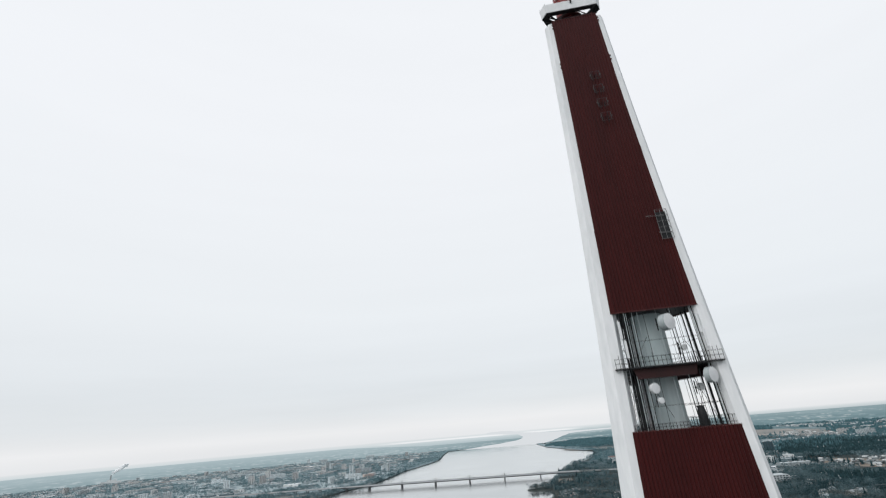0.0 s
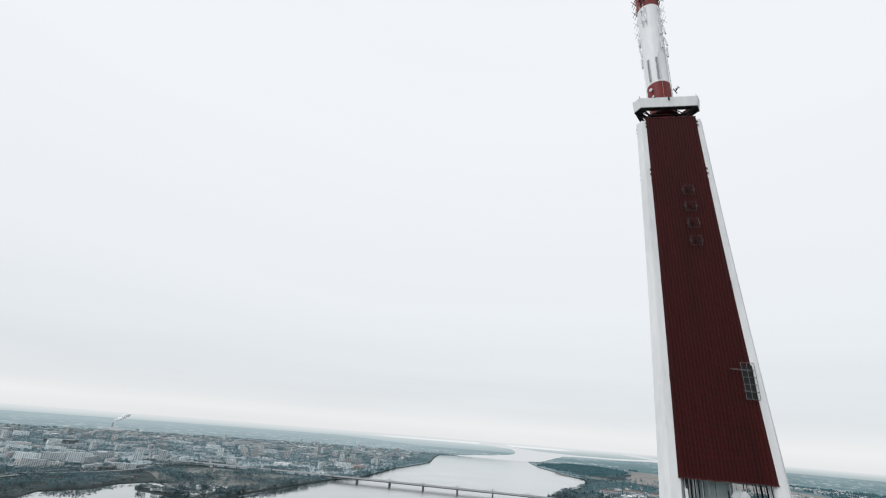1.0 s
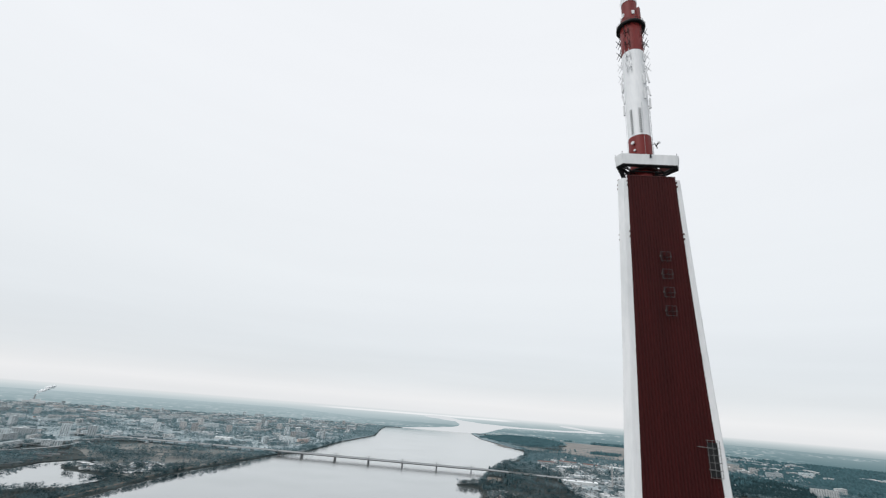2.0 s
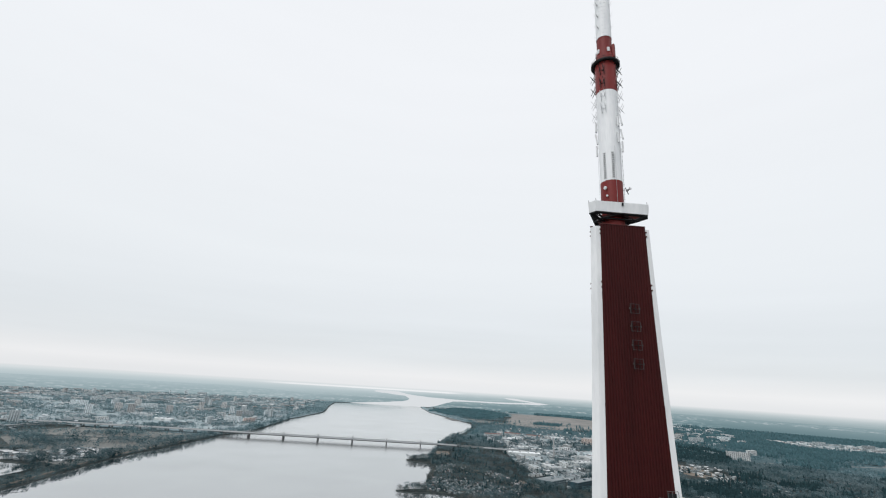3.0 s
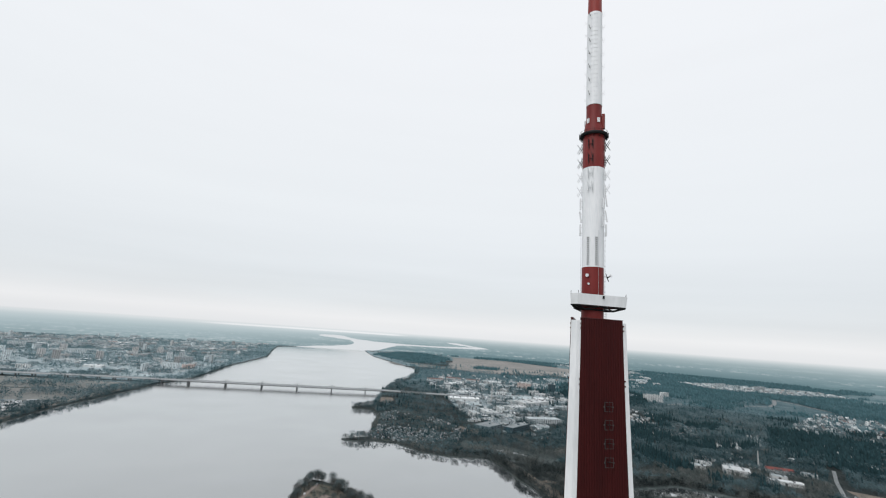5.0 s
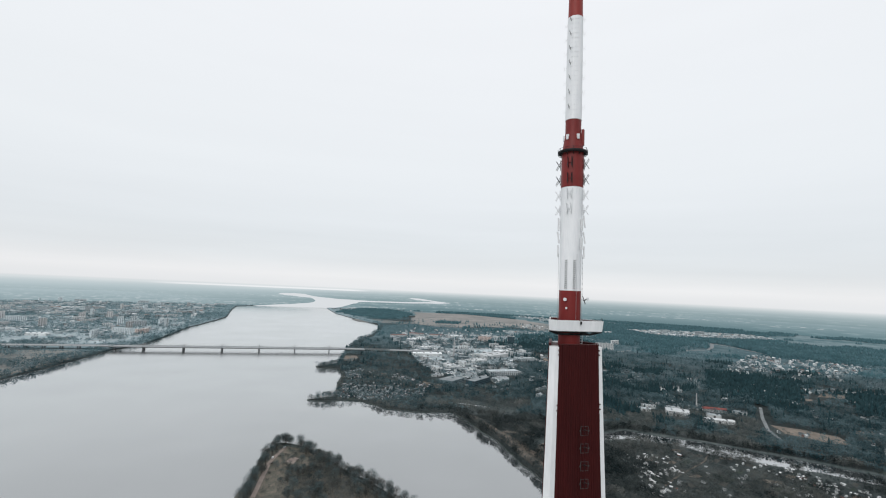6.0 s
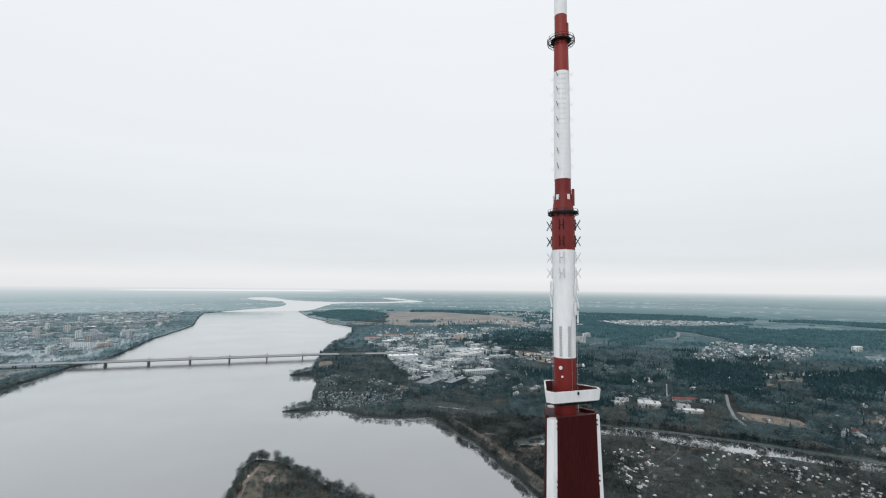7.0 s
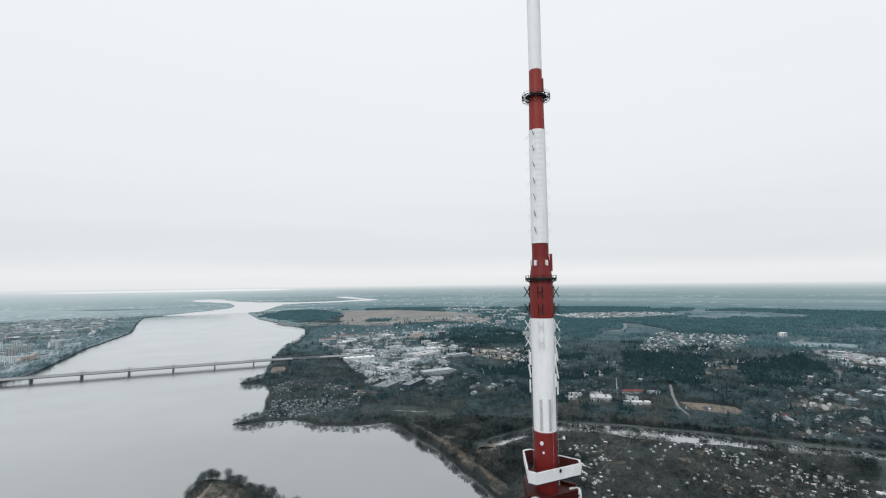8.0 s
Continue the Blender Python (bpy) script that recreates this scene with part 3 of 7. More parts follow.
def collar(z, r0, r1, height, owner):
    bm = bmesh.new()
    for ra, rb in ((r0, r0 + 0.12), (r1 - 0.1, r1 + 0.02)):
        lathe(bm, [(ra, z - 0.06), (rb, z - 0.06), (rb, z + 0.06), (ra, z + 0.06), (ra, z - 0.06)], 24, False)
    for i in range(12):
        d = i * 30 + 8
        rod(bm, around(d, r0, z - height), around(d, r1, z), 0.06)
        rod(bm, around(d, r0, z), around(d, r1, z), 0.05)
        rod(bm, around(d, r1, z), around(d + 15, (r0 + r1) / 2, z), 0.03)
        rod(bm, around(d, r1, z - height * 0.5), around(d, r1, z + 0.55), 0.045)
        rod(bm, around(d, r1, z - height * 0.5), around(d, r0, z - height * 0.8), 0.045)
        rod(bm, around(d, r1, z + 0.5), around(d + 30, r1, z + 0.5), 0.03)
        rod(bm, around(d, r1, z - height * 0.5), around(d + 30, r1, z - height * 0.5), 0.05)
    part("collar", bm, M_BLACK, mast, "dark steel collar")


collar(258.3, 2.05, 2.85, 0.9, mast)
bm = bmesh.new()
lathe(bm, [(2.06, 258.0), (2.80, 258.05), (2.86, 258.2), (2.80, 258.42), (2.06, 258.45)], 32, False)
part("collar_deck", bm, M_BLACK, mast, "dark steel walkway ring", True)
collar(293.0, 1.25, 2.65, 1.15, mast)
bm = bmesh.new()
lathe(bm, [(1.26, 292.88), (1.95, 292.90), (2.0, 293.0), (1.95, 293.1), (1.26, 293.12)], 32, False)
part("collar_deck", bm, M_BLACK, mast, "dark steel walkway ring", True)

# crossed dipoles on four sides of the middle of the mast
for z, m in ((255.8, M_BLACK), (252.7, M_BLACK), (249.6, M_DISH), (246.65, M_DISH)):
    for q in range(4):
        d = -36 + 90 * q
        cross = empty("crossed_dipole", "crossed dipole antenna standing off the mast", "antenna", "crossed dipoles on the mast")
        bars = []
        for o in (-0.375, 0.375):
            side = around(d + 90, o, 0)
            bars += [("dipole_rod", around(d, 2.1, z + 0.9) + side, around(d, 3.15, z - 0.9) + side), ("dipole_rod", around(d, 2.1, z - 0.9) + side, around(d, 3.15, z + 0.9) + side)]
        bars.append(("frame_bar", around(d, 2.25, z) + around(d + 90, -0.45, 0), around(d, 2.25, z) + around(d + 90, 0.45, 0)))
        for o in (-0.45, 0.45):
            bars.append(("frame_bar", around(d, 2.25, z - 1.1) + around(d + 90, o, 0), around(d, 2.25, z + 1.1) + around(d + 90, o, 0)))
        for bar, p, q_ in bars:
            bm = bmesh.new()
            rod(bm, p, q_, 0.055)
            part(bar, bm, m if bar == "dipole_rod" else (M_DRED if m is M_BLACK else M_DISH), cross)

# slim tilted dipoles on the upper white band
for i in range(7):
    z = 285.6 - i * 3.06
    for q in range(4):
        d = -52 + 90 * q
        bm = bmesh.new()
        r = 1.58
        rod(bm, around(d, r - 0.05, z + 0.05), around(d, r + 0.55, z - 0.12), 0.02, 4)
        rod(bm, around(d - 10, r + 0.25, z + 0.6), around(d + 4, r + 0.4, z - 0.6), 0.05 if q == 3 else 0.022, 4)
        rod(bm, around(d, r + 0.55, z - 0.12), around(d, r + 0.8, z + 0.38), 0.018, 4)
        rod(bm, around(d, r + 0.55, z - 0.12), around(d, r + 0.8, z - 0.5), 0.018, 4)
        tagged(part("tilted_dipole", bm, M_DISH if q != 3 else M_BLACK), "slim tilted dipole antenna on white mast band", "antenna", "tilted dipoles on the mast")
bm = bmesh.new()
for i in range(21):
    z = 265.6 + i
    for d in (-140, -118, -100):
        rod(bm, around(d, 1.6, z), around(d + 12, 1.6, z), 0.035)
part("rung", bm, M_DISH, band["upper_white_band"])

# sector panels, ladders and cables on the lower white band
for d, z, tilt in ((-210, 244.0, 0), (-210, 241.3, 8), (-210, 238.6, 0), (-28, 244.4, -7), (-30, 241.2, -9), (-30, 238.4, 0), (-60, 243.6, 0), (-62, 240.0, 0), (-190, 243.7, 0), (60, 243, 0), (62, 239.5, 0), (100, 241.5, 0)):
    bm = bmesh.new()
    c = around(d, 2.45, z)
    box(bm, -0.14, 0.14, -0.17, 0.17, -1.15, 1.15, Matrix.Translation(c) @ pose(0, 0, 0, 0, 0, d) @ pose(0, 0, 0, 0, tilt, 0))
    rod(bm, around(d, 2.05, z + 0.6), around(d, 2.4, z + 0.6), 0.05)
    rod(bm, around(d, 2.05, z - 0.6), around(d, 2.4, z - 0.6), 0.05)
    tagged(part("sector_panel", bm, M_DISH), "slim white sector antenna on white mast band", "antenna", "sector antennas on the mast")
for d in (-137, -95):
    bm = bmesh.new()
    for o in (-5.5, 5.5):
        rod(bm, around(d + o, 2.16, 231.2), around(d + o, 2.2, 236.8), 0.022)
    for i in range(14):
        z = 231.4 + i * 0.4
        rod(bm, around(d - 5.5, 2.18, z), around(d + 5.5, 2.18, z), 0.03)
        box(bm, -0.06, 0.06, -0.08, 0.08, -0.07, 0.07, Matrix.Translation(around(d, 2.2, z)) @ pose(0, 0, 0, 0, 0, d))
    part("mast_ladder", bm, M_RUNG, band["lower_white_band"], "pale grey rung ladder")
bm = bmesh.new()
for d in (-30, -34, -208, -84, 70, 130):
    rod(bm, around(d, 2.24, 224), around(d, 2.26, 238), 0.025)
for z in range(225, 238, 1):
    box(bm, -0.06, 0.06, -0.06, 0.06, -0.1, 0.1, Matrix.Translation(around(-30, 2.25, z + 0.3)))
part("cable_run", bm, M_GALV, mast)
drum("small_dish", around(-136, 2.45, 229.2), around(-142, 1, 0), 0.32, 0.2, "small dishes on the mast")
drum("small_dish", around(-130, 2.35, 227.6), around(-130, 1, 0), 0.2, 0.15, "small dishes on the mast")
drum("small_dish", around(-24, 3.3, 229.5), around(-60, 1, 0.4), 0.3, 0.16, "small dishes on the mast")
bm = bmesh.new()
rod(bm, around(-24, 2.0, 229.2), around(-24, 3.4, 229.4), 0.05)
part("outrigger", bm, M_GALV, mast)
for d in (-152, -82, -20, 40, 110, 165):
    bm = bmesh.new()
    box(bm, -0.1, 0.16, -0.26, 0.26, -0.5, 0.5, Matrix.Translation(around(d, 1.72, 261.15)) @ pose(0, 0, 0, 0, 0, d))
    tagged(part("lamp_housing", bm, M_DISH), "pale box housing fixed to the red mast band", "equipment box", "boxes on the mast")
bm = bmesh.new()
box(bm, -0.2, 0.3, -0.35, 0.35, -1.6, 1.6, Matrix.Translation(around(-36, 1.85, 261.2)) @ pose(0, 0, 0, 0, 0, -36))
part("cable_duct", bm, M_RED, mast)
bm = bmesh.new()
box(bm, -0.15, 0.18, -0.25, 0.25, -1.2, 1.2, Matrix.Translation(around(-40, 1.3, 295.2)) @ pose(0, 0, 0, 0, 0, -40))
part("cable_duct", bm, M_RED, mast)


# ---- land and water ----
from mathutils.geometry import tessellate_polygon

LAND_Z = 1.5
LEFT_SHORE = [(-560, -3000), (-640, -800), (-655, 100), (-700, 450), (-730, 700), (-757, 822), (-780, 930), (-788, 1054), (-788, 1180), (-792, 1330), (-802, 1452), (-768, 1590),
              (-800, 1830), (-850, 2165), (-862, 2455), (-885, 2850), (-1075, 3650), (-1180, 4160), (-930, 4720), (-785, 5190), (-805, 6310), (-930, 7200)]
RIGHT_SHORE = [(420, -3000), (300, -200), (215, 150), (192, 330), (188, 444), (187, 476), (179, 514), (178, 559), (171, 620), (156, 670), (146, 730), (132, 779), (62, 778), (4, 800),
               (-10, 825), (-38, 856), (-81, 862), (-130, 852), (-146, 862), (-130, 872), (-93, 890), (-96, 988), (-92, 1043), (-94, 1141), (-106, 1205), (-160, 1212),
               (-172, 1236), (-150, 1262), (-118, 1290), (-112, 1457), (-108, 1590), (-85, 1795), (-72, 1900), (-18, 2100), (20, 2350), (28, 2680), (-10, 2805),
               (-120, 3130), (-280, 3600), (-425, 4400), (-450, 4820), (-400, 6330), (-146, 6780)]
ISLAND = [(-160, 400), (-161, 500), (-164, 545), (-161, 590), (-150, 612), (-112, 592), (-64, 526), (-22, 474), (50, 350), (110, 160), (120, -100), (110, -900),
          (-150, -900), (-200, -100), (-196, 200)]
BAY = [(-1100, 430), (-1019, 633), (-1072, 708), (-1046, 793), (-1078, 902), (-1062, 975), (-1028, 1000), (-1015, 885), (-965, 848), (-910, 847), (-840, 832),
       (-816, 789), (-806, 700), (-856, 640), (-886, 540), (-910, 300), (-1000, 100), (-1150, 100)]
CANAL_UP = [(252, 606), (262, 624), (314, 641), (357, 650), (418, 669), (456, 640), (524, 604), (590, 547), (638, 505), (683, 462), (726, 420), (765, 386), (900, 290), (1300, -40)]
CANAL_LOW = [(1270, -80), (870, 252), (752, 345), (726, 372), (688, 393), (628, 436), (595, 472), (543, 503), (484, 546), (450, 590), (389, 617), (317, 607), (268, 590)]
CANAL = [(258, 606), (330, 628), (403, 643), (453, 615), (504, 575), (566, 525), (616, 488), (656, 449), (707, 406), (745, 379), (885, 271), (1285, -60)]
POND = [(141, 850), (160, 853), (188, 840), (224, 815), (206, 806), (182, 822), (158, 836)]


def jag(loop, step, amount, closed=True, reach=5200):
    """A loop cut into short steps and made uneven."""
    pts = []
    n = len(loop)
    for i in range(n if closed else n - 1):
        p, q = Vector(loop[i]), Vector(loop[(i + 1) % n])
        far = max(1.0, min(p.length, q.length) / 900)
        k = max(1, int((q - p).length / (step * far))) if min(p.length, q.length) < reach else 1
        for j in range(k):
            c = p.lerp(q, j / k)
            d = (q - p).normalized()
            o = noise.noise((c.x / 21, c.y / 21, 3.1)) * 0.6 + noise.noise((c.x / 60, c.y / 60, 7.7))
            pts.append(c + Vector((d.y, -d.x)) * o * amount if 0 < j else c)
    if not closed:
        pts.append(Vector(loop[-1]))
    return pts


canal_loop = CANAL_UP + CANAL_LOW
left_poly = jag(LEFT_SHORE, 14, 5, False) + [Vector(p) for p in ((-6000, 16000), (-40000, 30000), (-40000, -30000), (-560, -30000))]
right_poly = jag(RIGHT_SHORE, 12, 4, False) + [Vector(p) for p in ((3000, 9000), (40000, 14000), (40000, -30000), (420, -30000))]
island_poly, bay_poly, canal_poly, pond_poly = jag(ISLAND, 12, 4), jag(BAY, 14, 4), jag(canal_loop, 14, 4), jag(POND, 8, 3)
SHEETS = [(left_poly, [bay_poly]), (right_poly, [canal_poly, pond_poly]), (island_poly, [])]

M_LAND = mat("winter_grass_and_earth", (0.036, 0.051, 0.053), (0.114, 0.133, 0.131), 0.013, 0.95, fine=14, bump=0.0, spread=(0.36, 0.66), spec=0.1)
M_WATER = mat("river_water", (0.038, 0.046, 0.050), (0.046, 0.054, 0.058), 0.0025, 0.5, fine=12, bump=0.0, spec=0.0, stretch=(1, 0.35, 1))


def mirrored(m):
    """A calm sheet of water: its gloss grows towards a flat view, and wind roughens the open reach further up."""
    tree = m.node_tree
    n, l = tree.nodes, tree.links
    co, sep, rough, gloss, face, both = n.new("ShaderNodeTexCoord"), n.new("ShaderNodeSeparateXYZ"), n.new("ShaderNodeMapRange"), n.new("ShaderNodeBsdfGlossy"), n.new("ShaderNodeLayerWeight"), n.new("ShaderNodeMixShader")
    l.new(co.outputs["Object"], sep.inputs[0])
    l.new(sep.outputs["Y"], rough.inputs["Value"])
    rough.inputs["From Min"].default_value, rough.inputs["From Max"].default_value = 920, 1480
    rough.inputs["To Min"].default_value, rough.inputs["To Max"].default_value = 0.025, 0.20
    l.new(rough.outputs[0], gloss.inputs["Roughness"])
    gloss.inputs["Color"].default_value = (0.955, 0.968, 0.966, 1)
    wind = n.new("ShaderNodeTexNoise")
    wind.inputs["Scale"].default_value, wind.inputs["Detail"].default_value = 0.006, 4
    l.new(co.outputs["Object"], wind.inputs["Vector"])
    streak = sums(tree, "ADD", 0.93, sums(tree, "MULTIPLY", wind.outputs[0], 0.14))
    l.new(sums(tree, "MULTIPLY", streak, stepped(tree, face.outputs["Facing"], [(0.0, (0.25, 0.25, 0.25)), (0.5, (0.385, 0.385, 0.385)), (0.67, (0.497, 0.497, 0.497)), (0.83, (0.702, 0.702, 0.702)), (0.93, (0.86, 0.86, 0.86)), (1.0, (0.935, 0.935, 0.935))])), both.inputs[0])
    l.new(n["Principled BSDF"].outputs[0], both.inputs[1])
    l.new(gloss.outputs[0], both.inputs[2])
    l.new(both.outputs[0], n["Material Output"].inputs["Surface"])


mirrored(M_WATER)
M_SAND = mat("bare_sandy_soil", (0.14, 0.122, 0.105), (0.26, 0.225, 0.19), 0.05, 0.95, fine=9, bump=0.0, spec=0.1)
M_MEADOW = mat("pale_dry_meadow", (0.165, 0.175, 0.172), (0.315, 0.298, 0.280), 0.006, 0.95, fine=6, bump=0.0, spec=0.1)
M_FIELD = mat("dry_meadow", (0.125, 0.145, 0.145), (0.262, 0.260, 0.246), 0.014, 0.95, fine=9, bump=0.0, spec=0.1)
M_BROWN = mat("brown_shore_soil", (0.075, 0.076, 0.070), (0.235, 0.200, 0.168), 0.06, 0.95, fine=7, bump=0.0, spec=0.1)
M_ROAD = mat("pale_asphalt", (0.17, 0.185, 0.19), (0.25, 0.265, 0.27), 0.05, 0.9, fine=9, bump=0.0, spec=0.2)
# paving across the river, lightened and blued to paint in haze
M_YARD = mat("hazed_concrete_yard", (0.215, 0.282, 0.302), (0.415, 0.475, 0.494), 0.03, 0.9, fine=8, bump=0.0, spec=0.2)

co, tris = [], []
for loop, holes in SHEETS:
    loops = [[Vector((p.x, p.y, 0)) for p in L] for L in (loop, *holes)]
    base = len(co)
    flat = [p for L in loops for p in L]
    co += [(p.x, p.y, LAND_Z) for p in flat]
    tris += [[base + i for i in t] for t in tessellate_polygon(loops)]
    # banks that slope down under the water
    off = base
    for L in loops:
        area = sum(L[i].x * L[(i + 1) % len(L)].y - L[(i + 1) % len(L)].x * L[i].y for i in range(len(L)))
        out = (1 if area > 0 else -1) * (1 if L is loops[0] else -1)
        n = len(L)
        b2 = len(co)
        for i in range(n):
            d = (L[(i + 1) % n] - L[i - 1]).normalized()
            co.append((L[i].x + d.y * 2.2 * out, L[i].y - d.x * 2.2 * out, -1.2))
        for i in range(n):
            j = (i + 1) % n
            tris += [[off + i, off + j, b2 + j], [off + i, b2 + j, b2 + i]]
        off += n
tagged(tri_mesh("ground", co, tris, M_LAND), "flat brown winter land with grass and bare soil", "ground", "", "structure")
bm = bmesh.new()
box(bm, -45000, 45000, -35000, 35000, -6, -5)
tagged(part("riverbed", bm, M_LAND), "muddy bed under the river", "ground", "", "structure")
bm = bmesh.new()
bm.faces.new([bm.verts.new(p) for p in ((-45000, -35000, 0), (45000, -35000, 0), (45000, 35000, 0), (-45000, 35000, 0))])
tagged(part("water", bm, M_WATER), "wide calm grey river under an overcast sky", "river", "", "structure")


def patch(name, pts, material, label, z=0.12, cat="ground", step=15, rough=5):
    """A flat piece of other ground laid on the land."""
    pts = jag(pts, step, rough)
    v = [Vector((p.x, p.y, 0)) for p in pts]
    ob = tri_mesh(name, [(p.x, p.y, LAND_Z + z) for p in v], [list(t) for t in tessellate_polygon([v])], material)
    return tagged(ob, label, cat, "", "structure")


def strip(name, pts, width, material, label, z=0.2, thick=0.4):
    """A road along a line of points (x, y, height)."""
    bm = bmesh.new()
    rows = []
    for i, p in enumerate(pts):
        p = Vector(p)
        d = (Vector(pts[min(i + 1, len(pts) - 1)]) - Vector(pts[max(i - 1, 0)]))
        s = Vector((d.y, -d.x, 0)).normalized() * width / 2
        rows.append([bm.verts.new(p + s + Vector((0, 0, z))), bm.verts.new(p - s + Vector((0, 0, z))),
                     bm.verts.new(p - s + Vector((0, 0, z - thick))), bm.verts.new(p + s + Vector((0, 0, z - thick)))])
    for a, b in zip(rows, rows[1:]):
        for i in range(4):
            bm.faces.new((a[i], a[(i + 1) % 4], b[(i + 1) % 4], b[i]))
    bm.faces.new(rows[0])
    bm.faces.new(rows[-1][::-1])
    return tagged(part(name, bm, material), label, "road", "", "structure")


FIELD = [(240, 2850), (330, 3500), (380, 4280), (892, 4190), (1217, 3729), (1414, 3030), (1125, 2480), (905, 2838), (562, 2688), (356, 2706)]
# far ground: blue-grey haze is mixed into the grass colour
M_FARLAND = mat("hazed_grassland", (0.036, 0.082, 0.096), (0.125, 0.178, 0.194), 0.012, 0.95, fine=7, bump=0.0, spec=0.1)
patch("grassland", [(-50, 1800), (60, 1700), (560, 1730), (1000, 1480), (1500, 1180), (1900, 930), (2500, 700), (3000, 900), (2800, 1400), (2400, 2000), (1900, 2400), (1400, 2800), (1125, 2520), (860, 2760), (560, 2640), (240, 2840), (60, 2660), (40, 2400), (0, 2120)], M_FARLAND, "grassland around the far settlements, greyed with painted haze", 0.05, "ground", 25, 20)
# a lighter grass colour for the far bank, haze painted in
M_FARBANK = mat("hazed_riverside_grass", (0.138, 0.205, 0.226), (0.294, 0.360, 0.383), 0.012, 0.95, fine=7, bump=0.0, spec=0.1)
patch("grassland", [(-805, 1420), (-812, 1452), (-782, 1575), (-812, 1830), (-862, 2165), (-874, 2455), (-897, 2850), (-1087, 3650), (-1195, 4150), (-1500, 4150), (-1300, 3000), (-1150, 2450), (-1060, 1990), (-1010, 1560), (-1380, 1540), (-1380, 1430)], M_FARBANK, "grass along the far bank, paled with painted haze", 0.05, "ground", 15, 4)
patch("grassland", [(-428, 4400), (-282, 3600), (-122, 3130), (-15, 2810), (60, 2900), (-60, 3250), (-200, 3650), (-340, 4420)], M_FARBANK, "grass on the river bend, paled with painted haze", 1.3, "ground", 15, 4)
SAND = [(733, 690), (772, 662), (802, 620), (778, 578), (750, 586), (712, 640)]
YARD = [(126, 1320), (124, 1653), (330, 1720), (543, 1705), (520, 1420), (420, 1365), (300, 1300), (266, 1120), (200, 1060), (160, 1200)]
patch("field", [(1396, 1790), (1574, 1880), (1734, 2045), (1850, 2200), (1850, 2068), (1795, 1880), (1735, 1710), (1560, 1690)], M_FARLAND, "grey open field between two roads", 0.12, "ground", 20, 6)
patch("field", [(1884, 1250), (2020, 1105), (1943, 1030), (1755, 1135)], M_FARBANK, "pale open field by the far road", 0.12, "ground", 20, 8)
patch("field", FIELD, M_MEADOW, "pale dry meadow beyond the town", 1.4, "ground", 30, 60)
patch("field", [(-90, 2900), (-150, 3080), (40, 3160), (250, 2950), (200, 2780)], M_FIELD, "pale dry meadow by the river bend", 0.15)
patch("sand_pit", SAND, M_SAND, "bare tan soil clearing among trees", 0.16)
SAND_B = [(585, 1520), (655, 1555), (710, 1478), (707, 1350), (630, 1285), (575, 1378)]
patch("sand_pit", SAND_B, M_SAND, "bare tan soil clearing by the town", 0.16)
patch("sand_pit", [(205, 560), (240, 600), (262, 580), (250, 530), (222, 500)], M_SAND, "bare brown soil near the shore", 0.13)
M_YARD_R = mat("grey_paved_yard", (0.110, 0.148, 0.161), (0.396, 0.455, 0.478), 0.03, 0.9, fine=8, bump=0.0, spec=0.2)
patch("yard", YARD, M_YARD_R, "pale paved industrial yards and streets", 0.17, "yard")
patch("beach", [(-104, 1330), (-100, 1440), (-66, 1445), (-60, 1400), (-78, 1335)], M_SAND, "brown reed beach beside the bridge", 0.14, "ground", 8, 5)
strip("road", [(434, 1300, 1.5), (462, 1219, 1.5), (455, 1150, 1.5), (440, 1080, 1.5)], 13, M_ROAD, "pale road at the edge of town")
patch("yard", [(98, 1010), (104, 1050), (150, 1020), (140, 975), (112, 985)], M_SAND, "pale bare yard by the offices", 0.19, "yard")
patch("scrubland", [(-1010, 1015), (-1090, 1020), (-1270, 1150), (-1000, 1225), (-830, 1300), (-806, 1275), (-800, 1110), (-794, 930), (-776, 840), (-800, 850), (-850, 860), (-900, 872), (-985, 890), (-1000, 960)], M_FIELD, "dry scrubland between bay and river", 0.10, "ground", 15, 8)
patch("meadow", [(-1290, 1180), (-1230, 1400), (-850, 1420), (-815, 1390), (-830, 1300), (-1000, 1230)], M_FIELD, "dry meadow beside the viaduct", 0.13)
patch("yard", [(-880, 1580), (-880, 1960), (-960, 2500), (-1700, 2600), (-2600, 2200), (-3100, 1500), (-2300, 760), (-1600, 760), (-1380, 1100), (-1390, 1520)], M_YARD, "paved yards of the housing district, paled with painted haze", 0.15, "yard")
strip("shore_track", [(-727, 560, 1.5), (-750, 700, 1.5), (-774, 822, 1.5), (-799, 940, 1.5), (-808, 1060, 1.5), (-810, 1190, 1.5), (-818, 1320, 1.5)], 7, M_SAND, "sandy shore track along the river", 0.15, 0.3)
strip("shore_track", [(205, 440, 1.5), (199, 490, 1.5), (194, 522, 1.5), (190, 565, 1.5), (184, 605, 1.5), (177, 670, 1.5), (168, 734, 1.5), (160, 765, 1.5)], 5.5, M_SAND, "sandy path along the wooded shore", 0.18, 0.3)
strip("road", [(1045, 1396, 1.5), (1100, 1362, 1.5), (1151, 1325, 1.5)], 12, M_ROAD, "pale road among the trees")
strip("track", [(1539, 959, 1.5), (1420, 885, 1.5), (1313, 814, 1.5), (1174, 717, 1.5)], 8, M_SAND, "tan track through the woods", 0.15, 0.3)
strip("road", [(1855, 1190, 1.5), (2000, 1280, 1.5), (2181, 1280, 1.5), (2381, 1191, 1.5), (2700, 1100, 1.5)], 18, M_ROAD, "pale road behind the far houses")
strip("road", [(936, 580, 1.5), (999, 540, 1.5), (1060, 470, 1.5)], 9, M_ROAD, "pale road past the blue-grey houses")
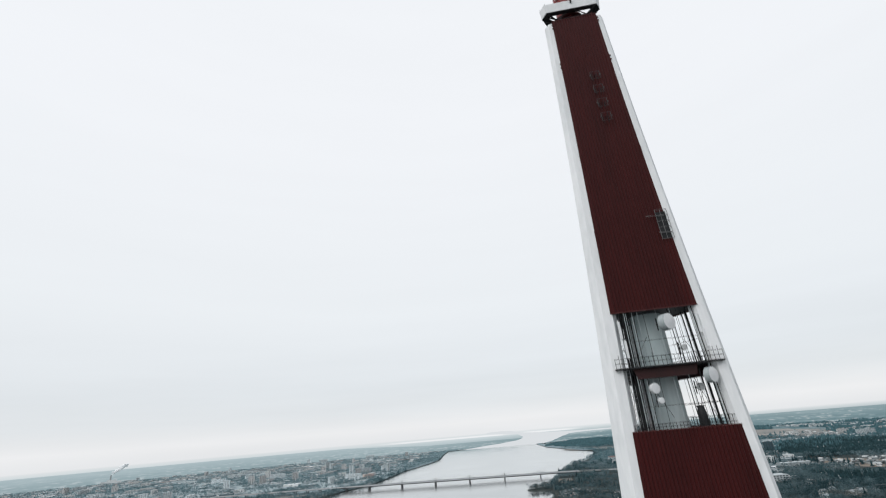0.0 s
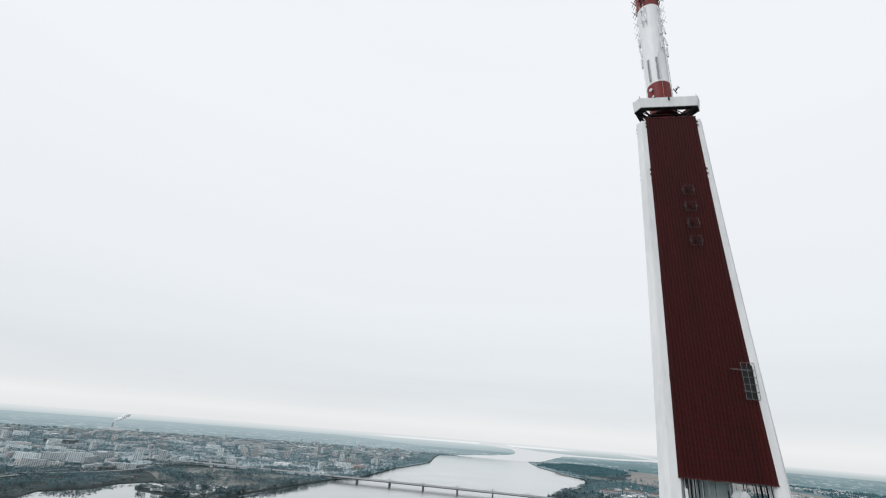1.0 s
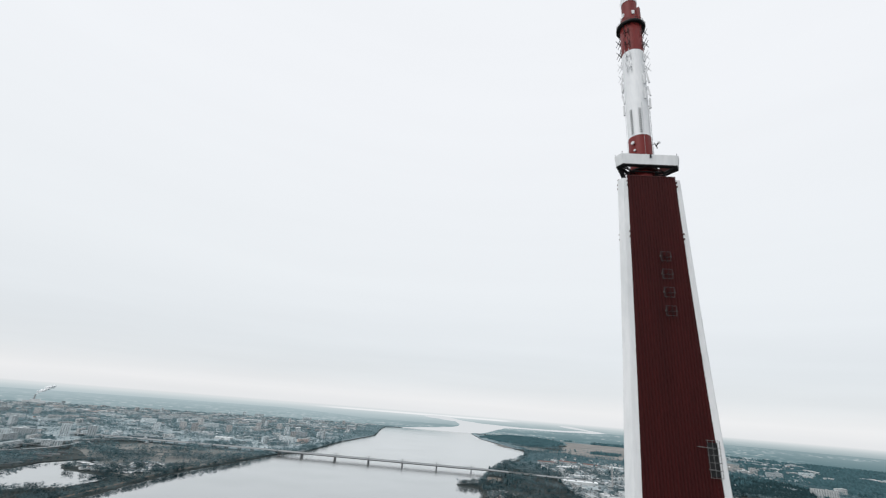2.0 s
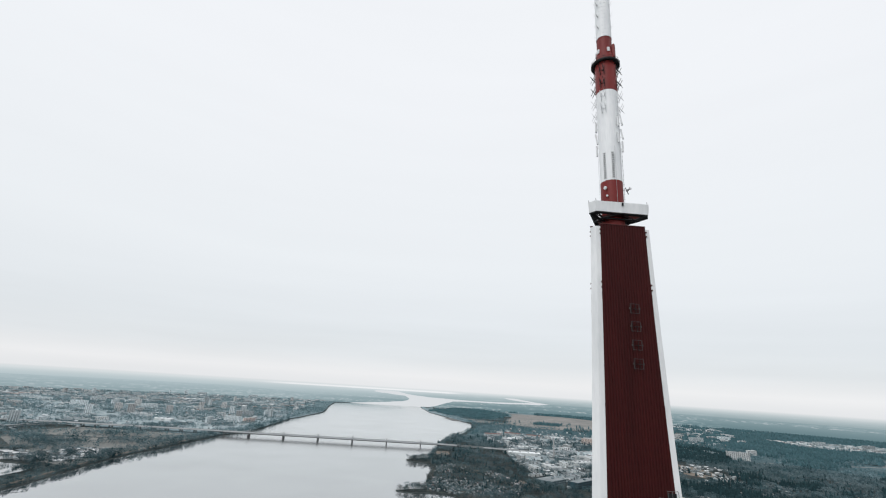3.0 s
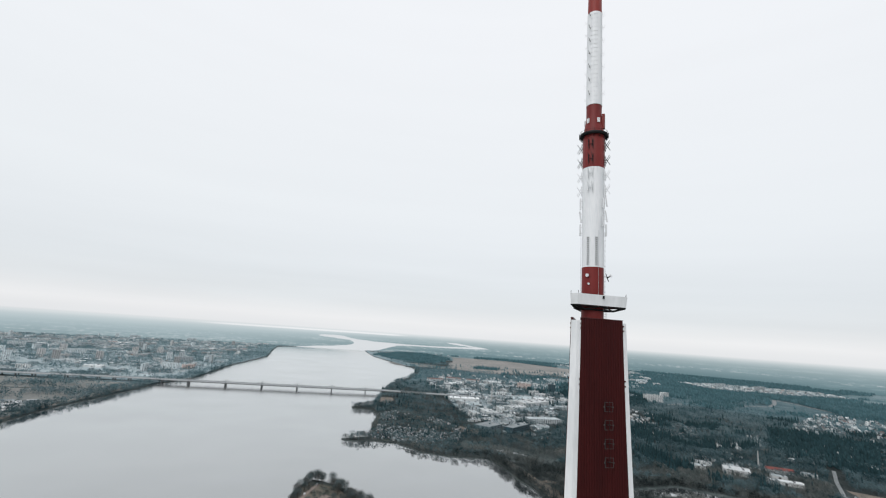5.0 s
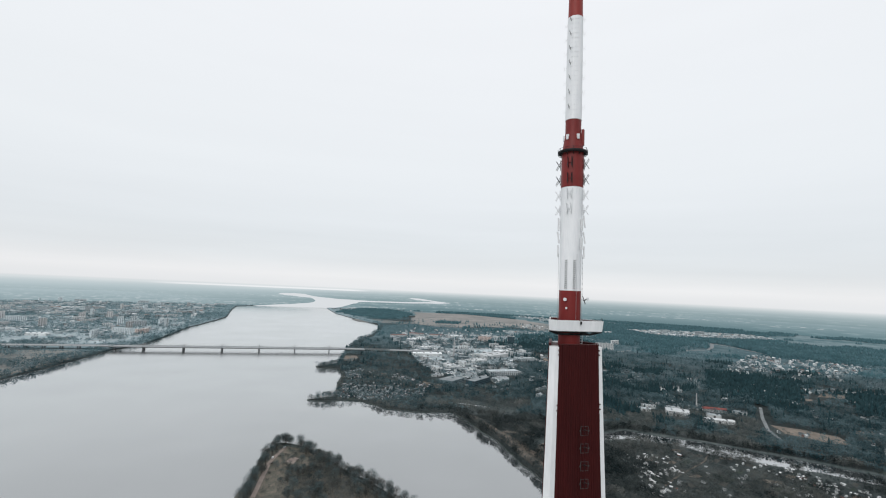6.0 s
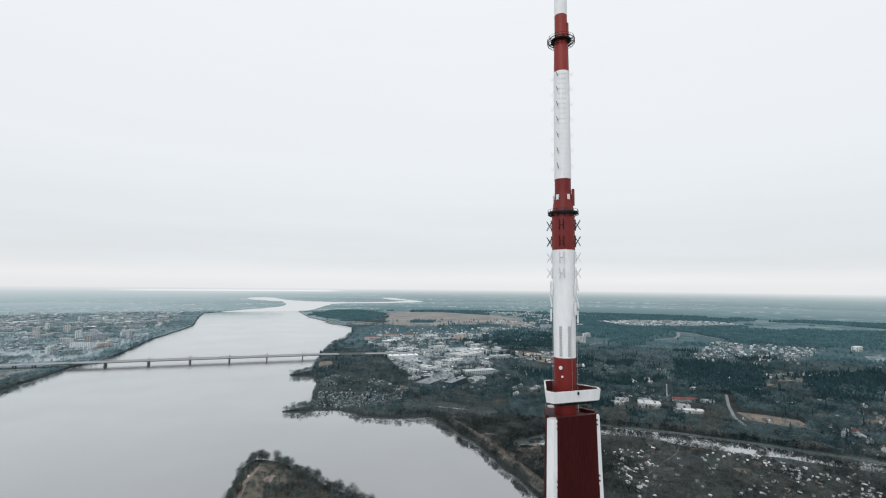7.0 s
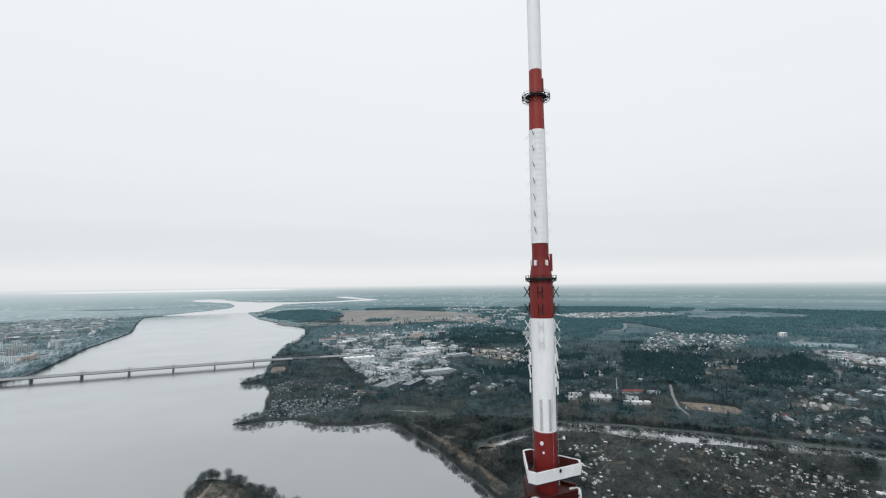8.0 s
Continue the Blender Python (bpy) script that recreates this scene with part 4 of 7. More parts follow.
patch("field", [(899, 578), (937, 609), (1010, 570), (1040, 552), (1012, 527), (925, 543)], M_BROWN, "dry brown field beside the blue-grey houses", 0.13, "ground", 8, 5)
strip("track", [(330, 440, 1.5), (383, 477, 1.5), (451, 518, 1.5), (480, 545, 1.5)], 2.4, M_BROWN, "garden track between plots", 0.15, 0.3)
for x, y, r in ((496, 528, 7), (440, 563, 6), (366, 529, 7), (492, 448, 8), (465, 360, 7), (1186, 926, 40), (1250, 905, 32), (1392, 702, 20), (560, 400, 6), (262, 470, 10), (228, 640, 9), (250, 590, 12), (205, 655, 8), (400, 470, 6), (610, 330, 7), (880, 640, 18), (1020, 900, 22), (830, 980, 16), (1500, 1010, 24), (700, 1180, 20)):
    patch("bare_soil", [(x + r * math.cos(a) * (1.5 + 0.4 * math.sin(3 * a + x)), y + r * math.sin(a) * (0.8 + 0.3 * math.cos(2 * a + y))) for a in [0.52 * i for i in range(12)]], M_SAND, "bare tan soil among the trees", 0.13)
strip("road", [(1000, 1700, 1.5), (1091, 1759, 1.5), (1330, 1810, 1.5), (1580, 1872, 1.5), (1700, 1990, 1.5), (1855, 2177, 1.5)], 16, M_ROAD, "pale road through the woods")
strip("road", [(1855, 2177, 1.5), (1838, 1990, 1.5), (1800, 1800, 1.5), (1766, 1707, 1.5)], 14, M_ROAD, "pale road through the woods")
strip("road", [(837, 819, 1.5), (760, 735, 1.5), (699, 661, 1.5), (672, 610, 1.5)], 6, M_ROAD, "pale road past the sand clearing")
patch("bare_soil", [(196, 440), (190, 520), (186, 600), (172, 680), (158, 750), (166, 756), (184, 690), (200, 640), (214, 600), (208, 540), (216, 450)], M_BROWN, "brown soil along the wooded shore", 0.09, "ground", 8, 5)
M_BANK = mat("brown_earth_bank", (0.046, 0.044, 0.040), (0.112, 0.097, 0.083), 0.06, 0.95, fine=7, bump=0.0, spec=0.1)
strip("railway_bank", [(618, 579, 2.4), (712, 501, 2.4), (780, 443, 2.4), (842, 404, 2.4), (960, 316, 2.4)], 10, M_BANK, "brown railway bank along the canal", 0.1, 1.2)
strip("railway_bank", [(640, 594, 2.2), (730, 520, 2.2), (800, 463, 2.2), (870, 420, 2.2), (980, 345, 2.2)], 6, M_BANK, "narrow brown track above the canal", 0.1, 1.0)
strip("verge", [(690, 534, 1.5), (770, 470, 1.5), (850, 412, 1.5), (960, 330, 1.5)], 7, M_BANK, "dry brown verge beside the railway bank", 0.1, 0.3)


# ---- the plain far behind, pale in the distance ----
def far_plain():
    """Woods and open land at the edge of sight, as a plain glowing backdrop with its haze painted in."""
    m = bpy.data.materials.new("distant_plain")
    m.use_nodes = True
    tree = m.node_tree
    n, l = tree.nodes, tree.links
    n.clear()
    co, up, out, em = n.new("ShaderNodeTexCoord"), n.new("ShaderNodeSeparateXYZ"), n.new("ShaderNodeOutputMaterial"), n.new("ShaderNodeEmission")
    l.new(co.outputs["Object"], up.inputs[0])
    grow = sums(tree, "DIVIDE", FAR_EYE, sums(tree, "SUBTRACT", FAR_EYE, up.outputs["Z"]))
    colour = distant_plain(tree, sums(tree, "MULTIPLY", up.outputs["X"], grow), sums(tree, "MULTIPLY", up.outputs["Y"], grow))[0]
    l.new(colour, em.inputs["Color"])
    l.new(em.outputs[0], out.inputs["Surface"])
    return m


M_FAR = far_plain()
# lit ground whose colour carries the haze, to meet the backdrop
M_FARFIELD = mat("hazed_far_fields_and_copses", (0.056, 0.122, 0.138), (0.205, 0.268, 0.284), 0.0045, 0.95, fine=6, bump=0.0, spec=0.1, spread=(0.40, 0.62))
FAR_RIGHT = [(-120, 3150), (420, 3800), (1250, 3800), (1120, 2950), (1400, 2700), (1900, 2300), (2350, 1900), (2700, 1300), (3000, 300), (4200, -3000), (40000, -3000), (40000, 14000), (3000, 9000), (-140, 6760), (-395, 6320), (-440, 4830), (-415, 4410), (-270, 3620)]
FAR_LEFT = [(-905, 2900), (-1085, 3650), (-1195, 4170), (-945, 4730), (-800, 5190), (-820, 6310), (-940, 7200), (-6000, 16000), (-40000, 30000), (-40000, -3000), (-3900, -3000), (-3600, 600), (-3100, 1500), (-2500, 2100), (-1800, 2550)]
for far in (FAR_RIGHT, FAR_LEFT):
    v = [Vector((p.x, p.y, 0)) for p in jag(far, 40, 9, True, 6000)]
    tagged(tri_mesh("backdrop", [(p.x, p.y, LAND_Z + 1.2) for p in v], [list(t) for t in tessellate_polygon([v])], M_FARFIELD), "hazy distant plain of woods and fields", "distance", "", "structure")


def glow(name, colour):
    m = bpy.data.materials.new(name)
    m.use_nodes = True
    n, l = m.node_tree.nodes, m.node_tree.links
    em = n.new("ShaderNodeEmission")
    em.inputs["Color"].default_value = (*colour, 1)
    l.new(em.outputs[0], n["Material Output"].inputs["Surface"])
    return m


# sky reflected in the far river, put in as an even glow
M_FAR_WATER = glow("distant_water_glow", (0.70, 0.73, 0.755))


def skyline(loop, layer, material, label, cat="distance", steps=10):
    """A loop of far land or water, set on the standing backdrop that rings the place."""
    pts = []
    for i, p in enumerate(loop):
        a, b = Vector(p) - FAR_MID, Vector(loop[(i + 1) % len(loop)]) - FAR_MID
        for k in range(steps):
            c = a.lerp(b, k / steps)
            c *= 1 + 0.025 * noise.noise((c.x / 400, c.y / 400, 4.4))
            r = max(FAR_R, c.length)
            pts.append(Vector((math.atan2(c.x, c.y) * FAR_R, FAR_EYE * (1 - FAR_R / r), 0)))
    rad = FAR_R - 3 * layer
    co = [(FAR_MID.x + rad * math.sin(p.x / FAR_R), FAR_MID.y + rad * math.cos(p.x / FAR_R), p.y) for p in pts]
    return tagged(tri_mesh("backdrop", co, [list(t) for t in tessellate_polygon([pts])], material), label, cat, "", "structure")


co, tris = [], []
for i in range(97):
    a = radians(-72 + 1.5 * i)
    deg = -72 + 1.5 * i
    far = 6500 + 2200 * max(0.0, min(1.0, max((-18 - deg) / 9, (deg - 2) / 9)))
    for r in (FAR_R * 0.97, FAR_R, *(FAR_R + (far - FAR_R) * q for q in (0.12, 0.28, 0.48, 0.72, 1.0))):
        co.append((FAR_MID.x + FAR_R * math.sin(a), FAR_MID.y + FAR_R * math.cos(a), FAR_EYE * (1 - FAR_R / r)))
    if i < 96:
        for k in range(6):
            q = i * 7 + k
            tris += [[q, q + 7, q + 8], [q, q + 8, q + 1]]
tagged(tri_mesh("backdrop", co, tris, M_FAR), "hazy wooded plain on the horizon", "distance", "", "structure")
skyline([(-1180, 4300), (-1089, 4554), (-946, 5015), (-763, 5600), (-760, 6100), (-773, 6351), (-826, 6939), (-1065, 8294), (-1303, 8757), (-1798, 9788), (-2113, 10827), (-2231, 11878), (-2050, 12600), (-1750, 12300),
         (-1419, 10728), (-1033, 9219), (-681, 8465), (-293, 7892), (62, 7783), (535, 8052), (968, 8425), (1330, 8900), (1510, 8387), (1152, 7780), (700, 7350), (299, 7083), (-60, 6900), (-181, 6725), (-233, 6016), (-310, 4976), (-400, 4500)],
        1, M_FAR_WATER, "far bends of the river, sky reflection painted as a glow", "river")
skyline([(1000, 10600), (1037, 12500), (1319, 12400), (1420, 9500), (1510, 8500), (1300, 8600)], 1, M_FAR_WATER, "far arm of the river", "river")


# ---- the river bridge ----
M_DECK = mat("bridge_concrete", (0.235, 0.255, 0.262), (0.335, 0.352, 0.358), 0.05, 0.85, fine=8, bump=0.05)
M_PIER = mat("pier_concrete", (0.12, 0.13, 0.135), (0.19, 0.20, 0.205), 0.2, 0.85, fine=6, bump=0.05)
bridge = empty("river_bridge", "long low concrete river bridge with short cable pylons", "bridge")
B0, BD = Vector((-161.4, 1525, 0)), Vector((-111.9, -10.3, 0)).normalized()
BN = Vector((-BD.y, BD.x, 0))


def bridge_at(d, side, z):
    """A point d metres along the bridge from its last pylon, to one side of its middle."""
    p = B0 + BD * d + BN * side
    return Vector((p.x, p.y, z))


def deck_z(d):
    return 12.0 - max(0, d - 780) * 0.006 - max(0, -d - 60) * 0.02


def beam(bm, d0, d1, s0, s1, lo, hi, n=8):
    prism(bm, [[bridge_at(d0 + (d1 - d0) * i / n, s, deck_z(d0 + (d1 - d0) * i / n) + z) for s, z in ((s0, lo), (s1, lo), (s1, hi), (s0, hi))] for i in range(n + 1)])


bm = bmesh.new()
beam(bm, -420, 1400, -17, 17, -0.9, 0.0, 40)
deck = part("deck", bm, M_DECK, bridge, "pale concrete road deck")
bm = bmesh.new()
beam(bm, -126, 690, -9, 9, -3.6, -0.9, 20)
part("girder", bm, M_PIER, bridge)
for s in (-17, 17):
    bm = bmesh.new()
    beam(bm, -420, 1400, s - 0.15, s + 0.15, 0.0, 1.1, 40)
    part("railing", bm, M_GALV, deck)
for i, d in enumerate([-126, -77] + [112.3 * j for j in range(6)] + [640, 690] + list(range(735, 1400, 45))):
    bm = bmesh.new()
    top, w = deck_z(d) - (3.6 if d < 691 else 0.9), (3.0 if 0 <= d < 570 else 2.0)
    for s in (-7, 7):
        prism(bm, [[bridge_at(d + a * w / 2 * q, s + b * 2.2 * q, z) for a, b in ((-1, -1), (1, -1), (1, 1), (-1, 1))] for z, q in ((-4, 1.2), (2.0, 1.2), (2.2, 1.0), (top, 1.0))])
    prism(bm, [[bridge_at(d + a * w / 2, b * 9.5, z) for a, b in ((-1, -1), (1, -1), (1, 1), (-1, 1))] for z in (top - 1.2, top + 0.05)])
    part("pier", bm, M_PIER, bridge)
    if 0 <= d < 570:
        for s in (-8.5, 8.5):
            bm = bmesh.new()
            prism(bm, [[bridge_at(d + a * q, s + b * 0.6, z) for a, b in ((-1, -1), (1, -1), (1, 1), (-1, 1))] for z, q in ((deck_z(d), 0.9), (deck_z(d) + 9, 0.55))])
            pylon = part("pylon", bm, M_DECK, bridge, "short cable pylon")
            bm = bmesh.new()
            for r in (-1, 1):
                for k in range(4):
                    rod(bm, bridge_at(d, s, deck_z(d) + 5.2 + k), bridge_at(d + r * (16 + 7 * k), s, deck_z(d)), 0.09, 4)
            part("stay_cable", bm, M_GALV, pylon)
for i in range(32):
    d = -60 + i * 24
    bm = bmesh.new()
    for s in (-16, 16):
        rod(bm, bridge_at(d, s, deck_z(d)), bridge_at(d, s, deck_z(d) + 9), 0.10, 5, 0.06)
        rod(bm, bridge_at(d, s, deck_z(d) + 9), bridge_at(d, s * 0.88, deck_z(d) + 9.4), 0.05, 4)
    part("lamp_post", bm, M_GALV, deck)
strip("ramp_bank", [tuple(bridge_at(-120, 0, 11)), tuple(bridge_at(-300, 0, 7)), tuple(bridge_at(-420, 0, 2.5))], 44, M_LAND, "grassy road bank behind the bridge", 0.0, 12)


# ---- the road junction behind the bay ----
def viaduct(pts, width):
    ob = empty("viaduct", "curved concrete road viaduct on pillars", "viaduct", "viaducts of the road junction")
    bm = bmesh.new()
    rows = []
    for i, p in enumerate(pts):
        d = Vector(pts[min(i + 1, len(pts) - 1)]) - Vector(pts[max(i - 1, 0)])
        s = Vector((d.y, -d.x, 0)).normalized() * width / 2
        rows.append([Vector(p) + s, Vector(p) - s, Vector(p) - s * 0.7 - Vector((0, 0, 1.4)), Vector(p) + s * 0.7 - Vector((0, 0, 1.4))])
    prism(bm, rows)
    road_deck = part("deck", bm, M_DECK, ob)
    for sg in (0, 1):
        bm = bmesh.new()
        for a, b in zip(rows, rows[1:]):
            rod(bm, a[sg] + Vector((0, 0, 0.9)), b[sg] + Vector((0, 0, 0.9)), 0.12, 4)
        part("guard_rail", bm, M_GALV, road_deck)
    for p in pts[::2]:
        bm = bmesh.new()
        rod(bm, (p[0], p[1], -1), (p[0], p[1], p[2] - 1.3), 1.0, 8)
        part("pillar", bm, M_PIER, ob)


def bend(cx, cy, r, a0, a1, z0, z1, n=16):
    return [(cx + r * math.cos(radians(a0 + (a1 - a0) * i / n)), cy + r * math.sin(radians(a0 + (a1 - a0) * i / n)), z0 + (z1 - z0) * i / n) for i in range(n + 1)]


viaduct([(-1190, 500, 7), (-1225, 640, 8), (-1262, 789, 8)] + bend(-1560, 1010, 320, -40, 38, 8, 9), 14)
viaduct([(-1215, 490, 7), (-1255, 660, 8), (-1300, 830, 8), (-1330, 980, 8), (-1345, 1150, 8.5), (-1350, 1300, 9), (-1365, 1460, 9)], 11)
viaduct(bend(-1270, 1310, 78, 20, 250, 9.5, 4), 9)
for i in range(7):
    bm = bmesh.new()
    x, y = -1110 - 16 * i, 800 + 36 * i
    m = pose(x, y, LAND_Z, 0, 0, 28)
    prism_pts = [[m @ Vector((px, py, pz)) for py, pz in ((-3, -0.5), (3, -0.5), (3, 2.6), (0, 3.2), (-3, 2.6))] for px in (-46, 46)]
    prism(bm, prism_pts)
    tagged(part("garage_row", bm, M_DECK if i % 2 else M_PIER), "long low row of dark garages by the bay", "garages", "garage rows by the bay")


# ---- scattering ----
rng = np.random.default_rng(7)


def inside(x, y, loop):
    """Which of the points lie within a loop."""
    px, py = np.array([p[0] for p in loop], float), np.array([p[1] for p in loop], float)
    hit = np.zeros(len(x), bool)
    for i in range(len(px)):
        x0, y0, x1, y1 = px[i - 1], py[i - 1], px[i], py[i]
        if y0 == y1:
            continue
        m = ((y0 > y) != (y1 > y)) & (x < (x1 - x0) * (y - y0) / (y1 - y0) + x0)
        hit ^= m
    return hit


LATTICE = rng.random((256, 256))


def lump(x, y, size):
    """Smooth patches of about that size, 0 to 1."""
    u, v = x / size + 1000.3, y / size + 1000.7
    i, j = np.floor(u).astype(int), np.floor(v).astype(int)
    a, b = u - i, v - j
    a, b = a * a * (3 - 2 * a), b * b * (3 - 2 * b)
    g = lambda p, q: LATTICE[p % 256, q % 256]
    return (g(i, j) * (1 - a) + g(i + 1, j) * a) * (1 - b) + (g(i, j + 1) * (1 - a) + g(i + 1, j + 1) * a) * b


def near_line(x, y, pts, d):
    hit = np.zeros(len(x), bool)
    for p, q in zip(pts, pts[1:]):
        vx, vy = q[0] - p[0], q[1] - p[1]
        t = np.clip(((x - p[0]) * vx + (y - p[1]) * vy) / (vx * vx + vy * vy), 0, 1)
        hit |= (x - p[0] - t * vx) ** 2 + (y - p[1] - t * vy) ** 2 < d * d
    return hit


IS_LAND = lambda x, y: (inside(x, y, left_poly) & ~inside(x, y, bay_poly)) | (inside(x, y, right_poly) & ~inside(x, y, canal_poly) & ~inside(x, y, pond_poly)) | inside(x, y, island_poly)
HOUSES = [(1100, 1230), (1482, 1180), (1900, 1400), (1830, 1740), (1650, 1700), (1380, 1500)]
TOWN = [(126, 1300), (100, 1660), (60, 2074), (400, 2250), (753, 2248), (700, 1900), (560, 1705), (560, 1400), (451, 1365), (400, 1150), (300, 1030), (170, 996)]
GARDEN = [(330, 540), (300, 430), (330, 300), (500, 230), (700, 250), (640, 400), (560, 480), (450, 560)]
GARDEN_B = [(-92, 880), (-92, 1140), (-60, 1200), (60, 1130), (120, 1000), (90, 880), (0, 850)]
QUARTER = [(-900, 1560), (-900, 2000), (-960, 2800), (-1250, 3800), (-2600, 4300), (-3600, 3300), (-3300, 1700), (-2300, 700), (-1500, 700), (-1290, 1000), (-1320, 1500)]
PENINSULA = [(-1000, 800), (-770, 800), (-775, 1100), (-800, 1310), (-1290, 1190), (-1060, 1020)]
PINES = [[(757, 2330), (1062, 2230), (835, 1730), (584, 1763)], [(-297, 3917), (-200, 3600), (-60, 3300), (75, 3180), (200, 3270), (300, 3560), (330, 3900), (290, 4250), (150, 4500), (20, 4520), (-132, 4379)], [(400, 2960), (480, 3080), (620, 3060), (560, 2930)],
         [(1100, 2250), (1500, 1950), (1800, 2250), (2100, 1900), (3500, 2000), (4800, 2600), (5200, 4200), (2400, 4000), (1300, 3300)],
         [(900, 1050), (1050, 1250), (1200, 1190), (1120, 980)], [(1150, 960), (1300, 1000), (1480, 880), (1330, 760), (1200, 830)]]
FAR_TOWN = [(1720, 2480), (2080, 2400), (2560, 2440), (2640, 2780), (2200, 2920), (1760, 2900)]
ROAD_FIELD = [(1340, 1760), (1560, 1860), (1734, 2052), (1866, 2240), (1880, 2068), (1823, 1880), (1750, 1690), (1540, 1660)]
ESTATE = [(1760, 1060), (1740, 950), (1700, 827), (1530, 730), (1440, 780), (1520, 860), (1640, 1000)]
PALE_FIELD = [(1884, 1260), (2030, 1110), (1943, 1020), (1740, 1130)]
CLEARINGS = [FAR_TOWN, ROAD_FIELD, ESTATE, PALE_FIELD]


def in_clearing(x, y):
    hit = np.zeros(len(x), bool)
    for loop in CLEARINGS:
        hit |= inside(x, y, loop)
    return hit


BUILT = []           # footprints: x, y, radius


def clear_of_built(x, y, extra=2.0):
    ok = np.ones(len(x), bool)
    for bx, by, r in BUILT:
        r = r * 0.5 if bx < -460 and r > 20 else r
        ok &= (x - bx) ** 2 + (y - by) ** 2 > (r + extra) ** 2
    return ok


# ---- buildings ----
M_PANEL = mat("grey_panel_wall", (0.410, 0.468, 0.490), (0.580, 0.632, 0.650), 0.08, 0.85, fine=6, bump=0.0, rand=0.38)
M_PINK = mat("brick_wall", (0.385, 0.395, 0.396), (0.485, 0.492, 0.49), 0.08, 0.85, fine=6, bump=0.0, rand=0.25)
M_PALE = mat("pale_render_wall", (0.46, 0.48, 0.483), (0.64, 0.66, 0.663), 0.08, 0.85, fine=6, bump=0.0, rand=0.25)
M_FLAT = mat("grey_roof_felt", (0.215, 0.250, 0.264), (0.410, 0.446, 0.460), 0.06, 0.9, fine=6, bump=0.0, rand=0.35)
M_SHEET = mat("white_sheet_roof", (0.50, 0.53, 0.54), (0.74, 0.76, 0.765), 0.06, 0.6, fine=6, bump=0.0, rand=0.25)
M_RUST = mat("faded_rust_roof", (0.125, 0.085, 0.08), (0.19, 0.125, 0.115), 0.2, 0.8, fine=6, bump=0.0, rand=0.35)
M_TILE = mat("rust_red_roof", (0.14, 0.046, 0.040), (0.20, 0.066, 0.056), 0.2, 0.8, fine=6, bump=0.0, rand=0.35)
M_DARKROOF = mat("dark_grey_roof", (0.06, 0.065, 0.07), (0.12, 0.125, 0.13), 0.2, 0.8, fine=6, bump=0.0, rand=0.35)
M_PANE = mat("dark_window_glass", (0.03, 0.035, 0.04), (0.07, 0.08, 0.085), 0.6, 0.2, fine=4, bump=0.0, spec=0.5)
M_BLUE = mat("blue_grey_cladding", (0.10, 0.15, 0.17), (0.17, 0.23, 0.25), 0.15, 0.7, fine=6, bump=0.0, rand=0.15)
M_ORANGE = mat("orange_render_wall", (0.50, 0.41, 0.37), (0.58, 0.49, 0.455), 0.1, 0.85, fine=6, bump=0.0)


def block(name, label, lx, ly, h, wall, roof, storeys, group, bays=None, cat="building"):
    """A flat-roofed building: walls with a parapet, roof sheet, rows of windows, roof hut."""
    ob = empty(name, label, cat, group)
    bm = bmesh.new()
    box(bm, -lx / 2, lx / 2, -ly / 2, ly / 2, -1.0, h)
    for s in (-1, 1):
        box(bm, -lx / 2, lx / 2, s * (ly / 2 - 0.2) - 0.2, s * (ly / 2 - 0.2) + 0.2, h + 0.004, h + 0.7)
        box(bm, s * (lx / 2 - 0.2) - 0.2, s * (lx / 2 - 0.2) + 0.2, -ly / 2 + 0.41, ly / 2 - 0.41, h + 0.004, h + 0.7)
    part("wall", bm, wall, ob)
    bm = bmesh.new()
    box(bm, -lx / 2 + 0.42, lx / 2 - 0.42, -ly / 2 + 0.42, ly / 2 - 0.42, h + 0.01, h + 0.3)
    r = part("roof", bm, roof, ob)
    bm = bmesh.new()
    box(bm, lx * 0.1 - 2.4, lx * 0.1 + 2.4, -1.8, 1.8, h + 0.31, h + 2.8)
    part("roof_hut", bm, wall, r)
    bm = bmesh.new()
    sh = h / storeys
    def pane(pts):
        bm.faces.new([bm.verts.new(p) for p in pts])

    for s in range(storeys):
        z = s * sh + sh * 0.3
        for ln, half, along in ((lx, ly / 2, True), (ly, lx / 2, False)):
            k = max(2, int(ln / (bays or 6.4)))
            for i in range(k):
                c = -ln / 2 + (i + 0.5) * ln / k
                w = ln / k * 0.30
                for sg in (-1, 1):
                    e, a, b = sg * (half + 0.05), c - w * sg, c + w * sg
                    if along:
                        pane([(b, e, z), (a, e, z), (a, e, z + sh * 0.5), (b, e, z + sh * 0.5)])
                    elif i % 2 == 0:
                        pane([(e, a, z), (e, b, z), (e, b, z + sh * 0.5), (e, a, z + sh * 0.5)])
    part("glazing", bm, M_PANE, ob, kind="stuff")
    return ob


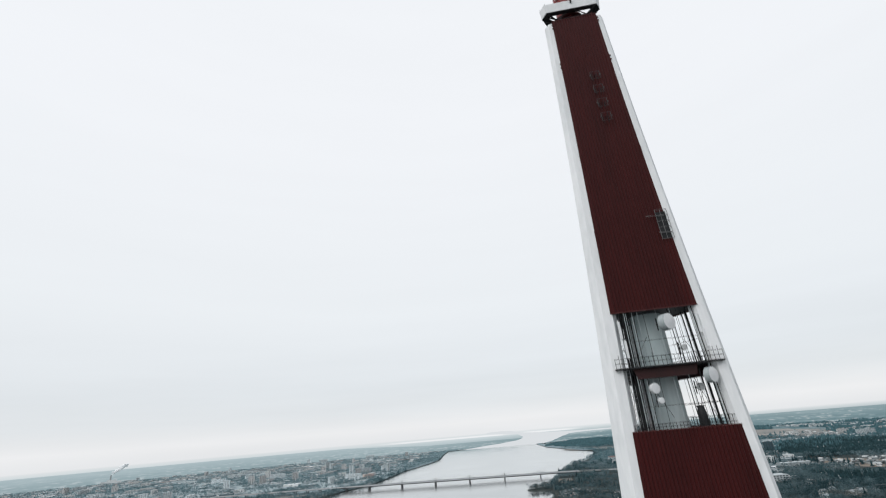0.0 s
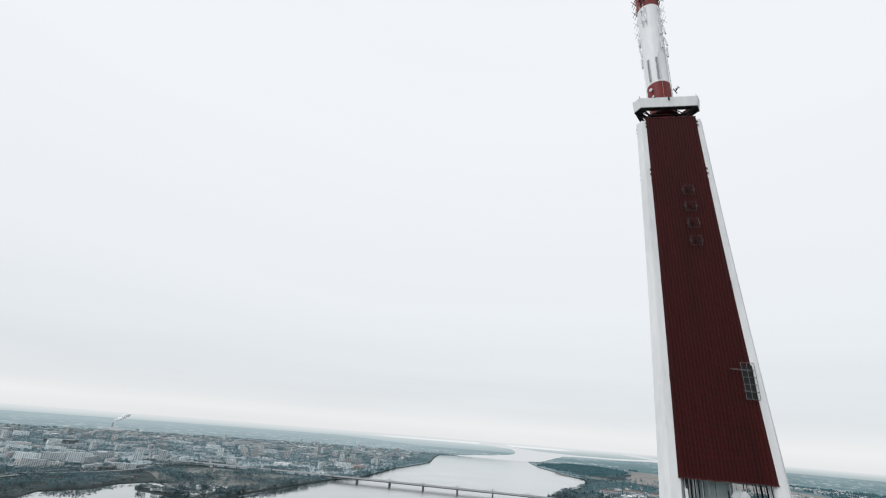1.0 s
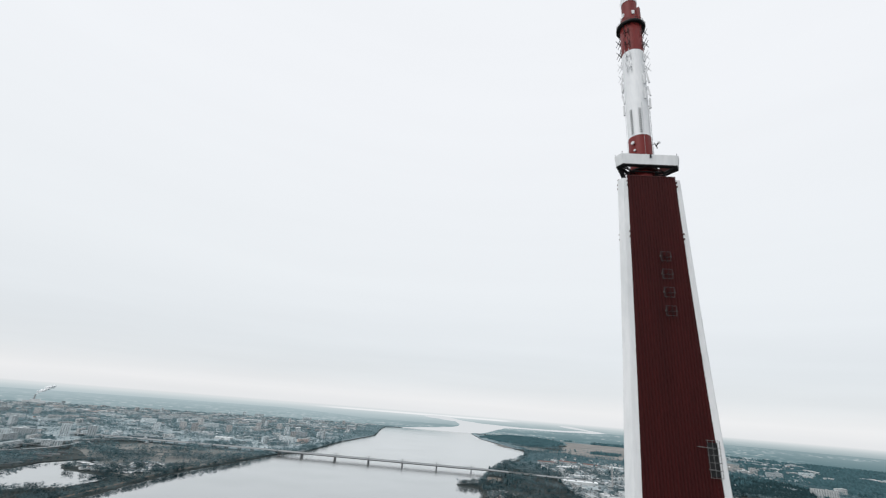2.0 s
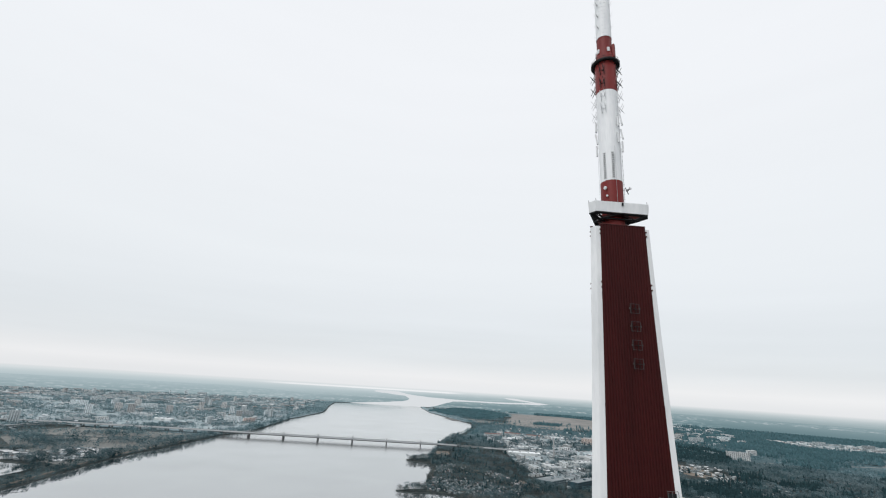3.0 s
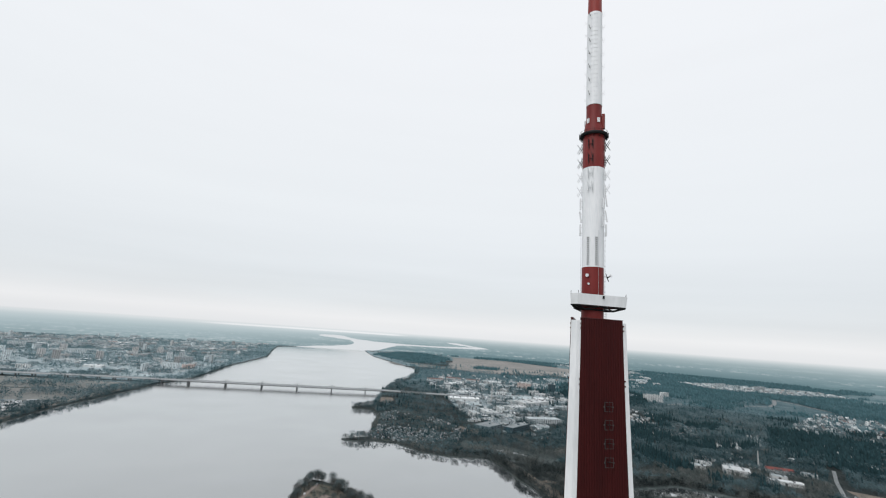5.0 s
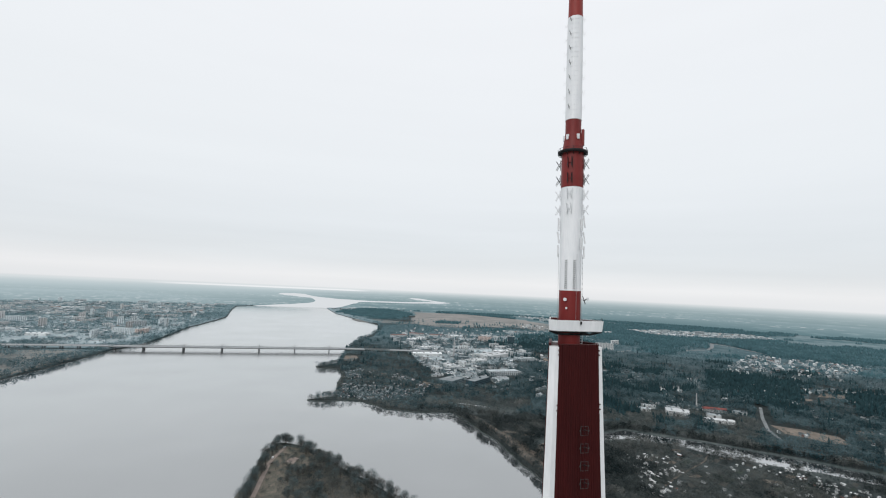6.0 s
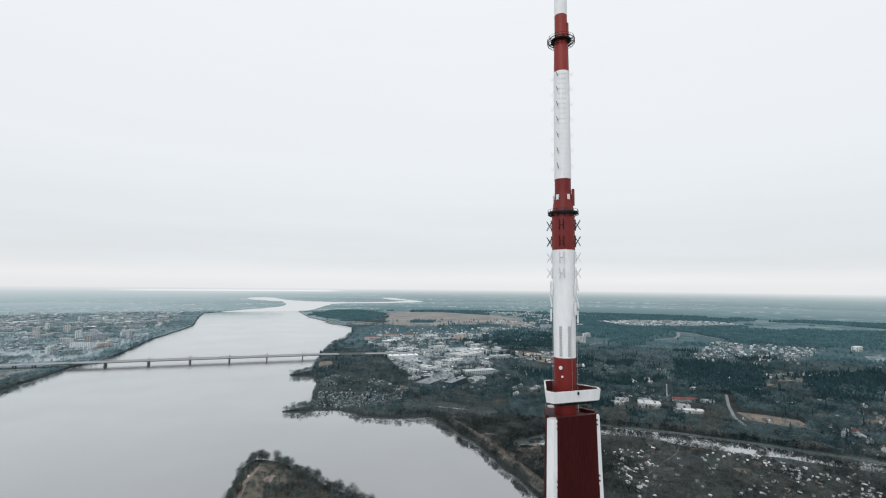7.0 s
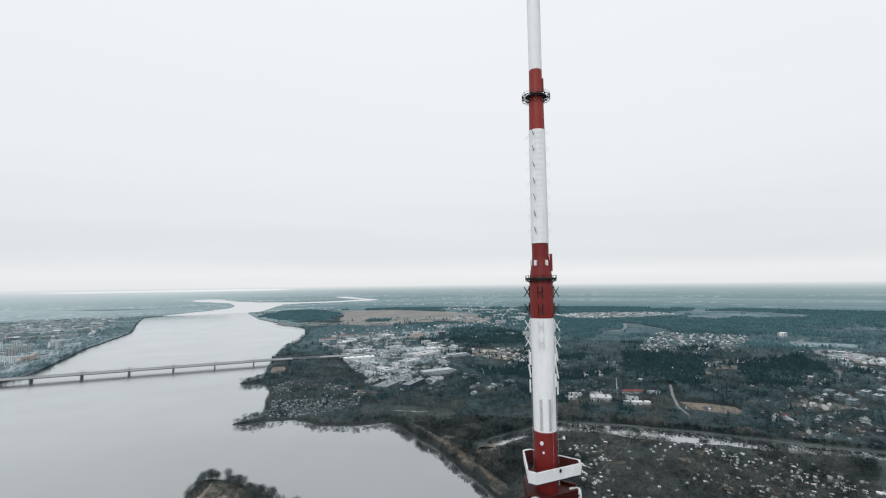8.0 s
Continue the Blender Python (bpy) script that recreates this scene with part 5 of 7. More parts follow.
def gabled(name, label, lx, ly, h, rise, wall, roof, group, cat="house", chimney=True):
    """A house with a pitched roof, windows, a door and a chimney."""
    ob = empty(name, label, cat, group)
    bm = bmesh.new()
    prism(bm, [[(x, y, z) for y, z in ((-ly / 2, -1.0), (ly / 2, -1.0), (ly / 2, h), (0, h + rise), (-ly / 2, h))] for x in (-lx / 2, lx / 2)])
    part("wall", bm, wall, ob)
    bm = bmesh.new()
    e = 0.45
    for s in (-1, 1):
        prism(bm, [[(x, s * (ly / 2 + e), h - rise * e / (ly / 2) + 0.03), (x, 0.0, h + rise + 0.03), (x, 0.0, h + rise + 0.22), (x, s * (ly / 2 + e), h - rise * e / (ly / 2) + 0.2)] for x in (-lx / 2 - 0.4, lx / 2 + 0.4)])
    r = part("roof", bm, roof, ob)
    if chimney:
        bm = bmesh.new()
        box(bm, lx * 0.18, lx * 0.18 + 0.7, -0.9, -0.2, h + rise * 0.5, h + rise + 0.9)
        part("chimney", bm, M_PINK, r)
    for s in (-1, 1):
        for i in range(1 if lx < 20 else 5):
            bm = bmesh.new()
            x = -lx / 2 + (i + 0.5) * lx / (1 if lx < 20 else 5)
            lo, hi = sorted((s * (ly / 2 - 0.1), s * (ly / 2 + 0.04)))
            box(bm, x - 0.5, x + 0.5, lo, hi, 0.9, min(h - 0.3, 2.2))
            part("window", bm, M_PANE, ob)
    return ob


def hall(name, label, lx, ly, h, wall, roof, group):
    """A low industrial hall with roof lights and gates."""
    ob = empty(name, label, "industrial hall", group)
    bm = bmesh.new()
    prism(bm, [[(x, y, z) for y, z in ((-ly / 2, -1.0), (ly / 2, -1.0), (ly / 2, h), (0, h + ly * 0.05), (-ly / 2, h))] for x in (-lx / 2, lx / 2)])
    part("wall", bm, wall, ob)
    bm = bmesh.new()
    for s in (-1, 1):
        prism(bm, [[(x, s * (ly / 2 + 0.3), h + 0.02), (x, 0, h + ly * 0.05 + 0.03), (x, 0, h + ly * 0.05 + 0.3), (x, s * (ly / 2 + 0.3), h + 0.3)] for x in (-lx / 2 - 0.3, lx / 2 + 0.3)])
    r = part("roof", bm, roof, ob)
    for i in range(2 if lx < 70 else 4):
        bm = bmesh.new()
        x = -lx / 2 + (i + 0.5) * lx / (2 if lx < 70 else 4)
        box(bm, x - 1.6, x + 1.6, -ly * 0.32, ly * 0.32, h + ly * 0.02, h + ly * 0.05 + 0.8)
        part("roof_light", bm, M_PANE if i % 2 else M_FLAT, r)
    for i in range(1):
        bm = bmesh.new()
        x = -lx / 2 + (i + 0.5) * lx / 1
        box(bm, x - 2, x + 2, -ly / 2 - 0.06, -ly / 2 + 0.1, 0, min(4.2, h - 0.8))
        part("gate", bm, M_DARKROOF, ob)
    return ob


def put_down(ob, x, y, turn, r):
    """A copy of a building at a place, noted as built ground."""
    BUILT.append((x, y, r))
    return copy_thing(ob, pose(x, y, LAND_Z, 0, 0, turn))


def retire(kinds):
    """Take away the patterns from which the copies were made."""
    for ob in kinds:
        for o in [*ob.children_recursive, ob]:
            bpy.data.objects.remove(o)


G_FLATS, G_HALLS, G_HOMES, G_SHEDS = "apartment blocks across the river", "industrial buildings of the town", "houses among the woods", "garden sheds"
slabs = [block("apartment_block", "long grey panel apartment block", 72, 12, 26, M_PANEL, M_FLAT, 9, G_FLATS),
         block("apartment_block", "long low grey panel apartment block", 84, 12, 15, M_PANEL, M_FLAT, 5, G_FLATS),
         block("apartment_block", "low brick apartment block", 58, 13, 15, M_PINK, M_FLAT, 5, G_FLATS),
         block("apartment_block", "pale apartment block with flat roof", 46, 14, 18, M_PALE, M_SHEET, 6, G_FLATS)]
points = [block("apartment_tower", "tall grey panel apartment tower", 22, 18, 38, M_PANEL, M_FLAT, 12, G_FLATS),
          block("apartment_tower", "tall pinkish brick apartment tower", 24, 18, 36, M_PINK, M_FLAT, 12, G_FLATS)]
halls = [hall("industrial_hall", "low white-roofed industrial hall", 62, 30, 8, M_PALE, M_SHEET, G_HALLS),
         hall("industrial_hall", "low grey-roofed industrial hall", 40, 22, 7, M_PANEL, M_FLAT, G_HALLS),
         hall("industrial_hall", "small pale workshop hall", 24, 13, 5.5, M_PALE, M_FLAT, G_HALLS),
         hall("industrial_hall", "long grey storage hall", 80, 22, 9, M_PANEL, M_FLAT, G_HALLS),
         block("office_block", "grey flat-roofed office block", 36, 15, 14, M_PALE, M_FLAT, 4, G_HALLS),
         block("office_block", "dark blue-grey flat-roofed office block", 44, 24, 10, M_BLUE, M_FLAT, 3, G_HALLS)]
homes = [gabled("house", "small pale house with a light roof", 10, 7.5, 4.2, 2.6, M_PALE, M_SHEET, G_HOMES),
         gabled("house", "small house with a grey roof", 9, 7, 3.8, 2.8, M_PALE, M_DARKROOF, G_HOMES),
         gabled("house", "small brick house with a rust-red roof", 9.5, 7.5, 4.0, 2.8, M_PINK, M_RUST, G_HOMES),
         gabled("house", "large pale house with a light roof", 13, 9, 5.2, 2.2, M_PALE, M_FLAT, G_HOMES)]
M_SHED = mat("weathered_shed_roof", (0.20, 0.22, 0.225), (0.40, 0.42, 0.42), 0.3, 0.8, fine=6, bump=0.0, rand=0.5)
sheds = [gabled("garden_shed", "small garden shed with a white roof", 3.2, 2.4, 1.8, 0.6, M_SHED, M_SHEET, G_SHEDS, "shed", False),
         gabled("garden_shed", "small garden shed with a grey roof", 3.8, 2.8, 1.9, 0.8, M_SHED, M_SHED, G_SHEDS, "shed", False),
         gabled("greenhouse", "low white greenhouse in a garden plot", 4.8, 2.0, 1.4, 0.6, M_SHEET, M_SHED, G_SHEDS, "greenhouse", False)]


def scatter(kinds, weights, loop, count, gap, angle, spread, r):
    """Place copies at random within a loop, no two too close."""
    xs, ys = [p[0] for p in loop], [p[1] for p in loop]
    made, tries = 0, 0
    here = []
    while made < count and tries < count * 60:
        tries += 1
        x, y = rng.uniform(min(xs), max(xs)), rng.uniform(min(ys), max(ys))
        if not inside(np.array([x]), np.array([y]), loop)[0] or not IS_LAND(np.array([x]), np.array([y]))[0]:
            continue
        if any((x - a) ** 2 + (y - b) ** 2 < gap * gap for a, b in here) or any((x - a) ** 2 + (y - b) ** 2 < (q + r) ** 2 for a, b, q in BUILT):
            continue
        i = rng.choice(len(kinds), p=np.array(weights) / sum(weights))
        put_down(kinds[i], x, y, angle + rng.choice((0, 90)) + rng.normal(0, spread), r)
        here.append((x, y))
        made += 1


# single landmarks
def landmark(ob, x, y, turn, r):
    ob.matrix_world = pose(x, y, LAND_Z, 0, 0, turn)
    BUILT.append((x, y, r))


landmark(block("orange_building", "orange rendered riverside building", 46, 16, 17, M_ORANGE, M_PINK, 5, ""), -923, 1905, 60, 26)
landmark(block("office_slab", "long low grey flat-roofed building by the road", 90, 30, 11, M_PANEL, M_FLAT, 3, ""), 345, 1160, 10, 48)
landmark(block("apartment_slab", "white nine-storey apartment slab among pines", 74, 13, 27, M_PALE, M_FLAT, 9, ""), 1000, 1790, -14, 40)
landmark(block("exhibition_hall", "huge dark flat-roofed hall", 110, 60, 20, M_DARKROOF, M_FLAT, 3, ""), -2215, 1580, 30, 60)
landmark(hall("factory_hall", "white-roofed factory hall beside a chimney", 42, 30, 9, M_PALE, M_SHEET, ""), 588, 760, -30, 25)
landmark(gabled("factory_house", "long factory building with a rust-red roof", 46, 12, 6, 3.2, M_PINK, M_TILE, "", "factory"), 690, 782, -22, 22)
landmark(hall("factory_store", "long pale factory store with roof lights", 52, 14, 6, M_PALE, M_SHEET, ""), 636, 706, -22, 24)
landmark(hall("white_hall", "small white hall among trees", 26, 12, 6, M_PALE, M_SHEET, ""), 560, 812, -20, 14)
landmark(gabled("red_roofed_house", "white house with a bright red roof", 15, 11, 5, 3.2, M_PALE, M_TILE, ""), 818, 533, 40, 11)
landmark(block("white_block", "white flat-roofed block in the far woods", 52, 22, 18, M_PALE, M_SHEET, 5, ""), 2007, 1359, 20, 30)
chim = empty("factory_chimney", "tall slim brick factory chimney", "chimney")
bm = bmesh.new()
lathe(bm, [(1.6, -1), (1.0, 30), (1.15, 30.2), (1.15, 31)], 16)
part("stack", bm, M_PINK, chim, smooth=True)
bm = bmesh.new()
lathe(bm, [(2.3, -1), (2.3, 3), (1.9, 3.4)], 16)
part("plinth", bm, M_PINK, chim)
landmark(chim, 673, 812, 0, 3)
big_chim = empty("works_chimney", "very tall brick chimney of the riverside works", "chimney")
bm = bmesh.new()
lathe(bm, [(3.0, -1), (1.7, 56), (1.95, 56.3), (1.95, 58)], 18)
part("stack", bm, M_PINK, big_chim, smooth=True)
bm = bmesh.new()
lathe(bm, [(4.0, -1), (4.0, 5), (3.3, 5.5)], 18)
part("plinth", bm, M_PINK, big_chim)
landmark(big_chim, 265, 1479, 0, 5)
M_SLATE = mat("blue_black_glazed_cladding", (0.018, 0.045, 0.06), (0.04, 0.085, 0.105), 0.2, 0.4, fine=6, bump=0.0)
landmark(hall("works_hall", "huge white-roofed works hall by the river", 128, 66, 11, M_PALE, M_SHEET, ""), 398, 1485, 38, 66)
landmark(hall("works_hall", "long white-roofed works hall beside the road", 100, 34, 9, M_PALE, M_SHEET, ""), 172, 1486, 4, 50)
landmark(hall("works_hall", "white works hall with roof lights", 70, 36, 8, M_PALE, M_SHEET, ""), 318, 1372, 38, 38)
landmark(block("glazed_office", "dark blue glazed flat-roofed office building", 84, 24, 13, M_SLATE, M_FLAT, 3, ""), 243, 1030, 48, 42)
landmark(block("glazed_office", "low green-grey flat-roofed office building", 62, 40, 8, M_BLUE, M_FLAT, 2, ""), 178, 1050, 48, 38)
landmark(block("ochre_block", "pale ochre apartment block behind the works", 58, 22, 22, M_ORANGE, M_FLAT, 7, ""), 505, 1975, -35, 30)
landmark(block("green_tower", "white and green office tower", 30, 20, 34, M_SLATE, M_SHEET, 9, ""), 602, 1886, -20, 18)
for x, y, a in ((110, 2068, 8), (205, 2160, -12), (300, 2120, -20)):
    landmark(gabled("row_house", "long terrace with a faded rust roof", 74, 14, 8, 3.5, M_PINK, M_RUST, "terraces by the river", "terrace"), x, y, a, 36)
cube = block("terrace_house", "blue-grey three-storey flat-roofed house", 25, 15, 11, M_BLUE, M_FLAT, 3, "blue-grey houses")
for x, y in ((1077, 617), (1056, 583), (1034, 549), (1140, 584), (1125, 553), (1186, 577), (1170, 540), (1105, 522)):
    put_down(cube, x, y, 12, 14)
for x, y, a in ((655, 742, -22), (608, 800, -20), (735, 765, -22), (535, 790, -30), (1762, 971, 20), (1684, 861, 30), (1641, 824, 30), (1734, 1006, 20)):
    put_down(halls[2], x, y, a, 16)
for x, y in ((394, 981), (372, 960), (353, 906), (403, 934), (420, 950), (786, 529), (793, 498), (800, 512), (869, 1054), (889, 1114), (880, 1080)):
    put_down(homes[3], x, y, 40, 8)
for x, y, k in ((534, 2064, 3), (1174, 2006, 3), (1153, 2426, 0), (1402, 2642, 0), (1971, 2741, 0), (2123, 2563, 2), (2294, 2573, 2), (2050, 2640, 3), (2200, 2700, 0)):
    put_down(slabs[k], x, y, 10 + 5 * k, 36)
for x, y, k in ((-1528, 1772, 0), (-1486, 1962, 1), (-1359, 2035, 1), (-1424, 2410, 1), (-1352, 2511, 1)):
    put_down(points[k], x, y, 15, 15)
for x, y, k in ((-1494, 1687, 3), (-1376, 1874, 3), (-1323, 1594, 4), (-1358, 1476, 5), (-922, 1600, 1)):
    put_down(halls[k], x, y, 12, 34)
for i in range(4):
    put_down(slabs[0], -1560 + i * 8, 1005 + 72 * i, 12 + 4 * i, 38)
for x, y, k, a in ((-1523, 1350, 0, 20), (-1440, 1372, 0, 20), (-1120, 2260, 0, 10), (-1700, 2300, 1, 0)):
    put_down(points[k], x, y, a, 15)
for x, y, k, a in ((-1390, 1560, 3, 14), (-1300, 1500, 5, 14), (-1200, 1760, 0, 10), (-1330, 1830, 3, 5), (-1060, 1660, 1, 10)):
    put_down(halls[k], x, y, a, 40)
for x, y, k in ((240, 1125, 1), (150, 1120, 2), (315, 1080, 1)):
    put_down(halls[k], x, y, 20 + 7 * k, 22)
for x, y, k in ((500, 1420, 3), (400, 1620, 3), (190, 1410, 1), (470, 1600, 0)):
    put_down(halls[k], x, y, 8 + 4 * k, 36)

scatter(slabs + points, (3, 4, 3, 2, 0.6, 0.6), QUARTER, 200, 58, 20, 9, 30)
scatter(halls[:5], (2, 3, 4, 1, 2), QUARTER, 60, 50, 20, 12, 24)
scatter(halls, (2, 3, 5, 1, 2, 1), TOWN, 95, 30, 12, 9, 17)
scatter(homes, (3, 2, 1, 2), [(-60, 1640), (40, 2080), (200, 2500), (700, 2560), (760, 2260), (400, 2250), (60, 2074)], 40, 24, 12, 20, 10)
scatter(homes, (4, 2, 1, 2), HOUSES, 120, 19, 25, 20, 8)
scatter(homes, (4, 3, 1, 1), [(1000, 700), (900, 560), (850, 380), (1000, 330), (1400, 500), (1700, 900), (1500, 820)], 45, 22, 25, 25, 9)
scatter(homes, (4, 2, 1, 2), [(1500, 2300), (2300, 2150), (2500, 2500), (1600, 2700)], 40, 26, 25, 25, 10)
scatter(slabs[2:] + homes, (1, 1, 3, 1, 1, 1), [(900, 2500), (1500, 2450), (1650, 3050), (1000, 2950)], 60, 34, 12, 20, 14)
scatter(homes, (4, 3, 1, 2), [(600, 900), (900, 850), (1300, 1050), (1900, 1250), (1600, 1150), (1000, 1180)], 34, 24, 25, 25, 10)
scatter(sheds, (4, 5, 2), GARDEN, 60, 7, 30, 12, 4)
scatter(sheds, (1, 6, 1), GARDEN_B, 40, 9, 10, 12, 5)
scatter(sheds + homes[:2], (3, 3, 1, 1, 1), [(760, 520), (700, 470), (820, 380), (930, 420), (880, 560)], 26, 14, 40, 20, 7)
scatter(sheds + halls[2:3], (3, 3, 1, 1), [(-1000, 880), (-815, 870), (-815, 1010), (-980, 1040)], 34, 14, 10, 20, 8)
retire(slabs + points + halls + homes + sheds + [cube])


# ---- trees and woods ----
M_BARK = mat("grey_brown_bark", (0.045, 0.04, 0.034), (0.09, 0.08, 0.068), 1.2, 0.95, fine=5, bump=0.1, spec=0.1)
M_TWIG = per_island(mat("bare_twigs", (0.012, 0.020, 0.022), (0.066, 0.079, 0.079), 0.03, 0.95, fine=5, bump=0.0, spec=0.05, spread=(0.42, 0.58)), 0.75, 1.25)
# _M, _MF, _F, _L and _FL: twig copies with haze painted in by distance
M_TWIG_M = per_island(mat("bare_twigs_mid_haze", (0.018, 0.046, 0.055), (0.110, 0.166, 0.182), 0.018, 0.95, fine=4, bump=0.0, spec=0.05, spread=(0.42, 0.58)), 0.8, 1.2)
M_TWIG_F = per_island(mat("bare_twigs_far_haze", (0.066, 0.140, 0.162), (0.165, 0.245, 0.270), 0.009, 0.95, fine=4, bump=0.0, spec=0.05, spread=(0.42, 0.58)), 0.7, 1.3)
M_TWIG_L = per_island(mat("bare_twigs_bank_haze", (0.072, 0.138, 0.157), (0.168, 0.244, 0.266), 0.018, 0.95, fine=5, bump=0.0, spec=0.05, spread=(0.38, 0.62)), 0.7, 1.3)
M_TWIG_I = per_island(mat("brown_bare_twigs", (0.034, 0.043, 0.043), (0.105, 0.109, 0.102), 0.06, 0.95, fine=5, bump=0.0, spec=0.05, spread=(0.38, 0.62)), 0.6, 1.5)
M_TWIG_B = per_island(mat("brown_birch_twigs", (0.038, 0.050, 0.051), (0.128, 0.136, 0.130), 0.03, 0.95, fine=5, bump=0.0, spec=0.05, spread=(0.38, 0.62)), 0.75, 1.25)
M_ALDER = per_island(mat("grey_green_alder_twigs", (0.040, 0.062, 0.066), (0.120, 0.152, 0.156), 0.05, 0.95, fine=5, bump=0.0, spec=0.05, spread=(0.38, 0.62)), 0.65, 1.4)
M_TWIG_FL = per_island(mat("grove_twigs_far_haze", (0.165, 0.255, 0.280), (0.265, 0.350, 0.376), 0.010, 0.95, fine=6, bump=0.0, spec=0.05, spread=(0.38, 0.62)), 0.8, 1.2)
M_TWIG_MF = per_island(mat("bare_twigs_outer_haze", (0.050, 0.098, 0.112), (0.150, 0.206, 0.224), 0.014, 0.95, fine=4, bump=0.0, spec=0.05, spread=(0.42, 0.58)), 0.8, 1.2)
M_TWIG_P = per_island(mat("pale_brown_twigs", (0.050, 0.071, 0.074), (0.160, 0.168, 0.160), 0.03, 0.95, fine=5, bump=0.0, spec=0.05, spread=(0.38, 0.62)), 0.75, 1.25)
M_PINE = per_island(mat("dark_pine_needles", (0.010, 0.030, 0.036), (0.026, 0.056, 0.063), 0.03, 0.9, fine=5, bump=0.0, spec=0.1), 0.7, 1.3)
# the same pines farther off, paled and blued to paint in haze
M_PINE_F = per_island(mat("pine_needles_far_haze", (0.034, 0.082, 0.096), (0.068, 0.132, 0.150), 0.012, 0.9, fine=5, bump=0.0, spec=0.1), 0.75, 1.25)


def crowns(pos, height, radius, k, fat):
    """Bare crowns: k thin twig blades a tree, and a three-sided trunk."""
    n = len(pos)
    up = rng.uniform(0.22, 0.80, (n, k))
    az = rng.uniform(0, 6.2832, (n, k))
    el = rng.uniform(0.1, 1.25, (n, k))
    bulge = np.sin(np.clip((up - 0.1) / 0.95, 0, 1) * 3.1416) ** 0.6
    ln = radius[:, None] * rng.uniform(0.45, 1.15, (n, k)) * bulge
    start = np.stack([pos[:, None, 0] + np.cos(az) * ln * 0.15, pos[:, None, 1] + np.sin(az) * ln * 0.15, pos[:, None, 2] + up * height[:, None]], -1)
    d = np.stack([np.cos(az) * np.cos(el), np.sin(az) * np.cos(el), np.sin(el)], -1)
    tip = start + d * ln[..., None]
    tip[..., 2] = np.minimum(tip[..., 2], pos[:, None, 2] + height[:, None] * rng.uniform(0.92, 1.05, (n, k)))
    side = np.stack([rng.normal(0, 1, (n, k)), rng.normal(0, 1, (n, k)), rng.normal(0, 0.6, (n, k))], -1)
    side *= (fat * ln * rng.uniform(0.5, 1.2, (n, k)))[..., None] / np.linalg.norm(side, axis=-1)[..., None]
    mid = start + d * (ln * 0.55)[..., None]
    co = np.stack([mid - side, mid + side, tip], 2).reshape(-1, 3)
    tr = np.arange(len(co)).reshape(-1, 3)
    # trunks
    r0 = (height * 0.018)[:, None]
    ang = np.array([0, 2.094, 4.189])[None]
    b = np.stack([pos[:, 0:1] + np.cos(ang) * r0, pos[:, 1:2] + np.sin(ang) * r0, np.repeat(pos[:, 2:3] - 0.5, 3, 1)], -1)
    t = np.stack([pos[:, 0], pos[:, 1], pos[:, 2] + height * 0.85], -1)[:, None]
    tc = np.concatenate([b, t], 1).reshape(-1, 3)
    tt = (np.arange(n)[:, None, None] * 4 + np.array([[0, 1, 3], [1, 2, 3], [2, 0, 3]])[None]).reshape(-1, 3) + len(co)
    return np.concatenate([co, tc]), np.concatenate([tr, tt])


def spires(pos, height, radius, tiers, n_side):
    """Conifers: jagged tiers of drooping boughs."""
    n = len(pos)
    co, tr, base = [], [], 0
    for t in range(tiers):
        lo, hi = 0.12 + 0.80 * t / tiers, 0.12 + 0.80 * t / tiers + 1.25 / tiers
        rr = radius * (1 - 0.8 * t / tiers)
        ang = (np.arange(n_side) / n_side * 6.2832)[None] + rng.uniform(0, 6.28, (n, 1))
        q = rr[:, None] * rng.uniform(0.6, 1.2, (n, n_side))
        ring = np.stack([pos[:, 0:1] + np.cos(ang) * q, pos[:, 1:2] + np.sin(ang) * q, pos[:, 2:3] + (lo + rng.uniform(-0.03, 0.03, (n, n_side))) * height[:, None]], -1)
        apex = np.stack([pos[:, 0], pos[:, 1], pos[:, 2] + np.minimum(hi, 1.0) * height], -1)[:, None]
        co.append(np.concatenate([ring, apex], 1).reshape(-1, 3))
        f = np.array([[i, (i + 1) % n_side, n_side] for i in range(n_side)])
        tr.append((np.arange(n)[:, None, None] * (n_side + 1) + f[None]).reshape(-1, 3) + base)
        base += n * (n_side + 1)
    return np.concatenate(co), np.concatenate(tr)


FAR_SIDE = [(x + 14, y + 20) for x, y in CANAL]
NEAR_SIDE = [(x - 12, y - 17) for x, y in CANAL]


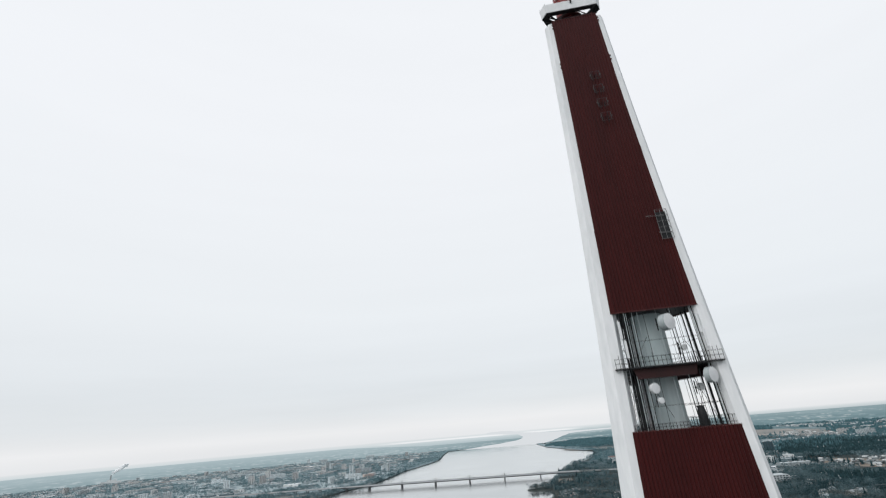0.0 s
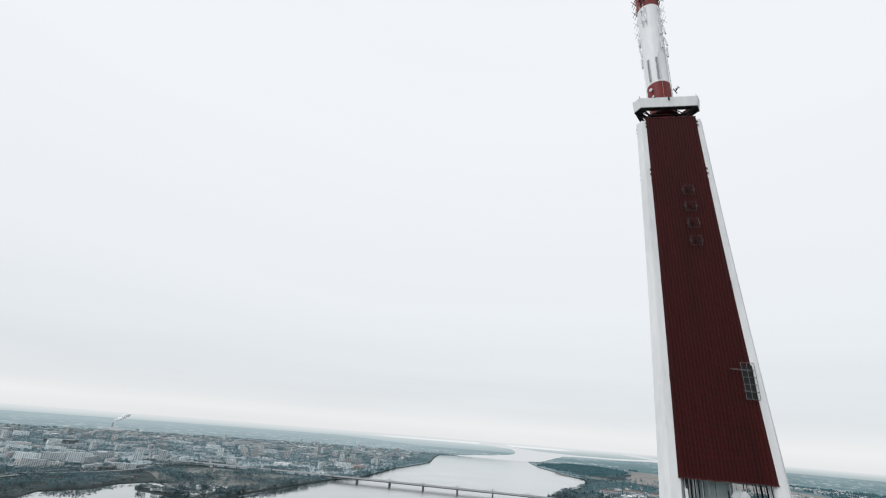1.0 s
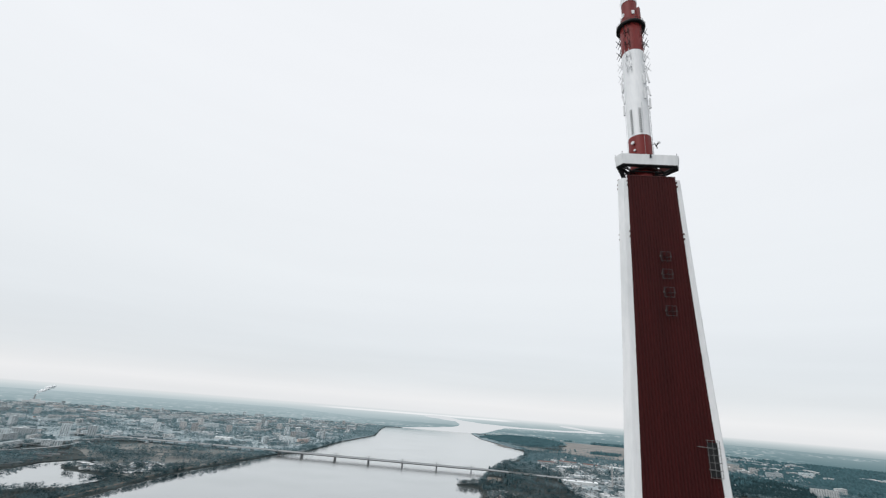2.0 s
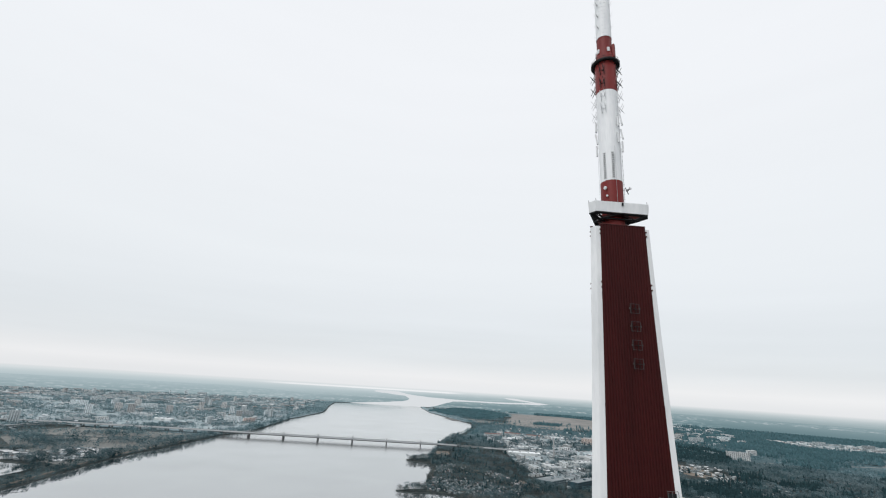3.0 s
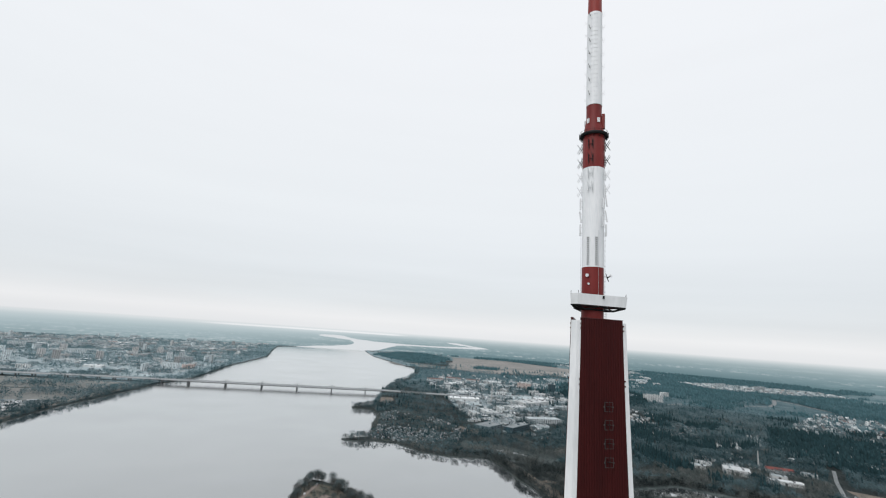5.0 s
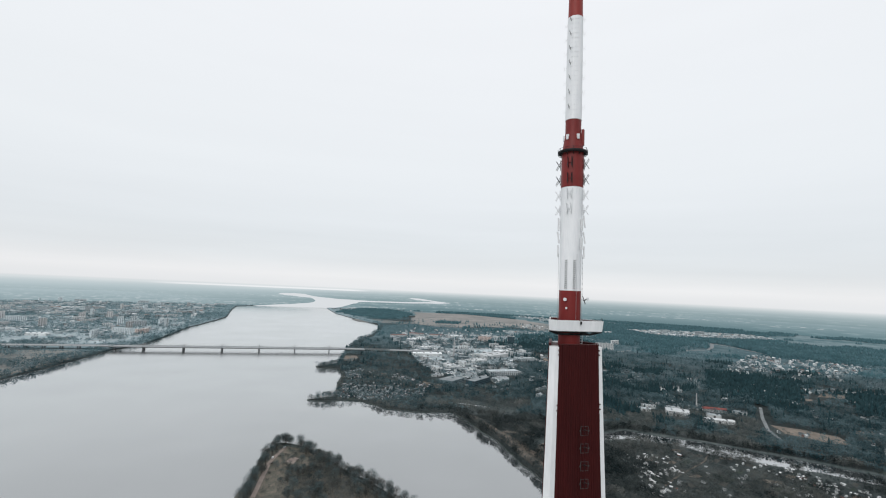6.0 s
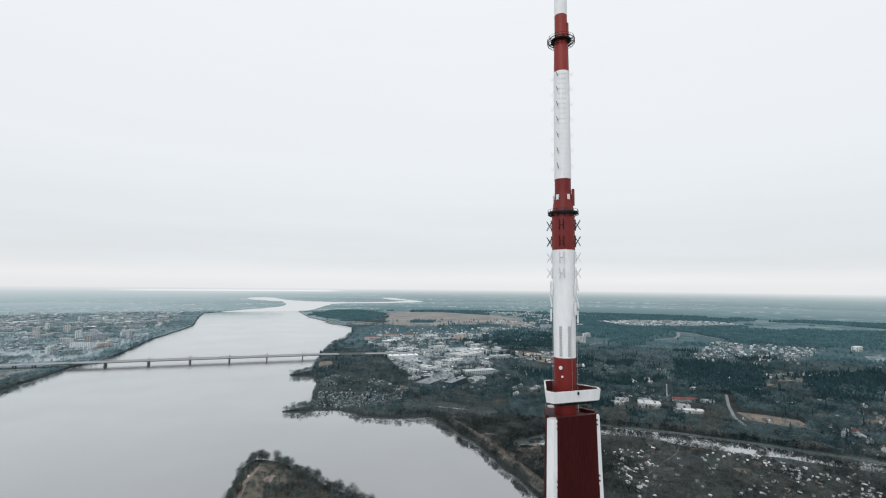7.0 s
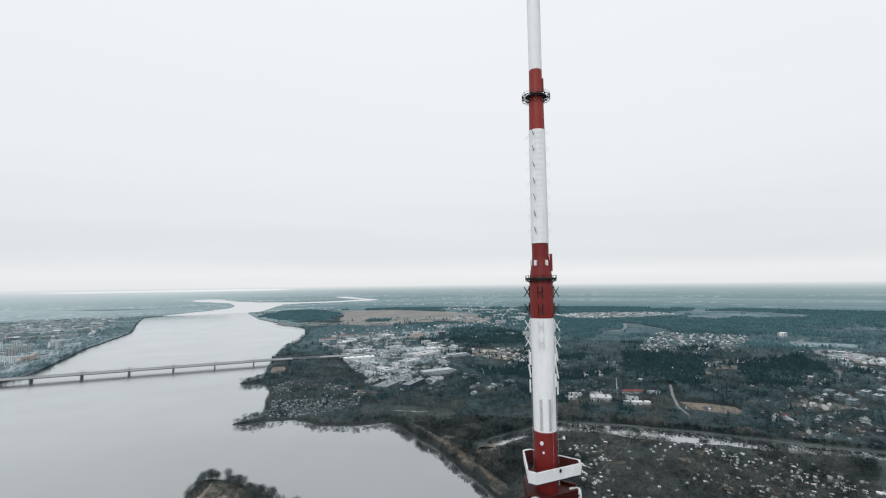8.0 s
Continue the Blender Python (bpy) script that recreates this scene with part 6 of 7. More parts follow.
def tree_share(x, y):
    """How much of the land is wooded at a place, 0 to 1."""
    big, mid, small = lump(x, y, 170), lump(x + 5000, y, 62), lump(x, y + 3000, 26)
    mixed = 0.42 * big + 0.34 * mid + 0.24 * small
    d = np.where(mixed > 0.40, 0.92, 0.12)
    d = np.where(x < -460, np.where(0.45 * lump(x, y, 130) + 0.4 * mid + 0.15 * small > 0.49, 0.95, 0.10), d)
    d = np.where(inside(x, y, [(-905, 590), (-745, 590), (-700, 450), (-660, 100), (-920, 100)]), 0.9, d)
    for loop, v in ((TOWN, 0.60), (HOUSES, 0.42), (GARDEN, 1.15), (GARDEN_B, 1.1), (FIELD, 0.06), (SAND, 0.0), ([(560, 1200), (720, 1220), (745, 1480), (660, 1590), (568, 1540)], 0.06), ([(690, 640), (660, 590), (740, 560), (800, 590), (800, 640), (760, 690)], 0.05), ([(890, 560), (940, 620), (1060, 570), (1020, 500), (930, 510)], 0.12), (YARD, 0.28)):
        m = inside(x, y, loop)
        d = np.where(m, v * (0.4 + 1.2 * mid), d)
    for loop in PINES:
        d = np.where(inside(x + 30 * (small - 0.5), y + 60 * (mid - 0.5), loop) & ~inside(x, y, HOUSES) & ((big + mid > 0.75) | (y > 1600)), 1.0, d)
    d = np.where(in_clearing(x, y), 0.07, d)
    m = inside(x, y, PENINSULA)
    d = np.where(m, np.where(0.6 * lump(x, y, 75) + 0.4 * small > 0.54, 0.9, 0.07), d)
    d = np.where(near_line(x, y, LEFT_SHORE[3:17], 22) | near_line(x, y, RIGHT_SHORE[3:38], 26), 0.85, d)
    d = np.where(near_line(x, y, LEFT_SHORE[9:17], 60), 0.8, d)
    d = np.where(inside(x, y, [(-105, 1300), (-100, 1460), (-50, 1470), (-50, 1330)]), 0.1, d)
    d = np.where(near_line(x, y, FAR_SIDE, 20), 1.0, d)
    d = np.where(near_line(x, y, NEAR_SIDE, 24), np.where(lump(x, y, 34) > 0.56, 1.0, 0.0), d)
    for line, w in (([(1000, 1700), (1091, 1759), (1580, 1872), (1700, 1990), (1855, 2177), (1800, 1800), (1766, 1707)], 22), ([(837, 819), (699, 661), (672, 610)], 14),
                    ([tuple(bridge_at(-430, 0, 0))[:2], tuple(bridge_at(1400, 0, 0))[:2]], 26), ([(205, 440), (199, 490), (194, 522), (190, 565), (184, 605), (177, 670), (168, 734), (160, 765)], 8)):
        d = np.where(near_line(x, y, line, w), 0, d)
    return d


def wood_points(r0, r1, spacing):
    """Tree feet between two distances, on a shaken grid."""
    g = np.arange(-r1, r1, spacing)
    x, y = [v.ravel() for v in np.meshgrid(g, g)]
    x, y = x + rng.uniform(-0.5, 0.5, len(x)) * spacing, y + rng.uniform(-0.5, 0.5, len(x)) * spacing
    dist = np.hypot(x, y)
    m = (dist >= r0) & (dist < r1) & (np.abs(np.arctan2(x, y)) < 1.13)
    x, y = x[m], y[m]
    m = IS_LAND(x, y) & ~inside(x, y, island_poly)
    x, y = x[m], y[m]
    m = rng.random(len(x)) < tree_share(x, y)
    x, y = x[m], y[m]
    m = clear_of_built(x, y)
    return x[m], y[m]


def is_pine(x, y):
    hit = np.zeros(len(x), bool)
    for loop in PINES:
        hit |= inside(x, y, loop)
    hit |= (x > 450) & (y > 650) & (0.6 * lump(x + 900, y, 130) + 0.4 * lump(x, y + 700, 45) > 0.66)
    return hit | ((rng.random(len(x)) < 0.03) & (np.hypot(x, y) > 900))


for name, r0, r1, gap, k, fat, size in (("near_woods", 300, 780, 5.2, 80, 0.115, 1.12), ("middle_woods", 780, 1300, 6.9, 54, 0.145, 1.15), ("outer_woods", 1300, 1950, 8.6, 24, 0.32, 1.25), ("far_woods", 1950, 3300, 12.5, 10, 0.5, 1.35)):
    x, y = wood_points(r0, r1, gap)
    pine = is_pine(x, y) & (x > -460)
    bank = (x < -460) & ((y > 1250) | (x < -1090))
    brown = (np.hypot(x, y) < 1000) & (0.55 * lump(x + 400, y, 90) + 0.45 * lump(x, y, 30) + np.where((x < 420) & (y < 690), 0.12, 0.0) > 0.60)
    garden = inside(x, y, GARDEN) | inside(x, y, GARDEN_B)
    for kind, m in (("bare", ~pine & ~bank & ~brown), ("brown", ~pine & ~bank & brown), ("bank", ~pine & bank), ("pine", pine)):
        if not m.any():
            continue
        px, py = x[m], y[m]
        pos = np.stack([px, py, np.full(len(px), LAND_Z)], -1)
        h = rng.uniform(7, 15, len(px)) * (0.65 + 0.7 * lump(px, py, 70))
        h = np.where(garden[m], rng.uniform(3.5, 9.5, len(px)) * (0.7 + 0.6 * lump(px, py, 40)), h)
        h = np.where(inside(px, py, PENINSULA), h * 1.3, h)
        if kind != "pine":
            co, tr = crowns(pos, h, np.minimum(h * 0.42, 5) * size, k, fat)
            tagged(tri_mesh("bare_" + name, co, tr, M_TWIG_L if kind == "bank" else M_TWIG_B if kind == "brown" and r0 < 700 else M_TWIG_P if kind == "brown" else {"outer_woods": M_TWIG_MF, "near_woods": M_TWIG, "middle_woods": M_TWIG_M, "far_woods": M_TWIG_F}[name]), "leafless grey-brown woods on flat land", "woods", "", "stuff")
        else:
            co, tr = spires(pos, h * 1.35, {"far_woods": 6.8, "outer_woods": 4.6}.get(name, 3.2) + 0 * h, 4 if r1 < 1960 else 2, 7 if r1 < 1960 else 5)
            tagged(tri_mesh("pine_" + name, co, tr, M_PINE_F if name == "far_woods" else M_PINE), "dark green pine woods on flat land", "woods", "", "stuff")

g = np.arange(-1300, 1300, 5.2)
x, y = [v.ravel() for v in np.meshgrid(g, g)]
x, y = x + rng.uniform(-2.1, 2.1, len(x)), y + rng.uniform(-2.1, 2.1, len(x))
m = (np.hypot(x, y) > 300) & (np.hypot(x, y) < 1150) & (np.abs(np.arctan2(x, y)) < 1.13) & (x > -460)
x, y = x[m], y[m]
m = IS_LAND(x, y) & ~inside(x, y, island_poly) & (lump(x + 300, y, 24) * 0.6 + lump(x, y + 90, 9) * 0.4 > 0.40) & ~inside(x, y, SAND) & clear_of_built(x, y, 0.5) & ~(near_line(x, y, NEAR_SIDE, 24) & (lump(x, y, 34) <= 0.58))
x, y = x[m], y[m]
pos = np.stack([x, y, np.full(len(x), LAND_Z)], -1)
h = rng.uniform(1.6, 4.2, len(x))
co, tr = crowns(pos, h, h * 0.62, 6, 0.28)
tagged(tri_mesh("undergrowth", co, tr, M_TWIG), "low leafless scrub under the woods", "scrub", "", "stuff")


# rows of trees along the water's edge
def fringe(line, spacing, width, low, high, k, fat, material, label, z=LAND_Z, need=0.3):
    xs, ys = [], []
    for p, q in zip(line, line[1:]):
        m = max(1, int((Vector(q) - Vector(p)).length / spacing + rng.random()))
        t = rng.random(m)
        xs.append(p[0] + (q[0] - p[0]) * t + rng.uniform(-width, width, m))
        ys.append(p[1] + (q[1] - p[1]) * t + rng.uniform(-width, width, m))
    x, y = np.concatenate(xs), np.concatenate(ys)
    m = (lump(x, y, 34) > need) & clear_of_built(x, y)
    if z > 1:
        m &= IS_LAND(x, y)
    x, y = x[m], y[m]
    h = rng.uniform(low, high, len(x)) * (0.7 + 0.6 * lump(x + 77, y, 40))
    co, tr = crowns(np.stack([x, y, np.full(len(x), z - 0.3)], -1), h, np.minimum(h * 0.42, 5), k, fat)
    tagged(tri_mesh("shore_trees", co, tr, material), label, "trees", "", "stuff")


near_right = [p for p in right_poly if 330 < p.y < 1300 and p.x < 400]
far_right = [p for p in right_poly if 1300 <= p.y < 2900 and p.x < 400]
left_line = [p for p in left_poly if 400 < p.y < 2300 and p.x > -1000]
ring = bay_poly + bay_poly[:1]
fringe([p for p in near_right if p.y < 780], 1.5, 6, 8, 17, 80, 0.125, M_TWIG, "leafless trees leaning over the water", LAND_Z, 0.34)
fringe([p for p in near_right if p.y >= 780], 1.3, 6, 6, 15, 60, 0.15, M_TWIG_P, "leafless trees along the garden shore", LAND_Z, 0.42)
fringe(near_right, 0.9, 3.0, 1.5, 3.8, 24, 0.20, M_TWIG_P, "low leafless shrubs along the bank", 0.7, 0.12)
fringe(far_right, 3.0, 9, 7, 14, 30, 0.2, M_TWIG_M, "leafless trees along the far bank")
fringe([p for p in left_line if p.y < 1250], 1.6, 6, 5, 11, 46, 0.2, M_TWIG_M, "leafless trees along the opposite bank")
fringe([p for p in left_line if p.y >= 1250], 2.6, 14, 7, 15, 30, 0.30, M_TWIG_MF, "leafless trees below the far district", LAND_Z, 0.35)
fringe(left_line, 1.8, 3.0, 3, 6.5, 20, 0.30, M_TWIG_M, "low leafless shrubs along the opposite bank", 0.7, 0.15)
fringe(ring, 2.6, 8, 4, 8.5, 36, 0.18, M_TWIG_M, "leafless trees round the bay")
fringe([Vector((x + 5, y + 7)) for x, y in CANAL_UP[:13]], 1.1, 5, 5, 11, 50, 0.24, M_TWIG, "leafless trees along the far side of the canal", LAND_Z, 0.2)
fringe([Vector((x - 3, y - 5)) for x, y in CANAL_LOW[1:]], 1.1, 5, 5, 10, 50, 0.19, M_TWIG, "leafless trees along the near side of the canal", LAND_Z, 0.58)
fringe(canal_poly + canal_poly[:1], 1.2, 2, 2.0, 4.0, 20, 0.22, M_TWIG, "low leafless shrubs along the canal", 0.7, 0.58)
fringe(pond_poly + pond_poly[:1], 2.4, 5, 3.5, 7, 44, 0.14, M_TWIG, "leafless trees round the pond", LAND_Z, 0.58)
x, y = [v.ravel() for v in np.meshgrid(np.arange(-1150, -650, 4.8), np.arange(420, 610, 4.8))]
x, y = x + rng.uniform(-2.3, 2.3, len(x)), y + rng.uniform(-2.3, 2.3, len(x))
m = IS_LAND(x, y) & (lump(x, y, 22) > 0.2)
x, y = x[m], y[m]
h = rng.uniform(4, 8.5, len(x))
co, tr = crowns(np.stack([x, y, np.full(len(x), LAND_Z)], -1), h, np.minimum(h * 0.5, 5), 26, 0.2)
tagged(tri_mesh("bay_woods", co, tr, M_TWIG_M), "dense leafless woods beside the bay", "woods", "", "stuff")

# clumps of pines on the far plain
x, y = [v.ravel() for v in np.meshgrid(np.arange(-500, 4600, 17.0), np.arange(900, 4560, 17.0))]
x, y = x + rng.uniform(-8, 8, len(x)), y + rng.uniform(-8, 8, len(x))
dist = np.hypot(x, y)
dark = inside(x + 60 * (lump(x, y, 90) - 0.5), y + 160 * (lump(x, y + 33, 70) - 0.5), PINES[1]) | inside(x + 30 * (lump(x, y, 50) - 0.5), y, PINES[2]) | ((0.6 * lump(x, y, 420) + 0.4 * lump(x, y + 50, 120) > np.where(x > 1900, 0.38, np.where(x > 1400, 0.46, 0.58))) & ~inside(x, y, FIELD) & (x > 400))
m = (dist > np.where(x > 1300, 2500, 3000)) & (dist < 4550) & (np.arctan2(x, y) < 1.13) & dark & IS_LAND(x, y) & ~in_clearing(x, y)
x, y = x[m], y[m]
h = rng.uniform(13, 20, len(x))
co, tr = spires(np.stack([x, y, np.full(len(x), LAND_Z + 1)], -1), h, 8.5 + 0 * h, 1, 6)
tagged(tri_mesh("pine_far_plain", co, tr, M_PINE_F), "pine woods on the far plain, blue-green with painted haze", "woods", "", "stuff")


# dense pine stands
STANDS = [
    [(600, 1655), (625, 1900), (771, 2220), (971, 2226), (1037, 1909), (840, 1565), (703, 1570)],
    [(1720, 2713), (1132, 1714), (1246, 1663), (1605, 2063), (1976, 2703)],
    [(915, 1074), (799, 903), (863, 819), (1009, 868), (1229, 1083), (1133, 1202)],
    [(1141, 884), (1014, 746), (1063, 687), (1232, 762), (1455, 918), (1275, 927)],
    [(1791, 2090), (1676, 1674), (1919, 1408), (2217, 1601), (2103, 2020)]]
for stand in STANDS:
    xs, ys = [p[0] for p in stand], [p[1] for p in stand]
    x, y = [v.ravel() for v in np.meshgrid(np.arange(min(xs) - 40, max(xs) + 40, 8.5), np.arange(min(ys) - 60, max(ys) + 60, 8.5))]
    x, y = x + rng.uniform(-4, 4, len(x)), y + rng.uniform(-4, 4, len(x))
    m = inside(x + 50 * (lump(x, y, 60) - 0.5), y + 90 * (lump(x + 9, y, 45) - 0.5), stand) & (lump(x, y, 40) > 0.12) & ~in_clearing(x, y) & clear_of_built(x, y, -2.0) & ~near_line(x, y, [(1000, 1700), (1091, 1759), (1330, 1810), (1580, 1872), (1700, 1990), (1855, 2177)], 30)
    x, y = x[m], y[m]
    h = rng.uniform(13, 20, len(x)) * (0.8 + 0.4 * lump(x, y, 30))
    co, tr = spires(np.stack([x, y, np.full(len(x), LAND_Z)], -1), h, 4.4 + 0 * h, 2, 6)
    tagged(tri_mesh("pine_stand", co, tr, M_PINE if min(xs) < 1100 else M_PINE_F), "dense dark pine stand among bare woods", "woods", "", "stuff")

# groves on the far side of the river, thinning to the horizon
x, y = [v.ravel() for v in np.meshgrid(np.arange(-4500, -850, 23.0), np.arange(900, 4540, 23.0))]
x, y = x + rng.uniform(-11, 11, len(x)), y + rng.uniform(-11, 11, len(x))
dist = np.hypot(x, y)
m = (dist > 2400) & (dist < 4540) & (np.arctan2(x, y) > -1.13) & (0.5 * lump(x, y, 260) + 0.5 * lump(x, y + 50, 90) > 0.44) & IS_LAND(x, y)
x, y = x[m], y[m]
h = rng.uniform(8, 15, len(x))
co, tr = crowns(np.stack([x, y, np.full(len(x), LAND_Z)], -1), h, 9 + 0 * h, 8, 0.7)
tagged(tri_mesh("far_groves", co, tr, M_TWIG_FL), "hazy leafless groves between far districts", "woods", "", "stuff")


# ---- huts, houses and boats too many and too small to tell apart ----
def speck_paint(name, stops):
    """Roofs and walls that differ from hut to hut: dark, grey, pale, white, rust."""
    m = mat(name, (0.8, 0.8, 0.8), (1.0, 1.0, 1.0), 0.4, 0.8, bump=0.0)
    n, l = m.node_tree.nodes, m.node_tree.links
    b = n["Principled BSDF"]
    src = b.inputs["Base Color"].links[0].from_socket
    geo, ramp, mul = n.new("ShaderNodeNewGeometry"), n.new("ShaderNodeValToRGB"), n.new("ShaderNodeMix")
    ramp.color_ramp.interpolation = "CONSTANT"
    while len(ramp.color_ramp.elements) < len(stops):
        ramp.color_ramp.elements.new(0.5)
    for el, (p, c) in zip(ramp.color_ramp.elements, stops):
        el.position, el.color = p, (*c, 1)
    l.new(geo.outputs["Random Per Island"], ramp.inputs[0])
    mul.data_type, mul.blend_type = "RGBA", "MULTIPLY"
    mul.inputs["Factor"].default_value = 1.0
    l.new(src, mul.inputs["A"])
    l.new(ramp.outputs[0], mul.inputs["B"])
    l.new(mul.outputs["Result"], b.inputs["Base Color"])
    return m


M_SPECK = speck_paint("small_house_paint", [(0.0, (0.08, 0.10, 0.105)), (0.30, (0.20, 0.235, 0.245)), (0.56, (0.42, 0.45, 0.46)), (0.78, (0.72, 0.74, 0.75)), (0.94, (0.19, 0.13, 0.115)), (0.97, (0.15, 0.21, 0.24))])
# far roofs: the whole set of greys is lifted to carry haze
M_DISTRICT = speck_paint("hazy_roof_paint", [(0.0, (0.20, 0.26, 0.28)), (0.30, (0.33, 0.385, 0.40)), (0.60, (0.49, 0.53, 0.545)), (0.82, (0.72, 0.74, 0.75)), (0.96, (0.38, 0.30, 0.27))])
M_HUT = speck_paint("weathered_hut_paint", [(0.0, (0.05, 0.062, 0.063)), (0.30, (0.15, 0.17, 0.17)), (0.50, (0.34, 0.37, 0.375)), (0.58, (0.88, 0.90, 0.91)), (0.95, (0.17, 0.085, 0.07))])
M_BOATHUT = speck_paint("grey_boathouse_paint", [(0.0, (0.08, 0.10, 0.105)), (0.24, (0.17, 0.21, 0.22)), (0.60, (0.29, 0.34, 0.355)), (0.86, (0.56, 0.53, 0.54)), (0.97, (0.15, 0.09, 0.075))])
M_PLOT = speck_paint("dug_plots", [(0.0, (0.026, 0.036, 0.036)), (0.40, (0.050, 0.062, 0.058)), (0.68, (0.082, 0.084, 0.075)), (0.82, (0.046, 0.066, 0.052)), (0.96, (0.20, 0.165, 0.135))])


def sprinkle(name, label, cat, loop, count, lo, hi, tall, pitch, angle, clump=0.0, paint=M_SPECK, z=LAND_Z):
    """Many small gabled buildings as one mesh: walls and roofs are loose from each other."""
    xs, ys = [p[0] for p in loop], [p[1] for p in loop]
    x, y = rng.uniform(min(xs), max(xs), count * 5), rng.uniform(min(ys), max(ys), count * 5)
    m = inside(x, y, loop) & IS_LAND(x, y) & clear_of_built(x, y, 1.0) & (lump(x + 40, y, 60) > clump)
    x, y = x[m][:count], y[m][:count]
    n = len(x)
    a = radians(angle) + rng.normal(0, 0.18, n) + rng.integers(0, 2, n) * 1.5708
    w = rng.uniform(lo, hi, n) / 2
    d = w * rng.uniform(0.45, 0.8, n)
    h = tall * rng.uniform(0.7, 1.3, n)
    p = h + pitch * d
    ux, uy = np.cos(a), np.sin(a)
    at = lambda s, t, zz: np.stack([x + ux * w * s - uy * d * t, y + uy * w * s + ux * d * t, z + zz + 0 * x], -1)
    walls = [at(-1, -1, -0.5), at(1, -1, -0.5), at(1, 1, -0.5), at(-1, 1, -0.5), at(-1, -1, h), at(1, -1, h), at(1, 1, h), at(-1, 1, h), at(-1, 0, p), at(1, 0, p)]
    roof = [at(-1.06, -1.08, h + 0.02), at(1.06, -1.08, h + 0.02), at(1.06, 1.08, h + 0.02), at(-1.06, 1.08, h + 0.02), at(-1.06, 0, p + 0.15), at(1.06, 0, p + 0.15)]
    co = np.stack(walls + roof, 1)
    f = np.array([[0, 1, 5], [0, 5, 4], [1, 2, 6], [1, 6, 5], [2, 3, 7], [2, 7, 6], [3, 0, 4], [3, 4, 7], [5, 6, 9], [7, 4, 8],
                  [10, 11, 15], [10, 15, 14], [12, 13, 14], [12, 14, 15]])
    tr = (np.arange(n)[:, None, None] * 16 + f[None]).reshape(-1, 3)
    return tagged(tri_mesh(name, co.reshape(-1, 3), tr, paint), label, cat, "", "stuff")


sprinkle("garden_huts", "small grey and white huts on garden plots", "huts", GARDEN, 430, 2.4, 6.2, 2.1, 0.4, 30, 0.56, M_HUT)
sprinkle("garden_huts", "small grey huts on garden plots by the river", "huts", GARDEN_B, 480, 2.5, 7.0, 2.2, 0.4, 10, 0.3, M_BOATHUT)


def plots(loop, pitch, angle):
    """Dug beds, lawns and bare plots of allotment gardens, laid flat on the land in rows."""
    xs, ys = [p[0] for p in loop], [p[1] for p in loop]
    u, v = [q.ravel() for q in np.meshgrid(np.arange(-700, 700, pitch * 1.25), np.arange(-700, 700, pitch * 0.7))]
    c, q = math.cos(radians(angle)), math.sin(radians(angle))
    mx, my = (min(xs) + max(xs)) / 2, (min(ys) + max(ys)) / 2
    x, y = mx + u * c - v * q, my + u * q + v * c
    m = inside(x, y, loop) & IS_LAND(x, y) & (rng.random(len(x)) < 0.75) & clear_of_built(x, y, 2.0) & ~near_line(x, y, CANAL, 40)
    x, y = x[m], y[m]
    w, d = pitch * rng.uniform(0.35, 0.6, len(x)), pitch * rng.uniform(0.16, 0.32, len(x))
    z = LAND_Z + 0.06 + 0 * x
    co = np.stack([np.stack([x + c * w * a - q * d * b, y + q * w * a + c * d * b, z], -1) for a, b in ((-1, -1), (1, -1), (1, 1), (-1, 1))], 1)
    tr = (np.arange(len(x))[:, None, None] * 4 + np.array([[0, 1, 2], [0, 2, 3]])[None]).reshape(-1, 3)
    return tagged(tri_mesh("garden_plots", co.reshape(-1, 3), tr, M_PLOT), "dug beds and dry lawns of allotment gardens", "garden plots", "", "stuff")


plots(GARDEN, 17, 32)
plots(GARDEN_B, 16, 10)
plots([(760, 560), (690, 470), (820, 360), (960, 420), (900, 570)], 22, 40)
sprinkle("village_roofs", "small houses and yards among the woods", "houses", HOUSES, 340, 4, 11, 3.2, 0.7, 25, 0.35)
sprinkle("town_roofs", "small pale workshops and houses of the town", "houses", TOWN, 620, 4, 18, 4.5, 0.35, 12, 0.2)
sprinkle("village_roofs", "scattered houses in the near woods", "houses", [(560, 900), (700, 640), (860, 480), (1100, 380), (1500, 600), (1900, 1000), (1700, 1150), (1200, 1000), (800, 1120)], 480, 3, 10, 3.0, 0.7, 25, 0.56)
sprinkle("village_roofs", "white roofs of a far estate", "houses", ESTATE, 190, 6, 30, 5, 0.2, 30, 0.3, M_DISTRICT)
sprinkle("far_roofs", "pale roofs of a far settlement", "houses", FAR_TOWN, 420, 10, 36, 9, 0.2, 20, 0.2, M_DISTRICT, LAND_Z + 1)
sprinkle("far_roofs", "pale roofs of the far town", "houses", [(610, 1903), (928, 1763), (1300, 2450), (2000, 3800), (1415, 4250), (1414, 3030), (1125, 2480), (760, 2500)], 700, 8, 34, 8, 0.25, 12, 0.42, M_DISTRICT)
sprinkle("far_roofs", "pale roofs of a village on the river bend", "houses", [(-380, 4300), (-150, 3900), (300, 4480), (800, 4500), (-100, 4560)], 200, 8, 20, 5, 0.5, 12, 0.3)
sprinkle("town_roofs", "small workshops and yards at the edge of town", "houses", [(200, 1000), (300, 960), (560, 930), (800, 1150), (800, 1500), (620, 1560), (540, 1380), (450, 1150), (300, 1040)], 330, 4, 14, 3.6, 0.4, 12, 0.5)
